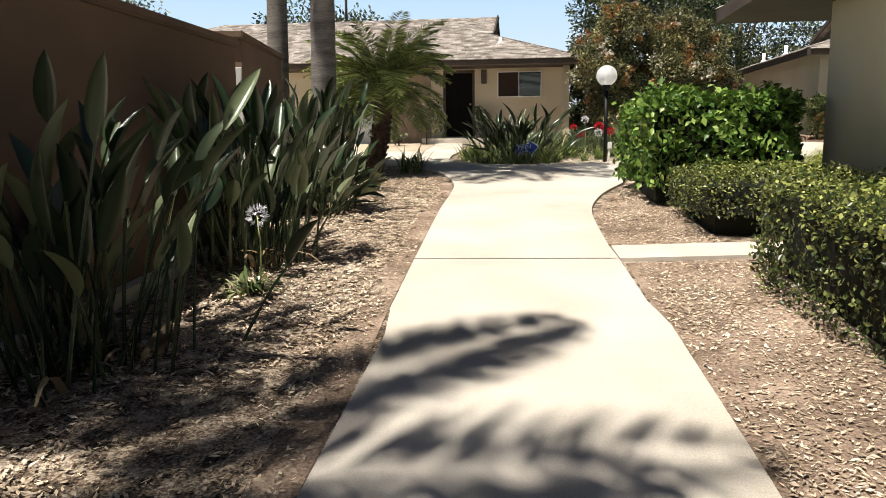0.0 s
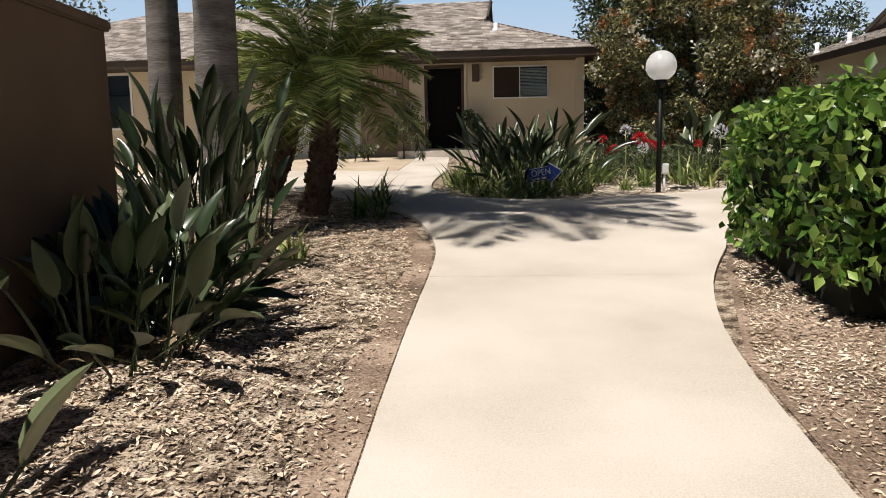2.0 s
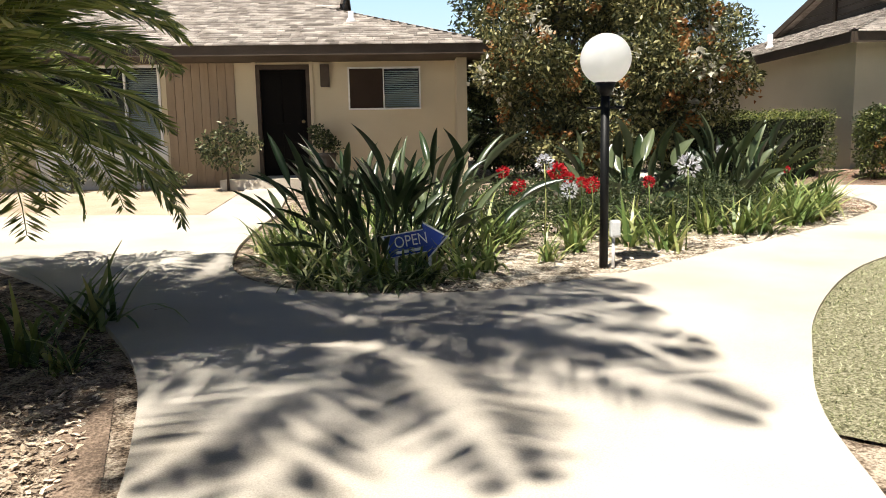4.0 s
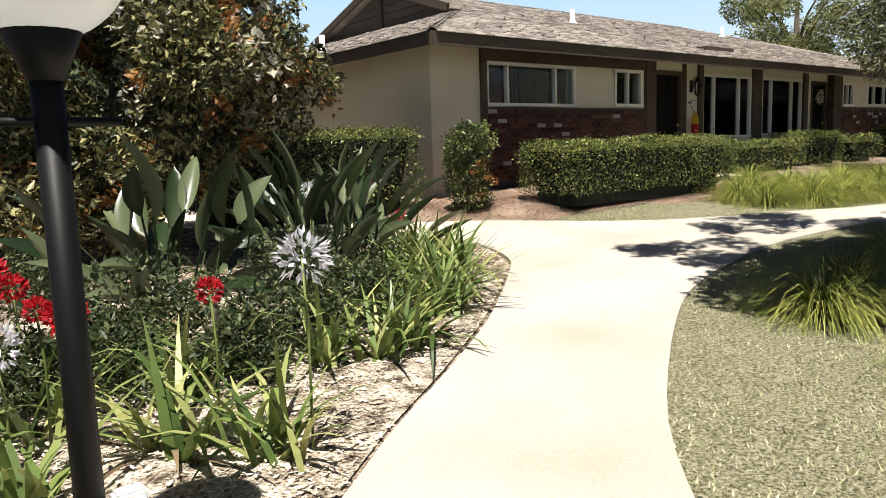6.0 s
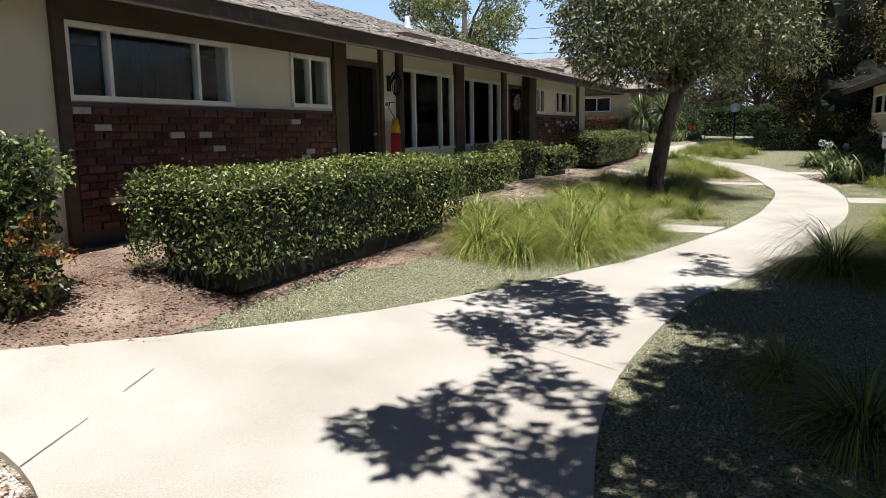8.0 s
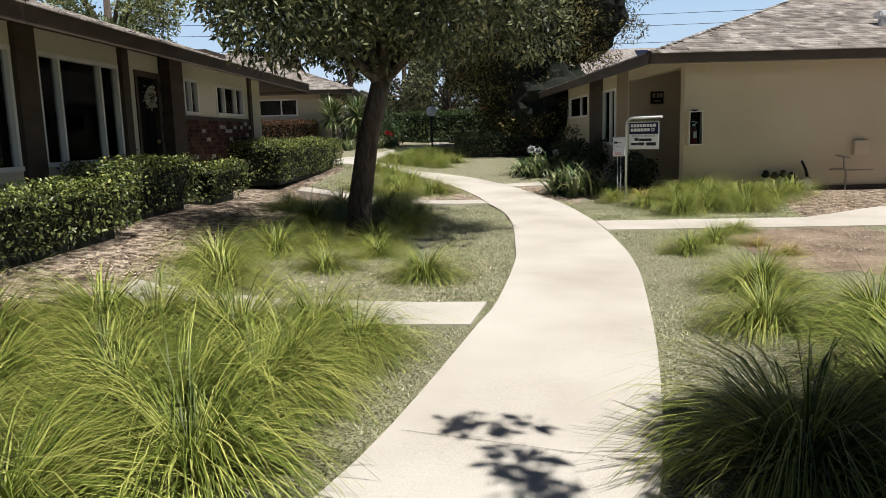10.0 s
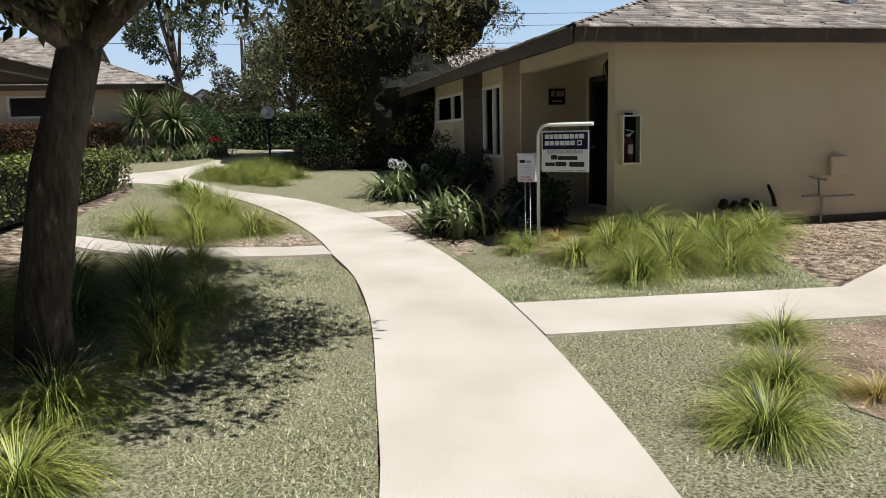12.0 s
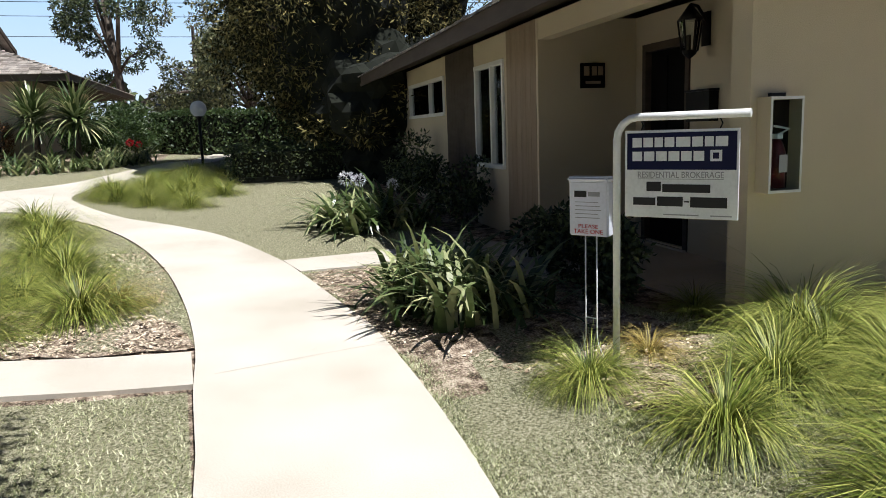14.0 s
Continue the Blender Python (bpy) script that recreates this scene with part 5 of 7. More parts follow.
def leafy(name, label, category, base, trunk, blobs, n, leaf, material, wide=.45, trunk_mat=None, extras=(), group="", hang=.1, cores=()):
    """A tree or shrub: trunk and limbs, and a crown of single leaves."""
    t = empty(name, label, category, base, group)
    o = np.array(base, float)
    if trunk:
        main, limbs = trunk
        bm = bmesh.new()
        tube(bm, [Vector(p) - Vector(o) for p, _ in main], [r for _, r in main], 12)
        part("trunk", bm, trunk_mat or M_BARK, t)
        for limb in limbs:
            bm = bmesh.new()
            tube(bm, [Vector(p) - Vector(o) for p, _ in limb], [r for _, r in limb], 7)
            part("limb", bm, trunk_mat or M_BARK, t)
    # Near-black lumps painted as the shade deep in the crown.
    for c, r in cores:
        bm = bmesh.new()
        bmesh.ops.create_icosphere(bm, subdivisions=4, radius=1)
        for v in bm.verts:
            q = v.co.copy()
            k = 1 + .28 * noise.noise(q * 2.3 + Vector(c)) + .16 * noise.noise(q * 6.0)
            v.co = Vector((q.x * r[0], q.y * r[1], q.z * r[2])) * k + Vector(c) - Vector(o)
        part("shade_core", bm, M_CORE, t)["kind"] = "stuff"
    pos, d = cloud(n, blobs)
    way = unit(d * .5 + rng.normal(0, .7, d.shape) - [0, 0, hang])
    size = leaf * rng.uniform(.65, 1.35, n)
    leaves("crown", pos - o, way, size, size * wide, material, t)
    for nm, count, size2, mat, sel in extras:
        p2, d2 = cloud(count * 14, sel if sel else blobs, shell=.93)
        pick = rng.choice(len(p2), count, replace=False)
        centres = p2[pick]
        m = 26
        pp = np.repeat(centres, m, 0) + rng.normal(0, size2 * .45, (count * m, 3))
        leaves(nm, pp - o, unit(rng.normal(0, 1, pp.shape) + np.repeat(d2[pick], m, 0)), size2 * .6, size2 * .4, mat, t)["kind"] = "stuff"
    return t


def limbs_to(start, blobs, count, r0):
    out = []
    order = rng.permutation(len(blobs))[:count]
    for i in order:
        e = np.array(blobs[i][:3])
        s = np.array(start, float)
        mid = (s + e) / 2 + rng.normal(0, .12, 3) + [0, 0, .1 * np.linalg.norm(e - s)]
        out.append([(tuple(s), r0), (tuple(mid), r0 * .6), (tuple(e), r0 * .18)])
    return out


def strap_mesh(name, n, length, width, lean, droop, material, spread=.06, segs=5, belly=.25):
    base = np.stack([rng.normal(0, spread, n), rng.normal(0, spread, n), np.zeros(n) - .02], 1)
    az = rng.uniform(0, 6.28, n)
    f = rng.random(n)
    co, loops = blade_arrays(base, az, length * rng.uniform(.6, 1.15, n), lean[0] + (lean[1] - lean[0]) * f, droop[0] + (droop[1] - droop[0]) * rng.random(n), width * rng.uniform(.7, 1.2, n), segs, .9, belly)
    ob = fast_mesh(name, co, loops, 4, material)
    me = ob.data
    bpy.data.objects.remove(ob)
    return me


def strap_leaves(name, n, length, width, lean, droop, material, spread=.06, segs=5, belly=.25):
    """The single strap leaves of one clump, each a mesh of its own."""
    whole = strap_mesh(name, n, length, width, lean, droop, material, spread, segs, belly)
    k = len(whole.vertices) // n
    co = np.array([v.co for v in whole.vertices]).reshape(n, k, 3)
    quads = np.array([p.vertices for p in whole.polygons]).reshape(-1, n, 4)[:, 0]
    bpy.data.meshes.remove(whole)
    out = []
    for i in range(n):
        me = bpy.data.meshes.new("leaf")
        me.from_pydata(co[i].tolist(), [], quads.tolist())
        me.materials.append(material)
        out.append(me)
    return out


def leaf_clump(name, blades, x, y, scale, label, category, group):
    """A clump whose strap leaves are parts."""
    e = empty(name, label, category, (x, y, g(x, y)), group)
    m = Matrix.LocRotScale(None, Euler((0, 0, rng.uniform(0, 6.28))), (scale, scale, scale * rng.uniform(.92, 1.08)))
    for me in blades:
        ob = new("leaf", me)
        ob.parent = e
        ob.matrix_local = m
    return e


def plant(name, me, x, y, scale, label, category, group, turn=None, dz=0.0):
    ob = new(name, me)
    a = rng.uniform(0, 6.28) if turn is None else turn
    ob.matrix_world = Matrix.LocRotScale((x, y, g(x, y) + dz), Euler((0, 0, a)), (scale, scale, scale * rng.uniform(.92, 1.08)))
    return tagged(ob, label, category, group)


def paddles(start, way, length, width, segs=7, fold=.35, curl=.35):
    """Bird-of-paradise blades: pointed paddles, folded along the rib, tips bending down."""
    n = len(start)
    t = np.linspace(0, 1, segs + 1)
    prof = np.sin(np.pi * np.clip(t ** .8 * .97 + .03, 0, 1)) ** .75
    r, nrm = turn_from(way)
    roll = rng.uniform(-.9, .9, n)[:, None]
    r, nrm = r * np.cos(roll) + nrm * np.sin(roll), nrm * np.cos(roll) - r * np.sin(roll)
    flip = np.sign(nrm[:, 2:3] + 1e-9)
    nrm, r = nrm * flip, r * flip
    bend = curl * rng.uniform(.2, 1.3, n)
    mid = start[:, None] + way[:, None] * (t * 1.0)[None, :, None] * length[:, None, None] - nrm[:, None] * (t ** 2)[None, :, None] * (bend * length)[:, None, None]
    w = width[:, None] * prof[None]
    left = mid - r[:, None] * w[..., None] * .5 + nrm[:, None] * w[..., None] * fold * .5
    right = mid + r[:, None] * w[..., None] * .5 + nrm[:, None] * w[..., None] * fold * .5
    co = np.stack([left, mid, right], 2).reshape(n, -1, 3)
    b = np.arange(n) * (segs + 1) * 3
    q = []
    for i in range(segs):
        for j in (0, 1):
            q.append(np.stack([b + 3 * i + j, b + 3 * i + j + 1, b + 3 * i + 3 + j + 1, b + 3 * i + 3 + j], 1))
    return co.reshape(-1, 3), np.concatenate(q)


def bird_of_paradise(x, y, n, height, spread, label, lean=.55, dead=16, blade=(.42, .13), low=0, fold=1.2, shy=1.0, curl=.35):
    e = empty("bird_of_paradise", label, "plant", (x, y, g(x, y)), "bird of paradise clumps")
    base = np.stack([rng.normal(0, spread, n), rng.normal(0, spread, n), np.full(n, -.03)], 1)
    az = np.arctan2(base[:, 1], base[:, 0]) + rng.normal(0, .6, n)
    ln = np.clip(np.abs(rng.normal(0, lean * .6, n)) + .08, 0, 1.15)
    L = height * rng.uniform(.4, 1.0, n)
    if low:
        ln[:low], L[:low] = rng.uniform(.55, .95, low), height * rng.uniform(.35, .6, low)
    ln = ln * np.where(np.cos(az) > .2, shy, 1.0)
    bend = rng.uniform(.05, .35, n)
    pet = []
    for off in (0, math.pi / 2):
        c, l = blade_arrays(base, az, L, ln, bend, np.full(n, .022), 4, .35)
        if off:
            out = np.stack([np.cos(az), np.sin(az), np.zeros(n)], 1)
            c2 = c.reshape(n, 5, 2, 3)
            mid = c2.mean(2)
            w = np.linalg.norm(c2[:, :, 1] - c2[:, :, 0], axis=2)[..., None] / 2
            c = np.stack([mid - out[:, None] * w, mid + out[:, None] * w], 2).reshape(-1, 3)
        pet.append((c, l))
    tips = pet[0][0].reshape(n, 5, 2, 3).mean(2)
    way = unit(tips[:, 4] - tips[:, 3])
    way = unit(way + rng.normal(0, .12, way.shape))
    Ls = blade[0] * rng.uniform(.75, 1.25, n)
    bc, bl = paddles(tips[:, 4] - way * .02, way, Ls, blade[1] * rng.uniform(.75, 1.2, n), fold=fold, curl=curl)
    bc = bc.reshape(n, -1, 3)
    kb = bc.shape[1]
    one_b = bl.reshape(-1, n, 4)[:, 0]
    one_s = [l.reshape(-1, n, 4)[:, 0] for c, l in pet]
    for i in range(n):
        piece = [(c.reshape(n, -1, 3)[i], q) for (c, l), q in zip(pet, one_s)] + [(bc[i], one_b)]
        co, lo = join_arrays(piece)
        fast_mesh("leaf", co, lo, 4, M_BOP, e)
    if dead:
        b2 = np.stack([rng.normal(0, spread * 1.1, dead), rng.normal(0, spread * 1.1, dead), np.zeros(dead)], 1)
        c, l = blade_arrays(b2, rng.uniform(0, 6.28, dead), height * .4 * rng.uniform(.6, 1.2, dead), np.full(dead, .8), rng.uniform(.6, 1.6, dead), np.full(dead, .05), 5, .7, .3)
        fast_mesh("dry_leaves", c, l, 4, M_BOPDEAD, e)["kind"] = "stuff"
    return e


def frond_arrays(start, az, elev, droop, length, n_leaf, leaflet, width, hang=.2):
    """One feather frond: leaflets along a bending rib. Returns leaflets and rib points."""
    s = np.linspace(.12, 1, n_leaf)
    t = np.linspace(0, 1, 24)
    ang = elev - droop * t ** 1.4
    dx, dz = np.cos(ang) * length / 23, np.sin(ang) * length / 23
    hx, hz = np.concatenate([[0], np.cumsum(dx[1:])]), np.concatenate([[0], np.cumsum(dz[1:])])
    out = np.array([math.cos(az), math.sin(az), 0])
    rib = np.array(start)[None] + out[None] * hx[:, None] + np.array([0, 0, 1.0])[None] * hz[:, None]
    p = np.stack([np.interp(s, t, rib[:, k]) for k in range(3)], 1)
    tang = unit(np.stack([np.interp(s, t, np.gradient(rib[:, k])) for k in range(3)], 1))
    side = np.array([-out[1], out[0], 0])
    prof = np.sin(np.pi * np.clip(s * .88 + .08, 0, 1)) ** .6
    pos, way, ln = [], [], []
    for sg in (-1, 1):
        w = unit(side[None] * sg * .85 + tang * .6 + np.array([0, 0, .12])[None] - np.array([0, 0, hang])[None] * rng.uniform(.2, 1.6, (n_leaf, 1)) + rng.normal(0, .07, (n_leaf, 3)))
        pos.append(p)
        way.append(w)
        ln.append(leaflet * prof * rng.uniform(.85, 1.15, n_leaf))
    return np.concatenate(pos), np.concatenate(way), np.concatenate(ln), rib


def palm(name, label, base, top, trunk_r, n_frond, length, elevs, droops, leaflet, width, n_leaf, bark, knobs=False, rings=False, sway=(0, 0)):
    e = empty(name, label, "palm", base, "palms")
    o = np.array(base, float)
    d = np.array(top) - o
    bm = bmesh.new()
    n = 26
    pts, rad = [], []
    for i in range(n):
        t = i / (n - 1)
        r = trunk_r * (1.25 - .35 * t + (.15 if t > .85 and knobs else 0))
        if rings:
            r *= 1 + (.03 if i % 2 else 0)
        bow = np.array([.06 * math.sin(t * 3.1) + sway[0] * max(0, t - .35) ** 2 / .4225, sway[1] * max(0, t - .35) ** 2 / .4225, 0])
        pts.append(Vector(d * t + bow + [0, 0, -.05 if i == 0 else 0]))
        rad.append(r)
    tube(bm, pts, rad, 14)
    part("trunk", bm, bark, e)
    if knobs:
        m = 420
        t = rng.random(m)
        a = rng.uniform(0, 6.28, m)
        c = d[None] * t[:, None] + np.stack([.06 * np.sin(t * 3.1), 0 * t, 0 * t], 1)
        dirs = np.stack([np.cos(a), np.sin(a), np.full(m, .9)], 1)
        pos = c + np.stack([np.cos(a), np.sin(a), 0 * a], 1) * (trunk_r * (1.2 - .3 * t))[:, None] * .93
        leaves("boot_bark", pos, unit(dirs), .075, .06, M_PALMBARK, e, fold=.1)["kind"] = "stuff"
    d = d + np.array([sway[0], sway[1], 0])
    P, W, L, ribs = [], [], [], bmesh.new()
    for i in range(n_frond):
        az = i * 2.39996 + rng.normal(0, .2)
        f = rng.random()
        el, dr = elevs[0] + (elevs[1] - elevs[0]) * f, droops[0] + (droops[1] - droops[0]) * rng.random()
        p, w, l, rib = frond_arrays(d + np.array([math.cos(az), math.sin(az), 0]) * trunk_r * .5, az, el, dr, length * rng.uniform(.8, 1.12), n_leaf, leaflet, width)
        P.append(p)
        W.append(w)
        L.append(l)
        tube(ribs, [Vector(q) for q in rib[::4]] + [Vector(rib[-1])], [.013, .012, .010, .008, .006, .004, .003], 4)
    part("rib_frame", ribs, M_FROND, e)["kind"] = "stuff"
    L = np.concatenate(L)
    leaves("frond_foliage", np.concatenate(P), np.concatenate(W), L, np.full(len(L), width), M_FROND, e, fold=.2)["kind"] = "stuff"
    return e


# palms
palm("pygmy_date_palm", "small feathery date palm with a rough brown trunk", (-2.15, 11.5, g(-2.15, 11.5)), (-1.93, 11.5, 2.4), .13, 62, 1.5, (-.25, 1.35), (.8, 1.6), .33, .021, 62, M_PALMBARK, knobs=True)
palm("pygmy_date_palm", "leaning small feathery date palm behind strap-leaved plants", (-3.3, 13.3, g(-3.3, 13.3)), (-2.85, 13.2, 2.2), .11, 36, 1.15, (-.2, 1.2), (.8, 1.7), .27, .02, 44, M_PALMBARK, knobs=True)
palm("tall_palm", "tall palm with a smooth grey ringed trunk", (-2.63, 9.98, g(-2.63, 9.98)), (-2.6, 9.95, 9.6), .165, 17, 2.25, (-.1, 1.2), (.7, 1.5), .55, .045, 60, M_KINGBARK, rings=True, sway=(.5, -1.15))
palm("tall_palm", "tall palm with a smooth grey ringed trunk", (-3.95, 11.6, g(-3.95, 11.6)), (-3.9, 11.55, 8.3), .16, 16, 2.4, (-.1, 1.2), (.7, 1.5), .55, .045, 60, M_KINGBARK, rings=True, sway=(.75, -1.3))
# Unseen stand-in palm behind the start, added to throw shade over path and bed.
palm("tall_palm", "tall palm with a smooth grey ringed trunk", (-4.4, -2.95, g(-4.4, -2.95)), (-4.35, -2.9, 11.0), .18, 24, 3.1, (-.2, 1.2), (.5, 1.3), .65, .055, 64, M_KINGBARK, rings=True)

# bird of paradise along the garden wall
for x, y, n, hgt, sp, ln, low in ((-1.85, 1.75, 44, 1.38, .2, .4, 5), (-1.55, 1.95, 46, 1.3, .2, .46, 10), (-1.75, 4.2, 46, 1.36, .19, .4, 2), (-1.5, 4.3, 44, 1.22, .17, .4, 3), (-1.9, 4.5, 36, 1.4, .17, .34, 0), (-2.35, 8.7, 34, 1.3, .24, .36, 6), (-2.6, 9.3, 36, 1.36, .25, .34, 6), (-2.75, 9.9, 34, 1.3, .25, .36, 6), (-3.1, 10.5, 26, 1.2, .26, .4, 6)):
    bird_of_paradise(x, y, n, hgt, sp, "dense clump of upright dark paddle leaves on bare mulch", lean=ln, blade=(.39, .1), low=low, fold=.9, shy=.62, curl=.16)
for x, y in ((-1.88, 6.75), (-2.2, 6.95), (-1.85, 7.2), (-2.05, 7.45)):
    bird_of_paradise(x, y, 38, .74, .17, "low dark clump of short paddle leaves on mulch", lean=.75, blade=(.36, .12), low=14, fold=.7, curl=.16)
# and in the island bed
bird_of_paradise(.25, 13.85, 92, .84, .25, "dark upright clump of narrow paddle leaves in a planted bed", lean=.5, blade=(.45, .062), low=20, curl=.2)
bird_of_paradise(.75, 14.1, 40, .88, .22, "dark upright clump of narrow paddle leaves in a planted bed", lean=.45, blade=(.45, .085), low=5)
bird_of_paradise(3.4, 16.55, 32, .85, .22, "broad paddle leaves rising from low shrubs", lean=.65, blade=(.5, .15), low=10, fold=.8, curl=.2)
bird_of_paradise(4.95, 17.1, 60, .9, .25, "fan of broad paddle leaves beside a clipped hedge", lean=.6, blade=(.48, .11), low=16, curl=.2)

# strap-leaved clumps
LILY = [strap_leaves("daylily", n, .68, .052, (.1, .9), (.3, 1.9), M_STRAP, sp) + strap_leaves("daylily", 4, .42, .035, (.9, 1.4), (.4, 1.2), M_BOPDEAD, sp) for n, sp in ((30, .08), (38, .1), (24, .07))]
AGAP = [strap_leaves("agapanthus", n, .66, .06, (.2, 1.15), (.8, 2.2), M_AGAP, sp) for n, sp in ((44, .1), (54, .12))]
for x, y, s in ((2.7, 14.33, .95), (2.1, 14.05, .8), (2.95, 13.98, .85), (1.77, 13.65, .6), (3.7, 14.85, .85), (4.0, 14.74, .9), (4.28, 14.85, .95), (1.31, 14.22, 1.05), (4.55, 15.4, 1.0), (4.85, 15.24, .95), (4.95, 15.55, 1.0), (5.2, 15.6, 1.0), (5.4, 15.85, 1.0), (5.6, 16.1, 1.0), (5.85, 16.3, 1.0), (6.05, 16.6, .95), (5.3, 16.2, 1.05), (5.65, 16.5, 1.0), (6.15, 16.95, .9), (6.0, 17.3, .9), (4.7, 15.8, .9),
                (1.0, 14.0, 1.0), (.95, 14.5, 1.1), (1.55, 14.6, .9), (1.2, 13.3, .7), (2.35, 14.75, .9), (2.9, 14.85, .85), (3.2, 15.05, .85), (.7, 13.2, .95), (.95, 13.05, .8), (.3, 12.95, .95), (-.05, 13.05, .95), (.55, 12.85, .85), (-.35, 13.4, .9), (-.6, 13.9, .8), (-.75, 14.4, .7), (-.6, 15.1, .75), (-.3, 14.6, .9), (-.2, 15.6, .9), (.3, 15.3, 1.0), (.8, 15.6, .9), (-.7, 15.9, .7), (.2, 16.3, .9), (1.0, 16.4, .9)):
    leaf_clump("daylily", LILY[rng.integers(3)], x, y, s, "arching clump of light green strap leaves in mulch", "plant", "strap-leaved clumps")
for x, y, s in ((-1.62, 8.95, .6), (-1.55, 11.35, .8), (-1.45, 12.0, .85), (-1.3, 11.2, .5)):
    leaf_clump("daylily", LILY[rng.integers(3)], x, y, s, "small dark strap-leaved clump at the foot of a palm", "plant", "strap-leaved clumps")
leaf_clump("agapanthus", AGAP[0], -1.35, 3.35, .55, "low dark strap-leaved clump in mulch", "plant", "agapanthus clumps")
for x, y, s in ((.08, 12.76, .62), (.4, 12.72, .6), (.66, 12.84, .62), (-.2, 12.9, .6)):
    leaf_clump("agapanthus", AGAP[0], x, y, s, "low dark strap-leaved clump round an arrow sign", "plant", "agapanthus clumps")
TALL = [strap_leaves("agapanthus", 58, .78, .062, (.05, .8), (.7, 2.3), M_AGAP, .12) for k in range(2)]
for x, y, s in ((24.25, 13.1, 1.1), (24.5, 13.3, 1.1), (24.85, 13.25, 1.15), (24.6, 13.05, 1.2), (25.15, 13.4, 1.1), (24.85, 13.42, 1.05)):
    leaf_clump("agapanthus", TALL[rng.integers(2)], x, y, s, "tall thick clump of arching strap leaves by an entry", "plant", "agapanthus clumps")
for x, y, s in ((24.35, 13.1, 1.0), (25.0, 13.25, 1.1), (24.15, 12.8, 1.0), (28.9, 13.75, 1.5), (29.35, 13.9, 1.5), (29.0, 13.3, 1.5), (28.7, 13.6, 1.4), (29.6, 13.55, 1.2), (28.8, 12.9, 1.1), (30.0, 13.9, 1.2)):
    leaf_clump("agapanthus", AGAP[rng.integers(2)], x, y, s, "thick clump of arching strap leaves by an entry", "plant", "agapanthus clumps")
for x, y in ((35.7, 21.0), (36.1, 20.4), (36.5, 19.9), (36.9, 19.45), (37.4, 19.1), (37.9, 18.85), (38.5, 18.7), (39.1, 18.55), (36.4, 21.3), (36.9, 20.7), (37.3, 20.1), (37.8, 19.6), (38.5, 19.2), (39.2, 19.0), (36.2, 22.2), (36.0, 23.0)):
    leaf_clump("agapanthus", AGAP[rng.integers(2)], x, y, 1.0, "row of arching strap leaves before a distant house", "plant", "agapanthus clumps")


def flower_head(x, y, z, r, material, label, name="flower_head", stem=True, petals=110):
    e = empty(name, label, "flower", (x, y, g(x, y)), "flowers")
    h = z - g(x, y)
    if stem:
        bm = bmesh.new()
        tube(bm, [(0, 0, -.02), (.015, .01, h * .6), (0, 0, h)], [.007, .006, .005], 5)
        part("stem", bm, M_STRAP, e)
    d = unit(rng.normal(0, 1, (petals, 3)) + [0, 0, .35])
    pos = d * r * rng.uniform(.55, .85, (petals, 1)) + [0, 0, h]
    leaves("blossom", pos, unit(d + rng.normal(0, .35, d.shape)), r * .5, r * (.3 if material is M_REDBLOOM else .2), material, e)["kind"] = "stuff"
    return e


for x, y, z, r in ((3.11, 13.92, 1.74, .105), (1.79, 13.89, 1.78, .08), (2.1, 14.24, 1.52, .08), (4.73, 16.85, 1.84, .06), (29.0, 13.8, 2.0, .1), (29.4, 13.6, 1.95, .09), (28.8, 13.2, 1.9, .08), (-1.26, 3.41, .89, .075)):
    flower_head(x, y, z, r, M_WHITEBLOOM, "pale round agapanthus flower head on a stem")
for x, y, z, r in ((2.18, 15.13, 1.66, .095), (2.28, 15.05, 1.6, .06), (2.37, 14.45, 1.55, .075), (2.28, 14.52, 1.58, .05), (1.63, 15.34, 1.66, .065), (1.84, 15.55, 1.5, .07), (1.75, 15.4, 1.45, .05), (2.93, 14.43, 1.57, .055), (5.55, 16.7, 1.57, .045), (38.9, 18.75, 2.55, .09), (39.2, 18.6, 2.5, .08)):
    flower_head(x, y, z, r, M_REDBLOOM, "cluster of bright red blossoms on a stem", petals=150)

# low leafy shrubs in the island bed
for x, y, r, h in ((1.7, 15.3, .55, .5), (2.6, 15.3, .5, .48), (3.4, 15.6, .55, .5), (4.1, 15.9, .5, .5), (2.2, 16.1, .6, .55), (3.0, 16.4, .6, .55), (4.6, 16.5, .5, .5), (1.1, 15.9, .5, .45), (5.1, 17.0, .45, .5), (1.5, 16.8, .6, .5), (3.3, 14.9, .3, .35), (2.9, 15.4, .4, .42), (3.7, 15.2, .35, .4), (4.3, 15.5, .35, .4), (4.9, 16.0, .4, .45), (2.2, 15.0, .35, .4), (1.5, 14.9, .4, .4), (4.5, 16.9, .5, .5), (.4, 17.0, .6, .45), (2.6, 17.2, .6, .5)):
    gz = g(x, y)
    leafy("low_shrub", "low twiggy green shrub in a flower bed", "shrub", (x, y, gz), ([((x, y, gz - .02), .02), ((x, y, gz + h * .6), .01)], []), blobs_in(7, (x, y, gz + h * .5), (r * .75, r * .75, h * .4), r * .42), 1500, .045, M_ROSE, group="low shrubs")

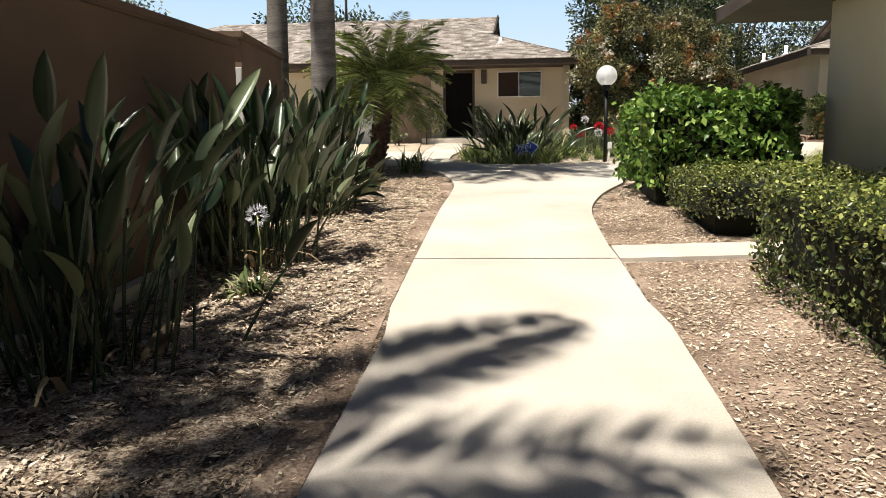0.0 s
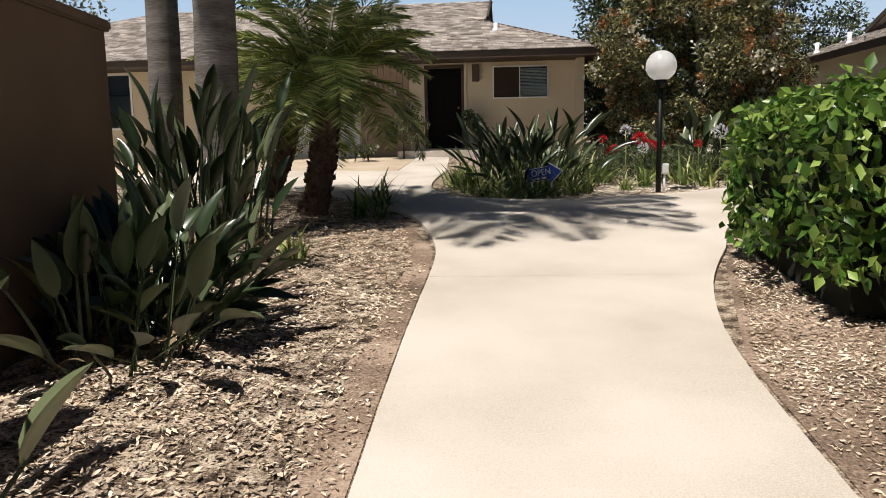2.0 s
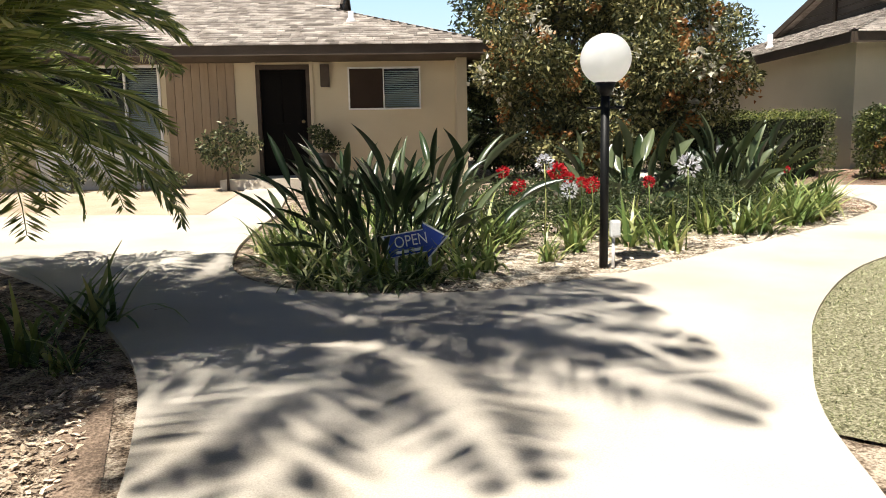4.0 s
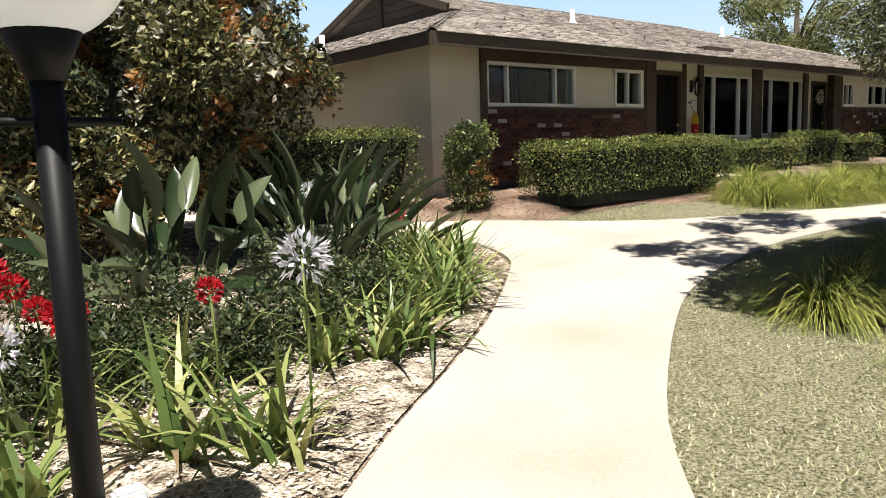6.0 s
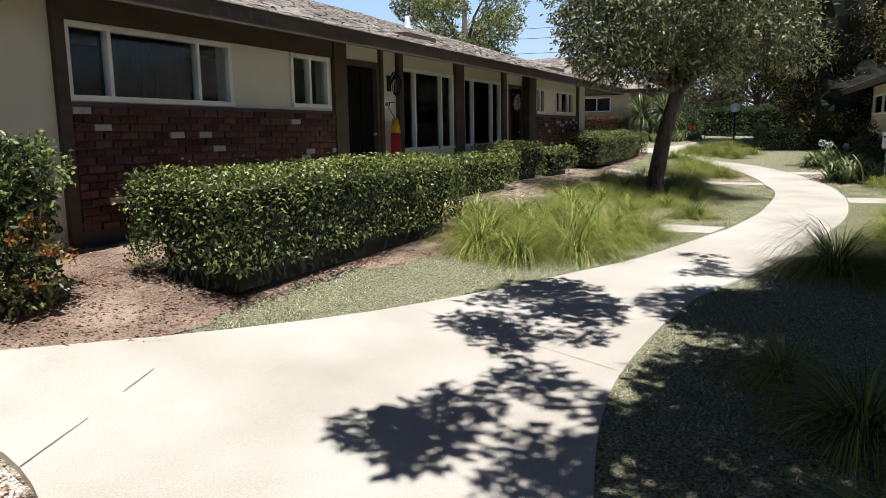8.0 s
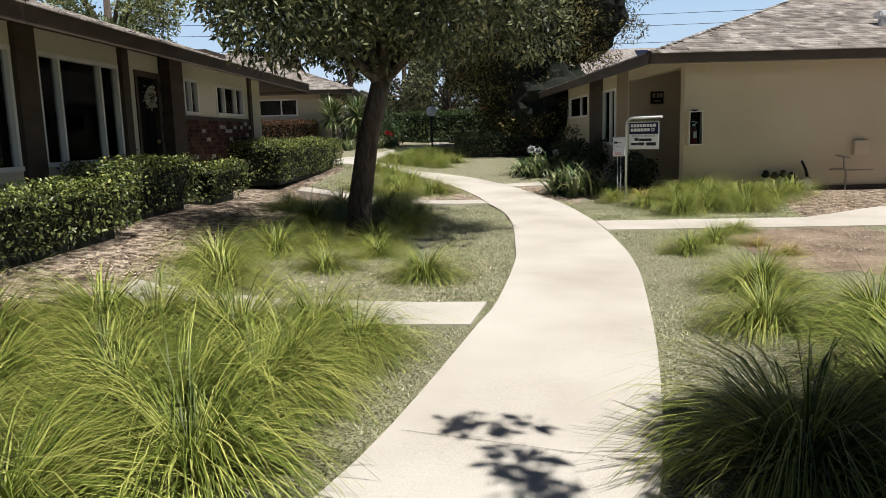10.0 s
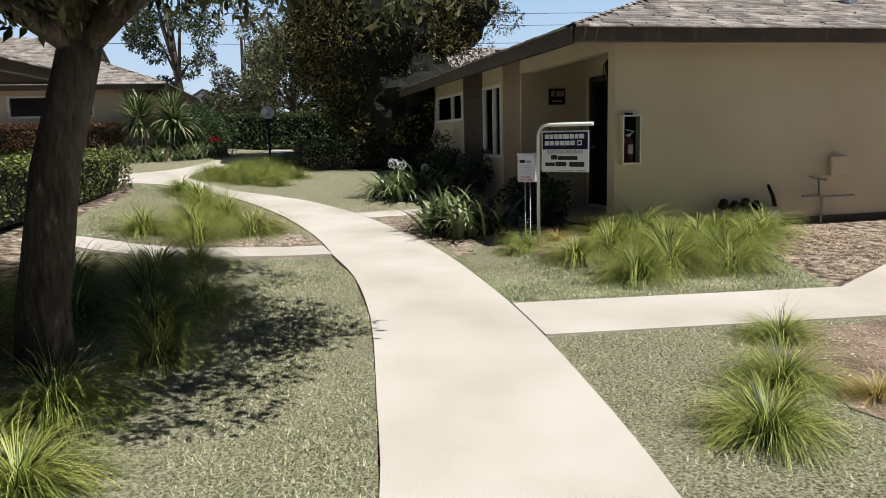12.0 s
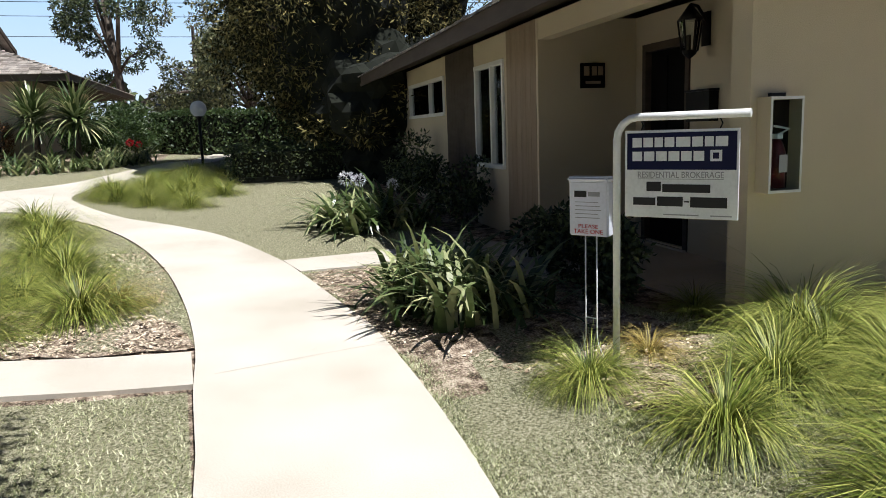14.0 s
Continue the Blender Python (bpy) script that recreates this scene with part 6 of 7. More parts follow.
# hedges
hedge("hedge", 1.98, 3.85, 7.25, 9.5, 1.93, .115, M_HEDGE2, 330, "tall bright broad-leaved hedge beside the path", wobble=.12, round_=.25, gap=.3)
hedge("hedge", 2.25, 4.0, 5.4, 7.1, 1.1, .045, M_HEDGE, 800, "low clipped small-leaved hedge beside the path", wobble=.08, gap=.22)
hedge("hedge", 2.42, 4.05, -6, 4.25, 1.12, .05, M_HEDGE, 800, "low clipped small-leaved hedge beside the path", wobble=.08, gap=.24)
hedge("hedge", 5.0, 7.92, 19.42, 20.7, 2.45, .05, M_HEDGE, 760, "square clipped privet hedge at a house corner", gap=.3)
hedge("hedge", 8.93, 12.75, 17.58, 18.75, 2.2, .042, M_HEDGE, 1150, "long square clipped hedge under brick and windows", gap=.2)
hedge("hedge", 14.75, 17.5, 18.7, 19.6, 2.1, .05, M_HEDGE, 740, "low square clipped hedge under a window", gap=.14)
hedge("hedge", 17.7, 20.3, 19.1, 19.8, 2.25, .055, M_HEDGE, 450, "square clipped hedge under a window")
hedge("hedge", 20.5, 22.0, 18.95, 19.65, 2.1, .06, M_HEDGE, 400, "square clipped hedge under a window")
hedge("hedge", 23.6, 29.4, 18.75, 20.3, 2.42, .06, M_HEDGE, 420, "thick clipped hedge at a house corner")
hedge("hedge", 34.6, 36.4, 12.6, 16.0, 2.42, .08, M_TREE2, 220, "dark clipped hedge under a conifer")
hedge("hedge", 38.2, 39.25, 21.5, 27.5, 3.14, .07, M_COPPER, 330, "copper-leaved clipped hedge under distant windows", gap=.1)
hedge("ivy_hedge", 42.3, 43.4, 9, 19.0, 3.42, .12, M_IVY, 190, "long ivy-covered fence at the end of the garden")
leafy("upright_shrub", "narrow upright shrub with yellow-green tips by a wall corner", "shrub", (8.1, 18.75, g(8.1, 18.75)), ([((8.1, 18.75, 1.25), .03), ((8.1, 18.75, 2.2), .012)], []),
      [(8.1, 18.75, 1.75 + .3 * math.sin(k), .30, .30, .28) for k in range(3)] + [(7.95 + .12 * k, 18.7, 2.2 + .08 * (k % 2), .22, .22, .2) for k in range(3)] + [(8.15, 18.75, 1.5, .3, .28, .2)], 5200, .055, M_HEDGE,
      extras=[("pale_growth", 16, .07, M_STRAP, [(8.25, 18.65, 2.25, .25, .2, .18)]), ("red_growth", 7, .06, M_ORANGE, [(8.15, 18.5, 1.75, .2, .1, .2)])])

# crape myrtle behind the lamp
CM = blobs_in(66, (3.8, 18.95, 3.3), (2.05, 1.2, 1.55), .36) + blobs_in(9, (5.4, 18.7, 2.95), (.55, .5, .5), .26) + blobs_in(16, (3.5, 18.8, 1.9), (1.3, .9, .5), .32) + blobs_in(12, (3.2, 19.2, 4.3), (1.1, .8, .7), .3)
leafy("crape_myrtle", "large dark flowering shrub with orange and cream tips", "shrub", (3.7, 19.1, g(3.7, 19.1)), ([((3.7, 19.1, g(3.7, 19.1) - .05), .09), ((3.75, 19.05, 1.9), .07)], limbs_to((3.75, 19.05, 1.8), CM, 12, .045)), CM, 52000, .085, M_SHRUB,
      extras=[("orange_growth", 170, .13, M_ORANGE, None), ("blossom", 30, .17, M_CREAM, None)])
# Added shrubs: dark filling that stands for the shaded passage between the houses.
for x, y, zc, rx, rz in ((2.5, 21.8, 2.7, .8, 1.3), (3.4, 22.6, 3.0, 1.1, 1.6), (5.3, 22.8, 2.6, 1.0, 1.2)):
    bl = blobs_in(22, (x, y, zc), (rx, .8, rz), .5)
    leafy("gap_filler_shrub", "added dark shrub filling the shaded gap between two houses", "shrub", (x, y, g(x, y)), ([((x, y, 1.1), .06), ((x, y, zc), .04)], limbs_to((x, y, zc - .4), bl, 5, .03)), bl, 9000, .09, M_TREE2, group="tall shrubs")
# shrubs by the first house
for x, y, r, h, n in ((-2.45, 20.45, .5, 1.15, 1500), (-4.0, 20.7, .3, .5, 500), (-3.2, 19.9, .3, .45, 500), (-5.2, 20.7, .35, .5, 500), (-6.6, 20.6, .4, .6, 600)):
    gz = g(x, y)
    leafy("house_shrub", "open leafy shrub against a house wall", "shrub", (x, y, gz), ([((x, y, gz - .03), .025), ((x, y, gz + h * .6), .012)], []), blobs_in(10, (x, y, gz + h * .62), (r * .8, r * .5, h * .32), r * .4), n, .075, M_TREE, group="shrubs by the house")

for x, y, r, h in ((24.2, 12.05, .4, .6), (25.0, 11.95, .5, .75), (25.9, 11.95, .45, .65), (28.7, 12.3, .6, .9), (30.2, 12.4, .6, 1.0), (31.6, 12.6, .7, 1.1)):
    gz = g(x, y)
    leafy("shaded_shrub", "dark leafy shrub in the shade by an entry", "shrub", (x, y, gz), ([((x, y, gz - .03), .025), ((x, y, gz + h * .6), .012)], []), blobs_in(9, (x, y, gz + h * .55), (r * .8, r * .6, h * .4), r * .42), 1600, .07, M_TREE2, group="shrubs by the house")

for x, y, rr, h in ((39.3, 19.5, .6, 1.0), (40.2, 19.3, .8, 1.3), (41.2, 19.0, .8, 1.4), (42.2, 19.6, .9, 1.5), (40.6, 20.2, .8, 1.5), (44.0, 20.3, .9, 1.6), (46.0, 20.4, 1.0, 1.7)):
    gz = g(x, y)
    leafy("bed_shrub", "rounded leafy shrub in a bed before a distant house", "shrub", (x, y, gz), ([((x, y, gz - .03), .03), ((x, y, gz + h * .6), .015)], []), blobs_in(9, (x, y, gz + h * .5), (rr * .8, rr * .6, h * .4), rr * .45), 1800, .11, M_IVY, group="shrubs by the house")

# trees
OL = blobs_in(60, (19.3, 16.2, 4.4), (2.4, 2.1, 1.4), .55) + blobs_in(10, (18.9, 17.4, 3.5), (1.2, .9, .5), .42) + blobs_in(8, (19.2, 14.8, 3.9), (1.2, .7, .5), .42) + blobs_in(8, (20.0, 16.0, 5.2), (1.1, .7, .7), .5)
OL += blobs_in(22, (18.3, 16.9, 4.1), (1.5, 1.2, .8), .5) + blobs_in(26, (19.0, 15.4, 4.1), (1.7, 1.1, .9), .45) + blobs_in(32, (21.0, 16.0, 4.9), (1.5, 1.3, .7), .5)
OL = [b for b in OL if b[2] - b[5] * 1.15 > 2.92 + .17 * max(0, b[0] - 18.2)]
OLT = [((19.2, 16.72, 1.0), .19), ((19.2, 16.68, 1.6), .15), ((19.24, 16.55, 2.4), .135), ((19.3, 16.35, 3.15), .12)]
leafy("olive_tree", "leaning tree with a dark trunk and small grey-green leaves", "tree", (19.2, 16.75, g(19.2, 16.75)), (OLT, limbs_to((19.3, 16.35, 3.1), OL, 16, .07)), OL, 54000, .09, M_TREE, wide=.38, hang=.35, group="trees")
# Unseen tree: crown blobs and gap are laid out to shape the lawn's shade.
LT0 = blobs_in(58, (9.3, 12.0, 5.6), (2.6, 1.5, .9), .55)
LT0 += [(x, y, rng.uniform(5.1, 6.0), .62, .5, .4) for x in np.arange(5.9, 11.7, .62) for y in (11.5 + rng.uniform(-.15, .15), 12.2 + rng.uniform(-.15, .15), 12.85 - max(0, x - 8.6) * .12 + rng.uniform(-.1, .05))]
LT0 = [b for b in LT0 if rng.random() > .14 and math.hypot(b[0] - 8.86, b[1] - 12.95) > .62]
LT = LT0 + blobs_in(16, (7.1, 14.0, 5.5), (.9, .75, .5), .2) + blobs_in(24, (9.05, 14.5, 5.5), (1.2, .55, .5), .19) + blobs_in(8, (11.3, 13.6, 5.6), (.9, .3, .4), .11)
LT += [(x, 13.28 - max(0, 6.6 - x) * .5 + rng.uniform(-.06, .06), rng.uniform(5.2, 5.8), .36, .3, .3) for x in np.arange(6.0, 10.3, .4) if not 8.5 < x < 9.2]
leafy("shade_tree", "spreading tree over the lawn", "tree", (9.9, 10.6, g(9.9, 10.6)), ([((9.9, 10.6, .9), .2), ((9.85, 10.8, 2.6), .16), ((9.8, 11.1, 4.3), .13)], limbs_to((9.8, 11.1, 4.2), LT0, 14, .06)), LT, 92000, .1, M_TREE, wide=.5, group="trees")
CF = [(37 + rng.normal(0, .9), 13.5 + rng.normal(0, .8), 2.6 + 7.5 * t, 1.0 + 2.0 * (1 - abs(t - .35)) * rng.uniform(.3, .6), 1.0 + 2.0 * (1 - abs(t - .35)) * rng.uniform(.3, .6), .8) for t in np.linspace(0, 1, 40)] + blobs_in(130, (37, 14.0, 6.2), (3.6, 2.4, 3.7), .5) + blobs_in(50, (36.0, 12.8, 2.9), (2.6, 1.7, 1.4), .5) + blobs_in(50, (38.0, 11.0, 7.0), (2.2, 1.7, 2.4), .5)
leafy("conifer", "massive dark conifer with drooping sprays over the garden", "tree", (37, 13.6, g(37, 13.6)), ([((37, 13.6, 1.0), .35), ((37, 13.5, 5), .25), ((37, 13.5, 9), .08)], limbs_to((37, 13.5, 4), CF, 12, .08)), CF, 125000, .125, M_CONIFER, wide=.28, hang=.3, cores=(((37, 13.7, 6.6), (2.9, 2.0, 3.4)), ((38.0, 11.2, 7.0), (1.8, 1.4, 2.0)), ((36.0, 12.7, 3.4), (2.3, 1.5, 1.3)), ((36.5, 14.3, 8.2), (2.4, 2.2, 2.0)), ((35.6, 12.6, 1.9), (1.5, 1.2, .9))), group="trees")
for nm, base, c, rad, size, nb, n, leaf, mat in (
        ("magnolia", (5.2, 28.5), (5.2, 28.5, 5.6), (3.2, 2.4, 3.0), .8, 60, 30000, .15, M_TREE2),
        ("background_tree", (10.5, 36), (10.5, 36, 6.0), (3.2, 2.6, 3.0), 1.0, 36, 14000, .18, M_TREE2),
        ("background_tree", (37.5, 28.8), (37.5, 28.8, 7.6), (3.3, 3.0, 3.0), .7, 50, 22000, .15, M_TREE3),
        ("background_tree", (59, 23.5), (59, 24, 8.5), (2.6, 2.4, 5.2), .7, 22, 7000, .2, M_TREE2),
        ("background_tree", (64, 20.5), (64, 20.5, 7.5), (3.2, 2.6, 4.6), .8, 26, 8000, .22, M_TREE),
        ("background_tree", (56, 17.0), (56, 17.0, 5.6), (3.6, 3.0, 3.4), .9, 44, 20000, .2, M_TREE),
        ("background_tree", (-9, 33), (-9, 33, 5.0), (4.2, 3.0, 2.6), 1.2, 30, 9000, .2, M_TREE2),
        ("background_tree", (-20, 30), (-20, 30, 5.0), (4.2, 3.0, 3.6), 1.3, 30, 9000, .22, M_TREE)):
    bl = blobs_in(nb, c, rad, size)
    gz = g(*base)
    leafy(nm, "tall leafy tree behind the houses", "tree", (*base, gz), ([((*base, gz - .1), .28), ((base[0], base[1], c[2] - rad[2] * .6), .2), ((c[0], c[1], c[2] + rad[2] * .3), .08)], limbs_to((base[0], base[1], c[2] - rad[2] * .5), bl, 10, .1)), bl, n, leaf, mat, group="trees")


def far_woods():
    pos, way = [], []
    for k in range(200):
        a = rng.uniform(0, 6.28)
        r = rng.uniform(95, 150)
        x, y = 12 + r * math.cos(a), 12 + r * math.sin(a)
        h = rng.uniform(3.5, 8)
        p, d = cloud(115, [(x, y, g(x, y) + h * .45, h * .8, h * .8, h * .55)], .8)
        pos.append(p)
        way.append(unit(d + rng.normal(0, .5, d.shape)))
    ob = leaves("far_woods", np.concatenate(pos), np.concatenate(way), 1.4, 1.0, M_TREE2)
    tagged(ob, "line of distant tree tops", "woods", kind="stuff")


far_woods()

# fountain grass
def tuft_mesh(n, length, spread, material):
    """A combed mop of long arching blades round a bare dark heart."""
    u = rng.random(n) ** .8
    a = rng.uniform(0, 6.28, n)
    rad = spread * (.15 + .85 * u) * np.sqrt(rng.random(n))
    spin = a + rng.normal(0, .6, n)
    base = np.stack([rad * np.cos(spin), rad * np.sin(spin), np.full(n, -.02)], 1)
    wave = np.array([noise.noise(Vector((2.2 * math.cos(q), 2.2 * math.sin(q), 9 * length))) for q in a])
    az = a + .5 * wave + rng.normal(0, .12, n)
    lean = .04 + .8 * u + .25 * wave + rng.normal(0, .08, n)
    droop = 1.85 + .5 * rng.random(n)
    stray = rng.random(n) < .03
    droop[stray] *= .6
    co, loops = blade_arrays(base, az, length * rng.uniform(.75, 1.1, n) * (1 - .22 * u), np.clip(lean, .02, 1.1), droop, .0066 * rng.uniform(.6, 1.3, n), 4, .85, 0, 1.0)
    ob = fast_mesh("fountain_grass", co, loops, 4, material)
    me = ob.data
    bpy.data.objects.remove(ob)
    return me


M_STRAWTUFT = leaf_mat("dry_fountain_grass_blade", (.08, .055, .015), (.38, .29, .07), (.85, .68, .27), rough=0.55, through_light=0.18)
TUFT = [tuft_mesh(n, length, sp, M_TUFT) for n, length, sp in ((800, .84, .16), (860, .9, .18), (740, .78, .14), (860, .94, .18))]
DRYTUFT = tuft_mesh(460, .62, .1, M_STRAWTUFT)
SPOTS = [
    (12.06, 16.75, 1.20), (12.45, 16.25, 1.14), (13.2, 16.9, 1.26), (13.3, 16.25, 1.20), (14.1, 15.9, 1.08), (14.1, 16.6, 1.26), (14.3, 17.2, 1.32), (13.75, 17.95, 1.20), (12.6, 17.3, 1.14), (12.95, 16.5, 1.20), (13.7, 16.2, 1.08), (13.65, 17.2, 1.20), (12.1, 17.2, 1.02), (14.4, 16.2, 1.08), (14.45, 16.95, 1.14), (14.4, 17.6, 1.20), (13.1, 17.5, 1.14),
    (16.42, 15.65, 0.85), (17.65, 16.26, 0.90), (16.8, 16.65, 0.90), (18.5, 16.4, 0.95), (15.85, 17.3, 0.95), (16.5, 17.6, 1.10), (17.5, 17.3, 1.10), (18.2, 17, 1.00), (19.4, 16.1, 0.80), (20.2, 16.3, 1.00), (20.6, 17, 1.10), (19.7, 17.4, 1.10), (21.3, 16.6, 1.10), (21.8, 17.4, 1.10), (22.5, 16.8, 1.00), (20.9, 18, 1.00), (20.9, 16.1, 0.95), (23, 16.5, 0.85),
    (25.77, 17.08, 1.15), (25.3, 16.15, 1.03), (25.6, 15.94, 0.98), (25.1, 17.56, 1.21), (25.95, 16.8, 1.03), (26.8, 16.7, 1.15), (27.6, 17.2, 1.26), (28.9, 17.5, 1.26), (29.5, 17.9, 1.26), (24.7, 16.75, 1.03),
    (32.6, 17.6, 1.10), (33.3, 17.9, 1.10), (33.9, 17.4, 1.20), (32.2, 17, 1.00), (33, 16.7, 1.10), (33.9, 16.6, 1.20), (34.8, 17.3, 1.20), (34.6, 16.4, 1.10), (35.6, 16.8, 1.20), (36.3, 16.3, 1.10), (31.9, 16.3, 0.90), (33.4, 15.9, 1.00),
    (22.66, 12.83, 0.62), (22.95, 12.35, 0.60), (21.98, 12.44, 0.89), (21.15, 12.1, 1.06), (23.06, 11.3, 1.06), (21.5, 11.6, 1.12), (23.8, 11.6, 0.70), (22.4, 11.9, 0.94), (22.2, 11.3, 1.12), (21.8, 10.9, 1.06), (22.7, 10.7, 1.06), (22.3, 10.25, 1.06), (22.95, 9.7, 1.00), (23.05, 10.3, 0.94), (21.3, 11.05, 0.94), (22.7, 11.4, 0.94),
    (17.6, 12.95, 0.75), (18.2, 12.5, 0.65), (17.9, 12.15, 0.55), (17.3, 12.05, 0.55), (19, 12, 0.60), (15.8, 12.9, 0.95), (14.6, 12.6, 1.12), (15, 11.9, 1.00), (14.6, 13.3, 0.84), (12.6, 13.9, 1.23), (12.9, 13.3, 1.29), (13.5, 12.9, 1.29), (12.2, 13.2, 1.23), (12.7, 12.4, 1.23), (11.7, 12.4, 1.12), (13.6, 12.2, 1.23),
    (6.7, 13.55, 0.95), (7.6, 13.75, 1.06), (8.1, 13.3, 1.12), (7.2, 12.9, 1.06), (8.9, 13.9, 0.90), (9.5, 14.25, 0.67), (9.2, 13.2, 1.01), (6, 12.4, 0.90), (5, 11.8, 0.95), (5.8, 11.4, 0.90),
]
STRAW_SPOTS = ((25.6, 15.94), (22.95, 12.35), (17.9, 12.15), (17.3, 12.05))
for x, y, s in SPOTS:
    if (x, y) in STRAW_SPOTS:
        plant("fountain_grass", DRYTUFT, x, y, s, "arching clump of straw-yellow dry fountain grass", "grass clump", "fountain grass")
        continue
    plant("fountain_grass", TUFT[rng.integers(4)], x, y, s * rng.uniform(.8, .98), "arching clump of fine green-gold fountain grass", "grass clump", "fountain grass")

# spiky plants by the far house
SPIKE = strap_mesh("spiky_head", 280, 1.15, .085, (.05, 1.9), (.3, 1.3), M_AGAP, .05, 5, .1)
for x, y, z in ((38.35, 20.75, 1.85), (38.1, 19.75, 1.95)):
    e = empty("spiky_plant", "trunked plant with a head of long arching spikes", "plant", (x, y, g(x, y)), "spiky plants")
    bm = bmesh.new()
    tube(bm, [(0, 0, -.05), (.05, 0, z * .3), (0, 0, z * .56)], [.09, .07, .06], 8)
    part("trunk", bm, M_BARK, e)
    ob = new("head", SPIKE)
    ob.parent = e
    ob.matrix_local = Matrix.LocRotScale((0, 0, z * .55), Euler((0, 0, rng.uniform(0, 6))), (1, 1, 1))


# ---- ground litter and turf ----
def scatter(poly, n, avoid=()):
    p = np.array(poly, float)
    lo, hi = p.min(0), p.max(0)
    out = np.zeros((0, 2))
    while len(out) < n:
        c = rng.uniform(lo, hi, (n * 2, 2))
        c = c[inside(p, c)]
        for a in avoid:
            c = c[~inside(np.array(a), c + rng.normal(0, .09, c.shape))]
        out = np.concatenate([out, c])
    return out[:n]


def chips(name, poly, n, material, size, label, lift=.008):
    xy = scatter(poly, n)
    keep = np.array([noise.noise(Vector((x * .9, y * .9, 3.0))) for x, y in xy]) + rng.uniform(-.5, .5, n) > -.25
    xy = xy[keep]
    n = len(xy)
    pos = np.concatenate([xy, (G(xy[:, 0], xy[:, 1]) + lift + rng.uniform(0, .012, n))[:, None]], 1)
    a = rng.uniform(0, 6.28, n)
    way = unit(np.stack([np.cos(a), np.sin(a), rng.normal(0, .22, n)], 1))
    L = size * rng.uniform(.4, 1.5, n)
    co, loops = leaf_arrays(pos, way, L, L * rng.uniform(.2, .5, n), .08, rng.normal(0, .35, n))
    ob = fast_mesh(name, co, loops, 3, material)
    return tagged(ob, label, "mulch", kind="stuff")


BED_L = [(-2.05, -4), (-.2, -4), (-.3, .7), (-.42, 3), (-.5, 5), (-.58, 7), (-.62, 8.9), (-.72, 9.7), (-1.0, 11), (-1.2, 11.6), (-2.4, 13.2), (-3.2, 12.5), (-2.6, 8.5), (-2.1, 5)]
chips("wood_chips", BED_L, 62000, M_CHIP, .038, "loose pale wood chips over a planting bed")
chips("wood_chips", [(-.09, -2), (-.14, .7), (-.25, 3), (-.34, 5), (-.42, 7), (-.47, 8.9), (-.75, 9.0), (-.66, 7), (-.6, 5), (-.5, 3), (-.4, .7), (-.35, -2)], 3600, M_CHIP, .032, "scattered wood chips on a bare soil edge", .012)
chips("wood_chips", [(1.55, 4.4), (1.64, 1.0), (1.72, -4), (2.6, -4), (2.6, 4.5)], 22000, M_CHIP, .031, "loose pale wood chips beside a concrete path")
chips("wood_chips", [(1.5, 5.1), (1.48, 6.8), (1.95, 8.95), (2.3, 9.6), (2.5, 7), (2.5, 5.25)], 11000, M_CHIP, .031, "loose pale wood chips beside a concrete path")
ISL = [(p[0], p[1] + .05) for p in ISLAND_S[3:18]] + [(5.5, 17.8), (1, 17), (-.9, 16)]
ob = patch("mulch_bed", ISL, .012, M_PALEMULCH, .5)
tagged(ob, "pale straw-coloured mulch in the island bed", "mulch", kind="structure")
chips("wood_chips", ISL, 44000, M_PALECHIP, .034, "loose pale wood chips in the island bed", .016)
chips("bark_chips", [(6.2, 16.1), (6.6, 16.5), (6.87, 16.95), (6.98, 17.4), (6.85, 17.85), (6.2, 17.6), (6.1, 16.8)], 2600, M_REDCHIP, .04, "red bark chips at the tip of the bed")
chips("bark_chips", RED_B, 17000, M_REDCHIP, .035, "red bark chips under a clipped hedge", .027)
chips("wood_chips", [(15.45, 15.2), (17.2, 15.0), (17.4, 17.2), (15.5, 17.6)], 5000, M_CHIP, .031, "wood chips between grass clumps", .02)
chips("wood_chips", [(24.2, 15.2), (28, 16.0), (28, 17.6), (24.3, 18)], 4500, M_CHIP, .05, "wood chips between grass clumps", .02)
chips("wood_chips", MULCH_C, 11000, M_CHIP, .034, "wood chips round strap-leaved plants", .03)
chips("wood_chips", [(20.6, 10.3), (21.8, 8.6), (23.2, 8.6), (23.2, 10.2)], 8000, M_CHIP, .031, "wood chips along a house wall", .02)


def turf(poly, n, label, thin=.0, avoid=()):
    xy = scatter(poly, n, avoid)
    v = np.array([noise.noise(Vector((x * .7, y * .7, 9.0))) + .5 * noise.noise(Vector((x * 2.5, y * 2.5, 1.0))) for x, y in xy])
    xy = xy[v * .7 + rng.uniform(-.5, .5, n) > -.24 + thin]
    n = len(xy)
    pos = np.concatenate([xy, (G(xy[:, 0], xy[:, 1]) + .014)[:, None]], 1)
    a = rng.uniform(0, 6.28, n)
    out = np.stack([np.cos(a), np.sin(a), np.zeros(n)], 1)
    across = np.stack([-np.sin(a), np.cos(a), np.zeros(n)], 1) * rng.uniform(.0022, .006, (n, 1))
    tip = pos + out * rng.uniform(.014, .045, (n, 1)) + [0, 0, 1] * rng.uniform(.003, .028, (n, 1))
    co = np.stack([pos - across, pos + across, tip], 1).reshape(-1, 3)
    ob = fast_mesh("turf", co, np.arange(3 * n).reshape(n, 3), 3, M_TURFBLADE)
    return tagged(ob, label, "grass", kind="stuff")


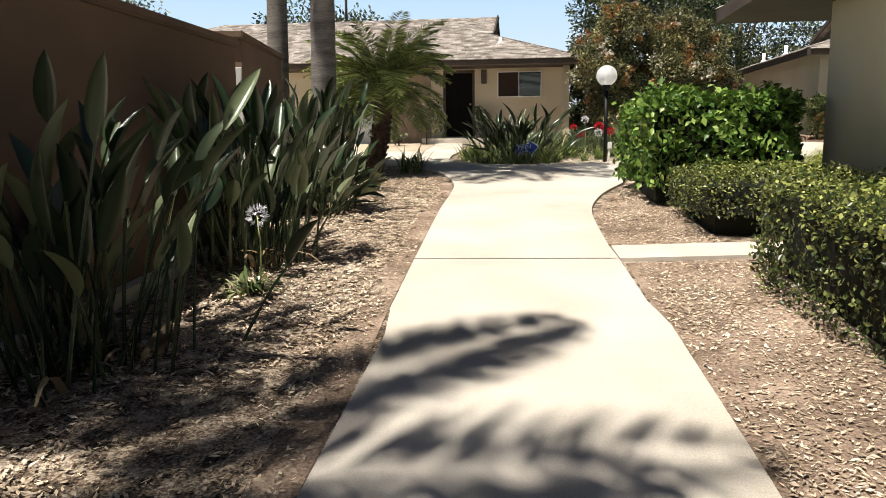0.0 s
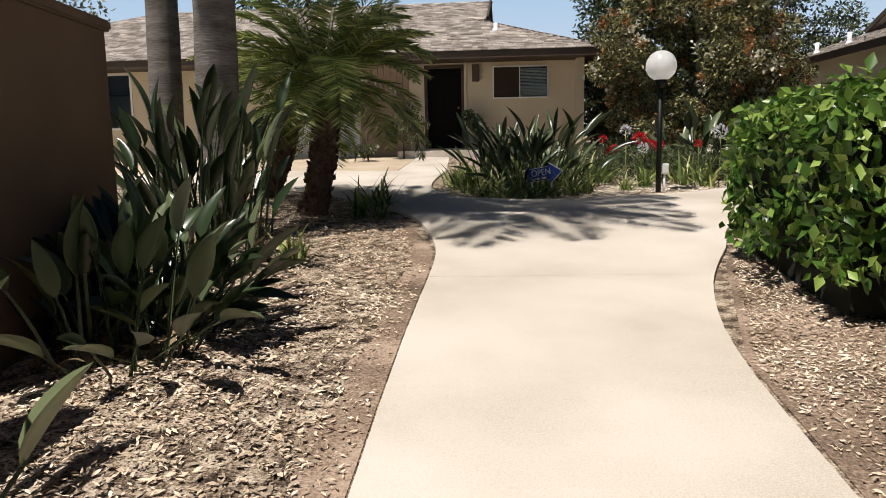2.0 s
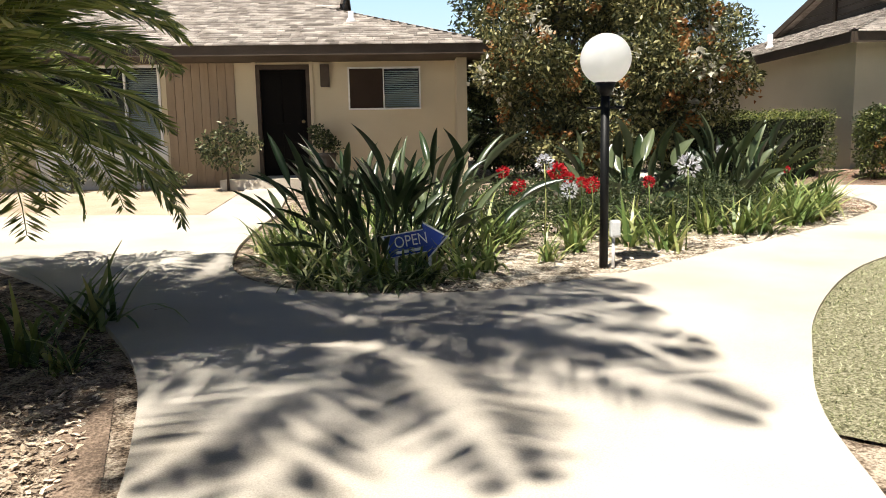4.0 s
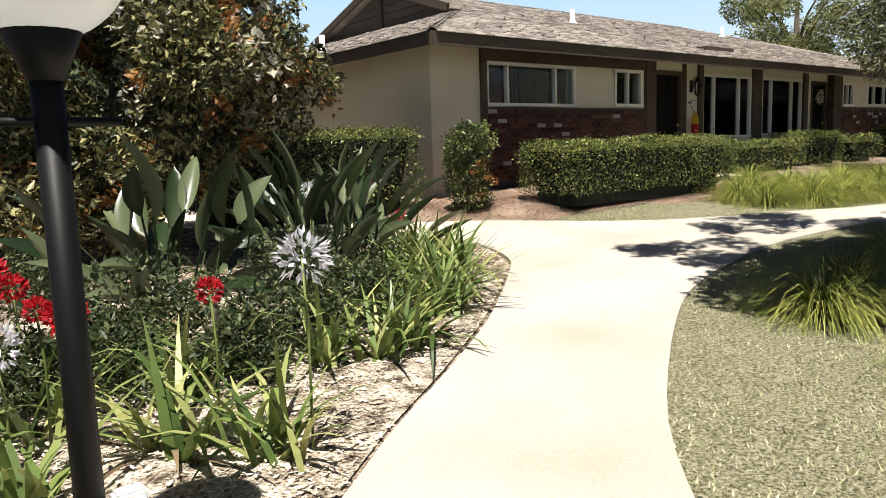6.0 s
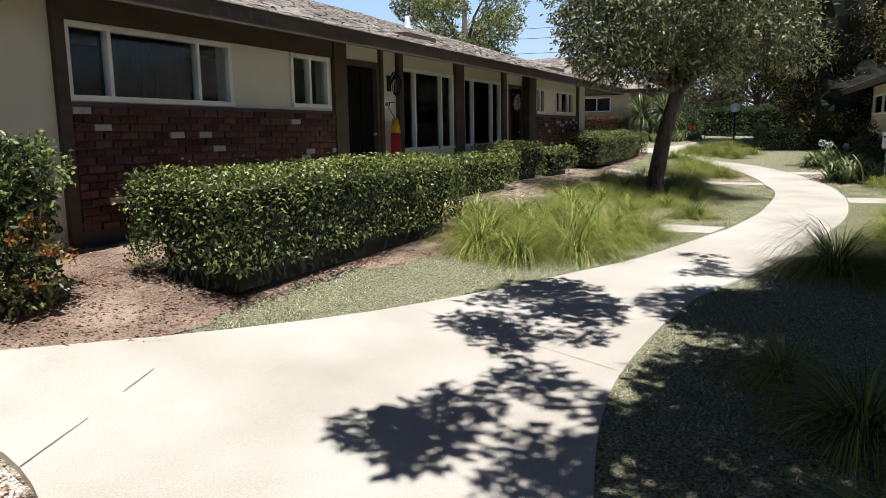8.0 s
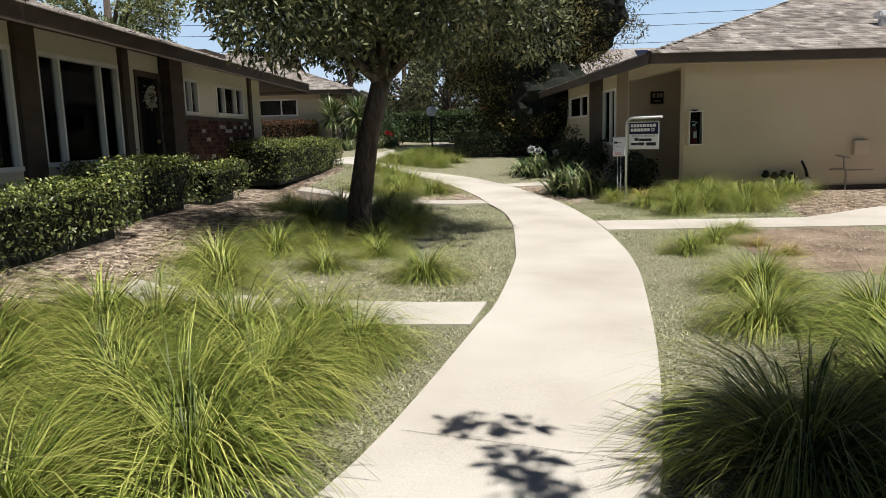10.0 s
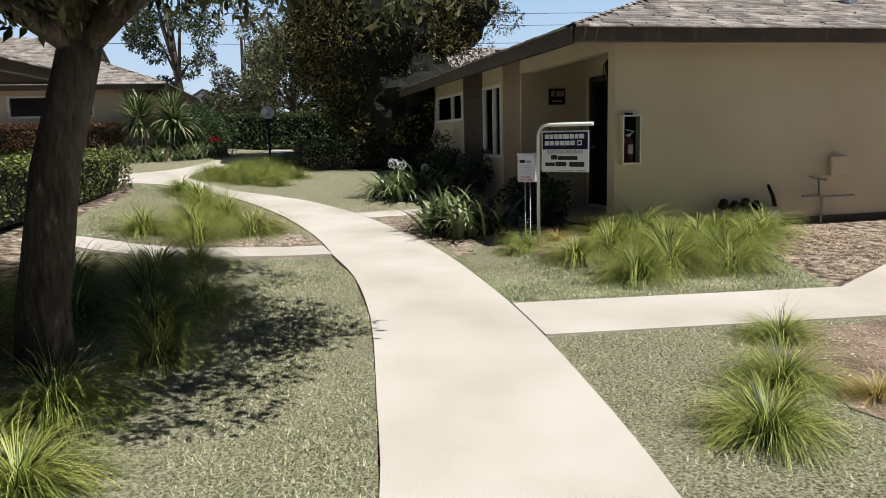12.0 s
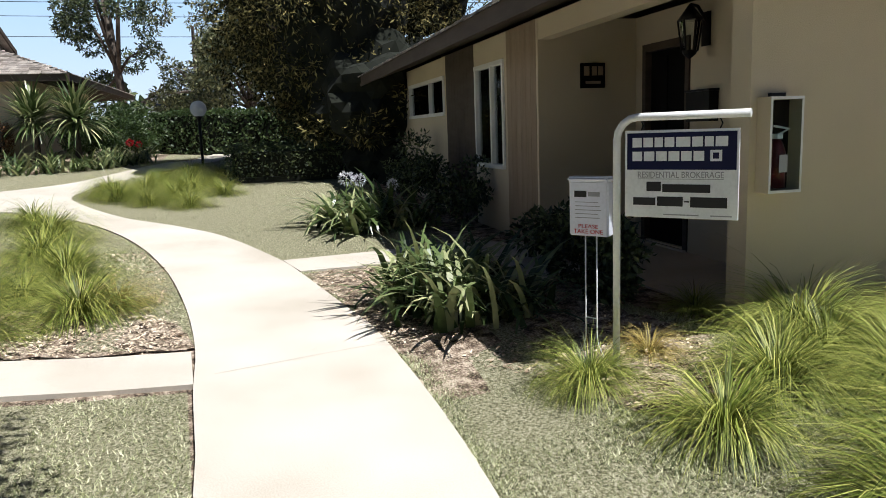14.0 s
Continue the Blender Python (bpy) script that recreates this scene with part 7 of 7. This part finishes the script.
turf(LAWN_SE, 230000, "short thin grey-green turf on the lawn", avoid=[BARE_S])
turf(LAWN_C, 150000, "short thin grey-green turf on the lawn", avoid=[MULCH_C])
turf(LAWN_E, 55000, "short thin grey-green turf on the lawn", avoid=[MULCH_E])
turf(LAWN_B, 190000, "short thin grey-green turf on the lawn", avoid=[RED_B])
turf(LAWN_FAR, 40000, "short thin grey-green turf on the lawn")

chips("wood_chips", MULCH_E, 6000, M_CHIP, .034, "wood chips between grass clumps", .03)
chips("wood_chips", BARE_S, 6000, M_CHIP, .02, "small wood chips on bare soil", .028)
chips("wood_chips", [(13.6, 17.7), (14.7, 17.5), (14.8, 18.7), (13.6, 18.7)], 3500, M_CHIP, .034, "wood chips between hedges", .012)
chips("wood_chips", [(15.5, 17.6), (20.6, 17.4), (20.6, 18.8), (15.5, 18.6)], 9000, M_CHIP, .034, "wood chips between hedges", .012)
turf(BARE_S, 9000, "sparse grass on bare soil", thin=.1)

# ---- small things ----
def lettering(name, body, size, material, parent, at, wide=None, turn=None):
    """Raised letters, lying in the parent's x-z plane and facing its -y side."""
    cu = bpy.data.curves.new(name, 'FONT')
    cu.body, cu.size, cu.extrude = body, size, .0012
    cu.align_x, cu.align_y = 'CENTER', 'CENTER'
    tmp = new(name + "_curve", cu)
    bpy.context.view_layer.update()
    me = bpy.data.meshes.new_from_object(tmp.evaluated_get(bpy.context.evaluated_depsgraph_get()))
    bpy.data.objects.remove(tmp)
    xs = [v.co.x for v in me.vertices]
    k = wide / (max(xs) - min(xs)) if wide else 1.0
    me.materials.clear()
    me.materials.append(material)
    ob = new(name, me)
    ob.parent = parent
    ob.matrix_local = Matrix.Translation(at) @ (turn or Matrix()) @ Matrix.Rotation(math.pi / 2, 4, 'X') @ Matrix.Diagonal((k, 1, 1, 1))
    return ob


def bar(name, x0, x1, z0, z1, y, material, parent, m=None):
    bm = bmesh.new()
    box(bm, x0, x1, y - .002, y, z0, z1, m)
    return part(name, bm, material, parent)


def lamp_post(x, y, top, label, r_post=.035, r_globe=.2, box_on=True):
    gz = g(x, y)
    e = empty("lamp_post", label, "lamp", (x, y, gz), "lamp posts")
    h = top - gz
    bm = bmesh.new()
    tube(bm, [(0, 0, -.1), (0, 0, h - r_globe - .05)], r_post, 20)
    part("post", bm, M_BLACK, e)
    bm = bmesh.new()
    tube(bm, [(0, 0, h - r_globe - .09), (0, 0, h - r_globe - .04), (0, 0, h - r_globe + .02)], [r_post * 1.1, .06, .085], 20)
    part("collar", bm, M_BLACK, e)
    bm = bmesh.new()
    tube(bm, [(-.15, 0, h - .38), (.15, 0, h - .38)], .011, 8)
    part("crossbar", bm, M_BLACK, e)
    bm = bmesh.new()
    ball(bm, (0, 0, h), r_globe, 40, 28)
    part("globe", bm, M_GLOBE, e, "white frosted round globe")
    if box_on:
        bm = bmesh.new()
        tube(bm, [(.075, -.02, -.05), (.075, -.02, .28)], .014, 10)
        part("conduit", bm, M_WHITEPAINT, e, "white plastic conduit")
        bm = bmesh.new()
        box(bm, .045, .125, -.055, .005, .27, .41)
        bmesh.ops.bevel(bm, geom=bm.edges[:], offset=.008, segments=2, affect='EDGES')
        o = part("outlet_box", bm, M_WHITEPAINT, e, "white weatherproof outlet box")
        bm = bmesh.new()
        box(bm, .053, .117, -.066, -.055, .285, .395)
        bmesh.ops.bevel(bm, geom=bm.edges[:], offset=.004, segments=1, affect='EDGES')
        part("cover", bm, M_WHITEPAINT, o)
    return e


lamp_post(2.15, 13.25, 2.61, "black garden lamp post with a white globe in mulch")
lamp_post(38.4, 16.95, 3.32, "black lamp post with a white globe by a far hedge", box_on=False)


def open_sign():
    x, y = .6, 13.02
    e = empty("open_sign", "blue arrow sign with white edge on a garden stake", "sign", (x, y, g(x, y)))
    h = 1.22 - g(x, y)
    tilt = Matrix.Translation((0, 0, h)) @ Matrix.Rotation(radians(-9), 4, 'Y')
    shape = [(-.24, -.085), (.08, -.085), (.08, -.14), (.25, 0), (.08, .14), (.08, .085), (-.24, .085), (-.2, 0)]
    def plate(k, y0, y1):
        bm = bmesh.new()
        front = [bm.verts.new(tilt @ Vector((px * k, y0, pz * k))) for px, pz in shape]
        rear = [bm.verts.new(tilt @ Vector((px * k, y1, pz * k))) for px, pz in shape]
        bm.faces.new(front)
        bm.faces.new(list(reversed(rear)))
        for i in range(len(shape)):
            j = (i + 1) % len(shape)
            bm.faces.new((front[i], rear[i], rear[j], front[j]))
        return bm
    part("plate", plate(1.06, -.003, .006), M_SIGNWHITE, e, "white edged board")
    face = part("face", plate(.97, -.008, -.003), M_BLUE, e, "blue arrow face")
    lettering("letters", "OPEN", .125, M_SIGNWHITE, face, tilt @ Vector((-.03, -.0095, .018)), .25, Matrix.Rotation(radians(-9), 4, 'Y'))
    for k, (a, b) in enumerate(((-.16, -.06), (-.045, .04))):
        bar("small_writing", a, b, -.068, -.045, -.0085, M_SIGNWHITE, face, tilt)
    bm = bmesh.new()
    box(bm, -.16, -.135, .008, .02, -.2, h + .05)
    part("stake", bm, M_WHITEPAINT, e)
    bm = bmesh.new()
    box(bm, .1, .125, .008, .02, -.2, h + .07)
    part("stake", bm, M_WHITEPAINT, e)


def sale_sign():
    bx, by = 22.82, 12.58
    gz = g(bx, by)
    e = empty("sale_sign", "navy and white hanging sign on a white bent metal post", "sign", (bx, by, gz))
    e.rotation_euler = (0, 0, radians(225))
    top = 2.63 - gz
    e.scale = (.96, 1, 1)
    bm = bmesh.new()
    pts = [(-.03, 0, -.3), (-.03, 0, top - .12)] + [(-.03 + .12 * (1 - math.cos(a)), 0, top - .12 + .12 * math.sin(a)) for a in (.4, .8, 1.2, 1.57)] + [(.68, 0, top)]
    tube(bm, pts, .021, 12)
    part("post", bm, M_WHITEPAINT, e, "white tubular steel post")
    bm = bmesh.new()
    box(bm, -.05, .2, -.03, .03, .0, .015)
    bmesh.ops.bevel(bm, geom=bm.edges[:], offset=.004, segments=1, affect='EDGES')
    part("foot_plate", bm, M_WHITEPAINT, e)
    z1 = 2.56 - gz
    z0 = z1 - .457
    bm = bmesh.new()
    box(bm, 0.02, .63, -.006, .006, z0, z1)
    bmesh.ops.bevel(bm, geom=bm.edges[:], offset=.002, segments=1, affect='EDGES')
    panel = part("panel", bm, M_SIGNWHITE, e, "white sign panel")
    bar("navy_field", .034, .617, z1 - .205, z1 - .014, -.006, M_NAVY, panel)
    x = .065
    for w in (.052, .052, .045, .052, .075, .055, .045, .062):
        bar("brand_bar", x, x + w, z1 - .088, z1 - .038, -.0085, M_SIGNWHITE, panel)
        x += w + .010
    x = .065
    for w in (.055, .058, .058, .058, .055, .055):
        bar("brand_bar", x, x + w, z1 - .160, z1 - .110, -.0085, M_SIGNWHITE, panel)
        x += w + .010
    bar("brand_square", .485, .545, z1 - .162, z1 - .106, -.0085, M_SIGNWHITE, panel)
    bar("square_mark", .5, .53, z1 - .149, z1 - .119, -.0110, M_NAVY, panel)
    lettering("letters", "RESIDENTIAL BROKERAGE", .046, M_GREY, panel, (.325, -.0075, z1 - .233), .46)
    bar("rule_line", .095, .555, z1 - .2545, z1 - .252, -.006, M_GREY, panel)
    bar("name_bar", .145, .225, z1 - .318, z1 - .268, -.006, M_INK, panel)
    bar("name_bar", .233, .488, z1 - .322, z1 - .280, -.006, M_INK, panel)
    bar("number_bar", .07, .195, z1 - .392, z1 - .352, -.006, M_INK, panel)
    bar("number_bar", .205, .345, z1 - .395, z1 - .345, -.006, M_INK, panel)
    bar("number_bar", .385, .575, z1 - .398, z1 - .345, -.006, M_INK, panel)
    bar("number_dash", .352, .378, z1 - .373, z1 - .366, -.006, M_INK, panel)
    bar("small_print", .24, .43, z1 - .442, z1 - .436, -.006, M_GREY, panel)
    bar("small_print", .49, .6, z1 - .442, z1 - .436, -.006, M_GREY, panel)
    for x in (.11, .53):
        bm = bmesh.new()
        tube(bm, [(x, 0, top - .02), (x + .012, 0, top - .045), (x, 0, top - .07), (x - .008, 0, z1 - .03)], .004, 6)
        part("hook", bm, M_BLACK, e)


def flyer_box():
    x, y = 22.99, 12.69
    gz = g(x, y)
    e = empty("flyer_box", "pale plastic flyer box on two thin wire legs", "flyer box", (x, y, gz))
    e.rotation_euler = (0, 0, radians(222))
    c = 2.15 - gz
    bm = bmesh.new()
    box(bm, -.12, .12, -.035, .035, c - .17, c + .14)
    bmesh.ops.bevel(bm, geom=bm.edges[:], offset=.008, segments=2, affect='EDGES')
    body = part("body", bm, M_FLYER, e, "pale translucent plastic body")
    bm = bmesh.new()
    box(bm, -.13, .13, -.05, .042, c + .135, c + .165)
    bmesh.ops.bevel(bm, geom=bm.edges[:], offset=.012, segments=3, affect='EDGES')
    part("lid", bm, M_FLYER, e)
    bar("sheet_picture", -.085, -.01, c + .05, c + .085, -.035, M_INK, body)
    bar("sheet_line", 0, .07, c + .055, c + .08, -.035, M_GREY, body)
    for k in range(5):
        bar("sheet_line", -.08, .06 + .01 * (k % 3), c + .02 - .022 * k, c + .024 - .022 * k, -.035, M_GREY, body)
    lettering("letters", "PLEASE", .03, M_RED, body, (0, -.0365, c - .115), .12)
    lettering("letters", "TAKE ONE", .034, M_RED, body, (0, -.0365, c - .145), .18)
    for sx in (-.035, .035):
        bm = bmesh.new()
        tube(bm, [(sx, 0, c - .17), (sx, 0, .16), (sx * 1.3, 0, .1), (sx * 2.2, 0, .04), (sx * 2.2, 0, -.15)], .0045, 6)
        part("leg", bm, M_WHITEPAINT, e)
    bm = bmesh.new()
    tube(bm, [(-.035, 0, .26), (.035, 0, .26)], .004, 6)
    part("rung", bm, M_WHITEPAINT, e)


M_FLYER = plain("milky_plastic", (.72, .74, .84), rough=0.3)
open_sign()
sale_sign()
flyer_box()


def potted_plant():
    x, y = -.82, 20.85
    gz = g(x, y) + .01
    e = empty("potted_plant", "leafy plant in a tall dark pot beside a door", "plant", (x, y, gz))
    bm = bmesh.new()
    prof = [(0, .15), (.05, .17), (.35, .2), (.52, .22), (.56, .235), (.6, .235), (.6, .2), (.5, .185)]
    rings = []
    for z, r in prof:
        rings.append([bm.verts.new((r * math.cos(a), r * math.sin(a), z)) for a in [2 * math.pi * k / 20 for k in range(20)]])
    for a, b in zip(rings, rings[1:]):
        for k in range(20):
            bm.faces.new((a[k], a[(k + 1) % 20], b[(k + 1) % 20], b[k]))
    bm.faces.new(list(reversed(rings[0])))
    bm.faces.new(rings[-1])
    part("pot", bm, M_POT, e, "tall dark glazed pot")
    bl = [(0, 0, .85, .2, .2, .16), (-.1, 0, .98, .14, .14, .12), (.1, -.03, .78, .15, .15, .12), (.22, -.05, .7, .12, .12, .1)]
    pos, d = cloud(700, bl)
    leaves("foliage", pos, unit(d + rng.normal(0, .6, d.shape)), .06, .035, M_TREE2, e)
    bm = bmesh.new()
    tube(bm, [(0, 0, .5), (0, 0, .85)], [.02, .012], 6)
    part("stem", bm, M_BARK, e)


potted_plant()
# doorstep walk of the brick-fronted house
ob = patch("path", [(13.72, 18.72), (14.25, 18.4), (14.75, 18.62), (14.85, 19.85), (13.9, 19.85)], .03, M_CONC, .5, .08)
tagged(ob, "short pale concrete walk to a front door", "path", kind="structure")


def pipe_stand():
    x = 23.28
    for k, (y, h) in enumerate(((10.04, .4), (9.88, .37), (9.73, .4), (9.57, .36))):
        gz = g(x, y)
        e = by_house_c("irrigation_valve", "pale pipe with a dark valve head by a wall", "valve", (x - .06, y, gz), "irrigation valves")
        bm = bmesh.new()
        tube(bm, [(0, 0, -.05), (0, 0, h - .12)], .016, 8)
        part("pipe", bm, M_WHITEPAINT, e)
        bm = bmesh.new()
        tube(bm, [(0, 0, h - .14), (0, 0, h - .1), (0, 0, h - .03), (0, 0, h)], [.03, .055, .055, .025], 12)
        tube(bm, [(0, -.07, h - .09), (0, .07, h - .09)], .028, 10)
        part("valve_head", bm, M_BLACK, e)
    y = 8.56
    gz = g(x, y)
    e = by_house_c("standpipe", "grey metal standpipe with a cross tap by a wall", "pipe", (x - .02, y, gz))
    bm = bmesh.new()
    tube(bm, [(0, 0, -.05), (0, 0, .32), (0, .03, .38), (0, .3, .38)], .018, 8)
    part("riser", bm, M_STEEL, e)
    bm = bmesh.new()
    tube(bm, [(0, .04, .38), (0, .06, .6)], .014, 8)
    tube(bm, [(0, -.06, .58), (0, .2, .63)], .014, 8)
    part("tap", bm, M_STEEL, e)
    bm = bmesh.new()
    tube(bm, [(0, -.5, .36), (0, .0, .36)], .012, 8)
    part("side_pipe", bm, M_STEEL, e)
    y = 9.36
    gz = g(x, y)
    e = by_house_c("utility_box", "low grey metal utility box against a house wall", "box", (x, y, gz))
    bm = bmesh.new()
    box(bm, -.1, .08, -.14, .14, -.02, .26)
    bmesh.ops.bevel(bm, geom=bm.edges[:], offset=.01, segments=2, affect='EDGES')
    part("body", bm, M_STEEL, e)
    bm = bmesh.new()
    box(bm, -.11, -.1, -.11, .11, .03, .22)
    part("cover", bm, M_STEEL, e)
    bm = bmesh.new()
    tube(bm, [(-.02, -.1, .26), (-.02, -.06, .4), (-.02, .02, .55)], [.03, .025, .02], 8)
    part("lever", bm, M_BLACK, e)


M_STEEL = plain("galvanised_pipe", (.30, .28, .25), rough=0.55, metal=0.3)
pipe_stand()


# ---- distance ----
def far_house(name, label, x0, x1, y0, y1, wall, z_eave, z_ridge, mat_wall, mat_roof, ridge="y", solar=False):
    gz = g(x0, y0)
    e = empty(name, label, "house", (x0, y0, gz), "houses")
    o = Vector((x0, y0, gz))
    bm = bmesh.new()
    box(bm, x0, x1, y0, y1, gz - .2, z_eave)
    for v in bm.verts:
        v.co -= o
    part("wall", bm, mat_wall, e)
    bm = bmesh.new()
    ov = .5
    if ridge == "y":
        xm = (x0 + x1) / 2
        sec = [(x0 - ov, z_eave - .15), (xm, z_ridge), (x1 + ov, z_eave - .15), (x1 + ov, z_eave + .05), (xm, z_ridge + .2), (x0 - ov, z_eave + .05)]
        ends = [[Vector((px, yy, pz)) - o for px, pz in sec] for yy in (y0 - ov, y1 + ov)]
        tri = [[Vector((x0, yy, z_eave)) - o, Vector((x1, yy, z_eave)) - o, Vector((xm, yy, z_ridge - .05)) - o] for yy in (y0, y1)]
    else:
        ym = (y0 + y1) / 2
        sec = [(y0 - ov, z_eave - .15), (ym, z_ridge), (y1 + ov, z_eave - .15), (y1 + ov, z_eave + .05), (ym, z_ridge + .2), (y0 - ov, z_eave + .05)]
        ends = [[Vector((xx, py, pz)) - o for py, pz in sec] for xx in (x0 - ov, x1 + ov)]
        tri = [[Vector((xx, y0, z_eave)) - o, Vector((xx, y1, z_eave)) - o, Vector((xx, ym, z_ridge - .05)) - o] for xx in (x0, x1)]
    a, b = [[bm.verts.new(p) for p in end] for end in ends]
    bm.faces.new(a[:])
    bm.faces.new(list(reversed(b)))
    for i in range(6):
        j = (i + 1) % 6
        bm.faces.new((a[i], b[i], b[j], a[j]))
    part("roof", bm, mat_roof, e)
    for t3 in tri:
        bm = bmesh.new()
        bm.faces.new([bm.verts.new(p) for p in t3])
        part("gable", bm, mat_wall, e)
    if solar:
        xm = (x0 + x1) / 2
        n = Vector((-(z_ridge - z_eave), 0, xm - x0)).normalized()
        for k in range(7):
            for j in range(2):
                bm = bmesh.new()
                f0, f1 = .2 + j * .36, .53 + j * .36
                ya, yb = y0 + 4 + k * 1.15, y0 + 5.08 + k * 1.15
                p = [Vector((x0 + (xm - x0) * f, yy, z_eave + .05 + (z_ridge - z_eave) * f)) + n * .22 - o for f, yy in ((f0, ya), (f0, yb), (f1, yb), (f1, ya))]
                q = [w - n * .05 for w in p]
                vp, vq = [bm.verts.new(w) for w in p], [bm.verts.new(w) for w in q]
                bm.faces.new(vp)
                bm.faces.new(list(reversed(vq)))
                for i in range(4):
                    bm.faces.new((vp[i], vp[(i + 1) % 4], vq[(i + 1) % 4], vq[i]))
                part("solar_panel", bm, M_SOLAR, e, "dark blue solar panel")
    return e


M_SOLAR = plain("solar_cell", (.02, .025, .045), rough=0.2)
M_FARWHITE = plain("far_white_siding", (.66, .70, .76), rough=0.7)
M_FARTAN = plain("far_tan_stucco", (.58, .46, .33), rough=0.9)
far_house("house", "two-storey tan house with grey roof and solar panels", 65, 75, -9, 9.0, .2, 6.2, 8.5, M_FARTAN, M_SHINGLE, "y", True)
w = far_house("house", "small white gabled house far beyond the hedge", 118, 128, 29.6, 34.4, .2, 7.3, 8.9, M_FARWHITE, M_SLATE, "x")
for y in (31.0, 32.9):
    bm = bmesh.new()
    box(bm, -.06, .02, y - 29.6 - .5, y - 29.6 + .5, 5.4 - w.location.z + .7, 6.7 - w.location.z + .4)
    part("window", bm, M_SOLAR, w)

for y0, z0, rad in ((0, 13.9, .028), (.8, 13.0, .028), (0, 11.4, .028)):
    bm = bmesh.new()
    tube(bm, [(80 + y0, -60 + 130 * t, z0 - 1.2 * math.sin(math.pi * t)) for t in np.linspace(0, 1, 14)], rad, 4)
    me = bpy.data.meshes.new("power_line")
    bm.to_mesh(me)
    bm.free()
    me.materials.append(M_BLACK)
    tagged(new("power_line", me), "thin dark overhead power line beyond the roofs", "cable", "power lines")
for y in (-60, 70):
    e = empty("utility_pole", "tall brown wooden utility pole carrying cables", "pole", (80.3, y, g(80.3, y)), "utility poles")
    bm = bmesh.new()
    tube(bm, [(0, 0, -.3), (0, 0, 14.0 - g(80.3, y))], [.17, .12], 10)
    part("pole", bm, M_BARK, e)
    bm = bmesh.new()
    box(bm, -.7, .9, -.06, .06, 13.4 - g(80.3, y), 13.55 - g(80.3, y))
    part("cross_arm", bm, M_BARK, e)
e = empty("white_post", "slim white wooden post beside a dark conifer", "post", (45, 15.45, g(45, 15.45)))
bm = bmesh.new()
box(bm, -.06, .06, -.06, .06, -.1, 3.4 - g(45, 15.45))
part("shaft", bm, M_WHITEPAINT, e)
e = empty("bare_trunk", "reddish bare tree trunk beside a white post", "trunk", (46, 14.9, g(46, 14.9)))
bm = bmesh.new()
tube(bm, [(0, 0, -.1), (.03, 0, 1.2), (0, .05, 3.5)], [.2, .17, .15], 10)
part("trunk", bm, plain("red_bark", (.24, .075, .045), rough=.9), e)
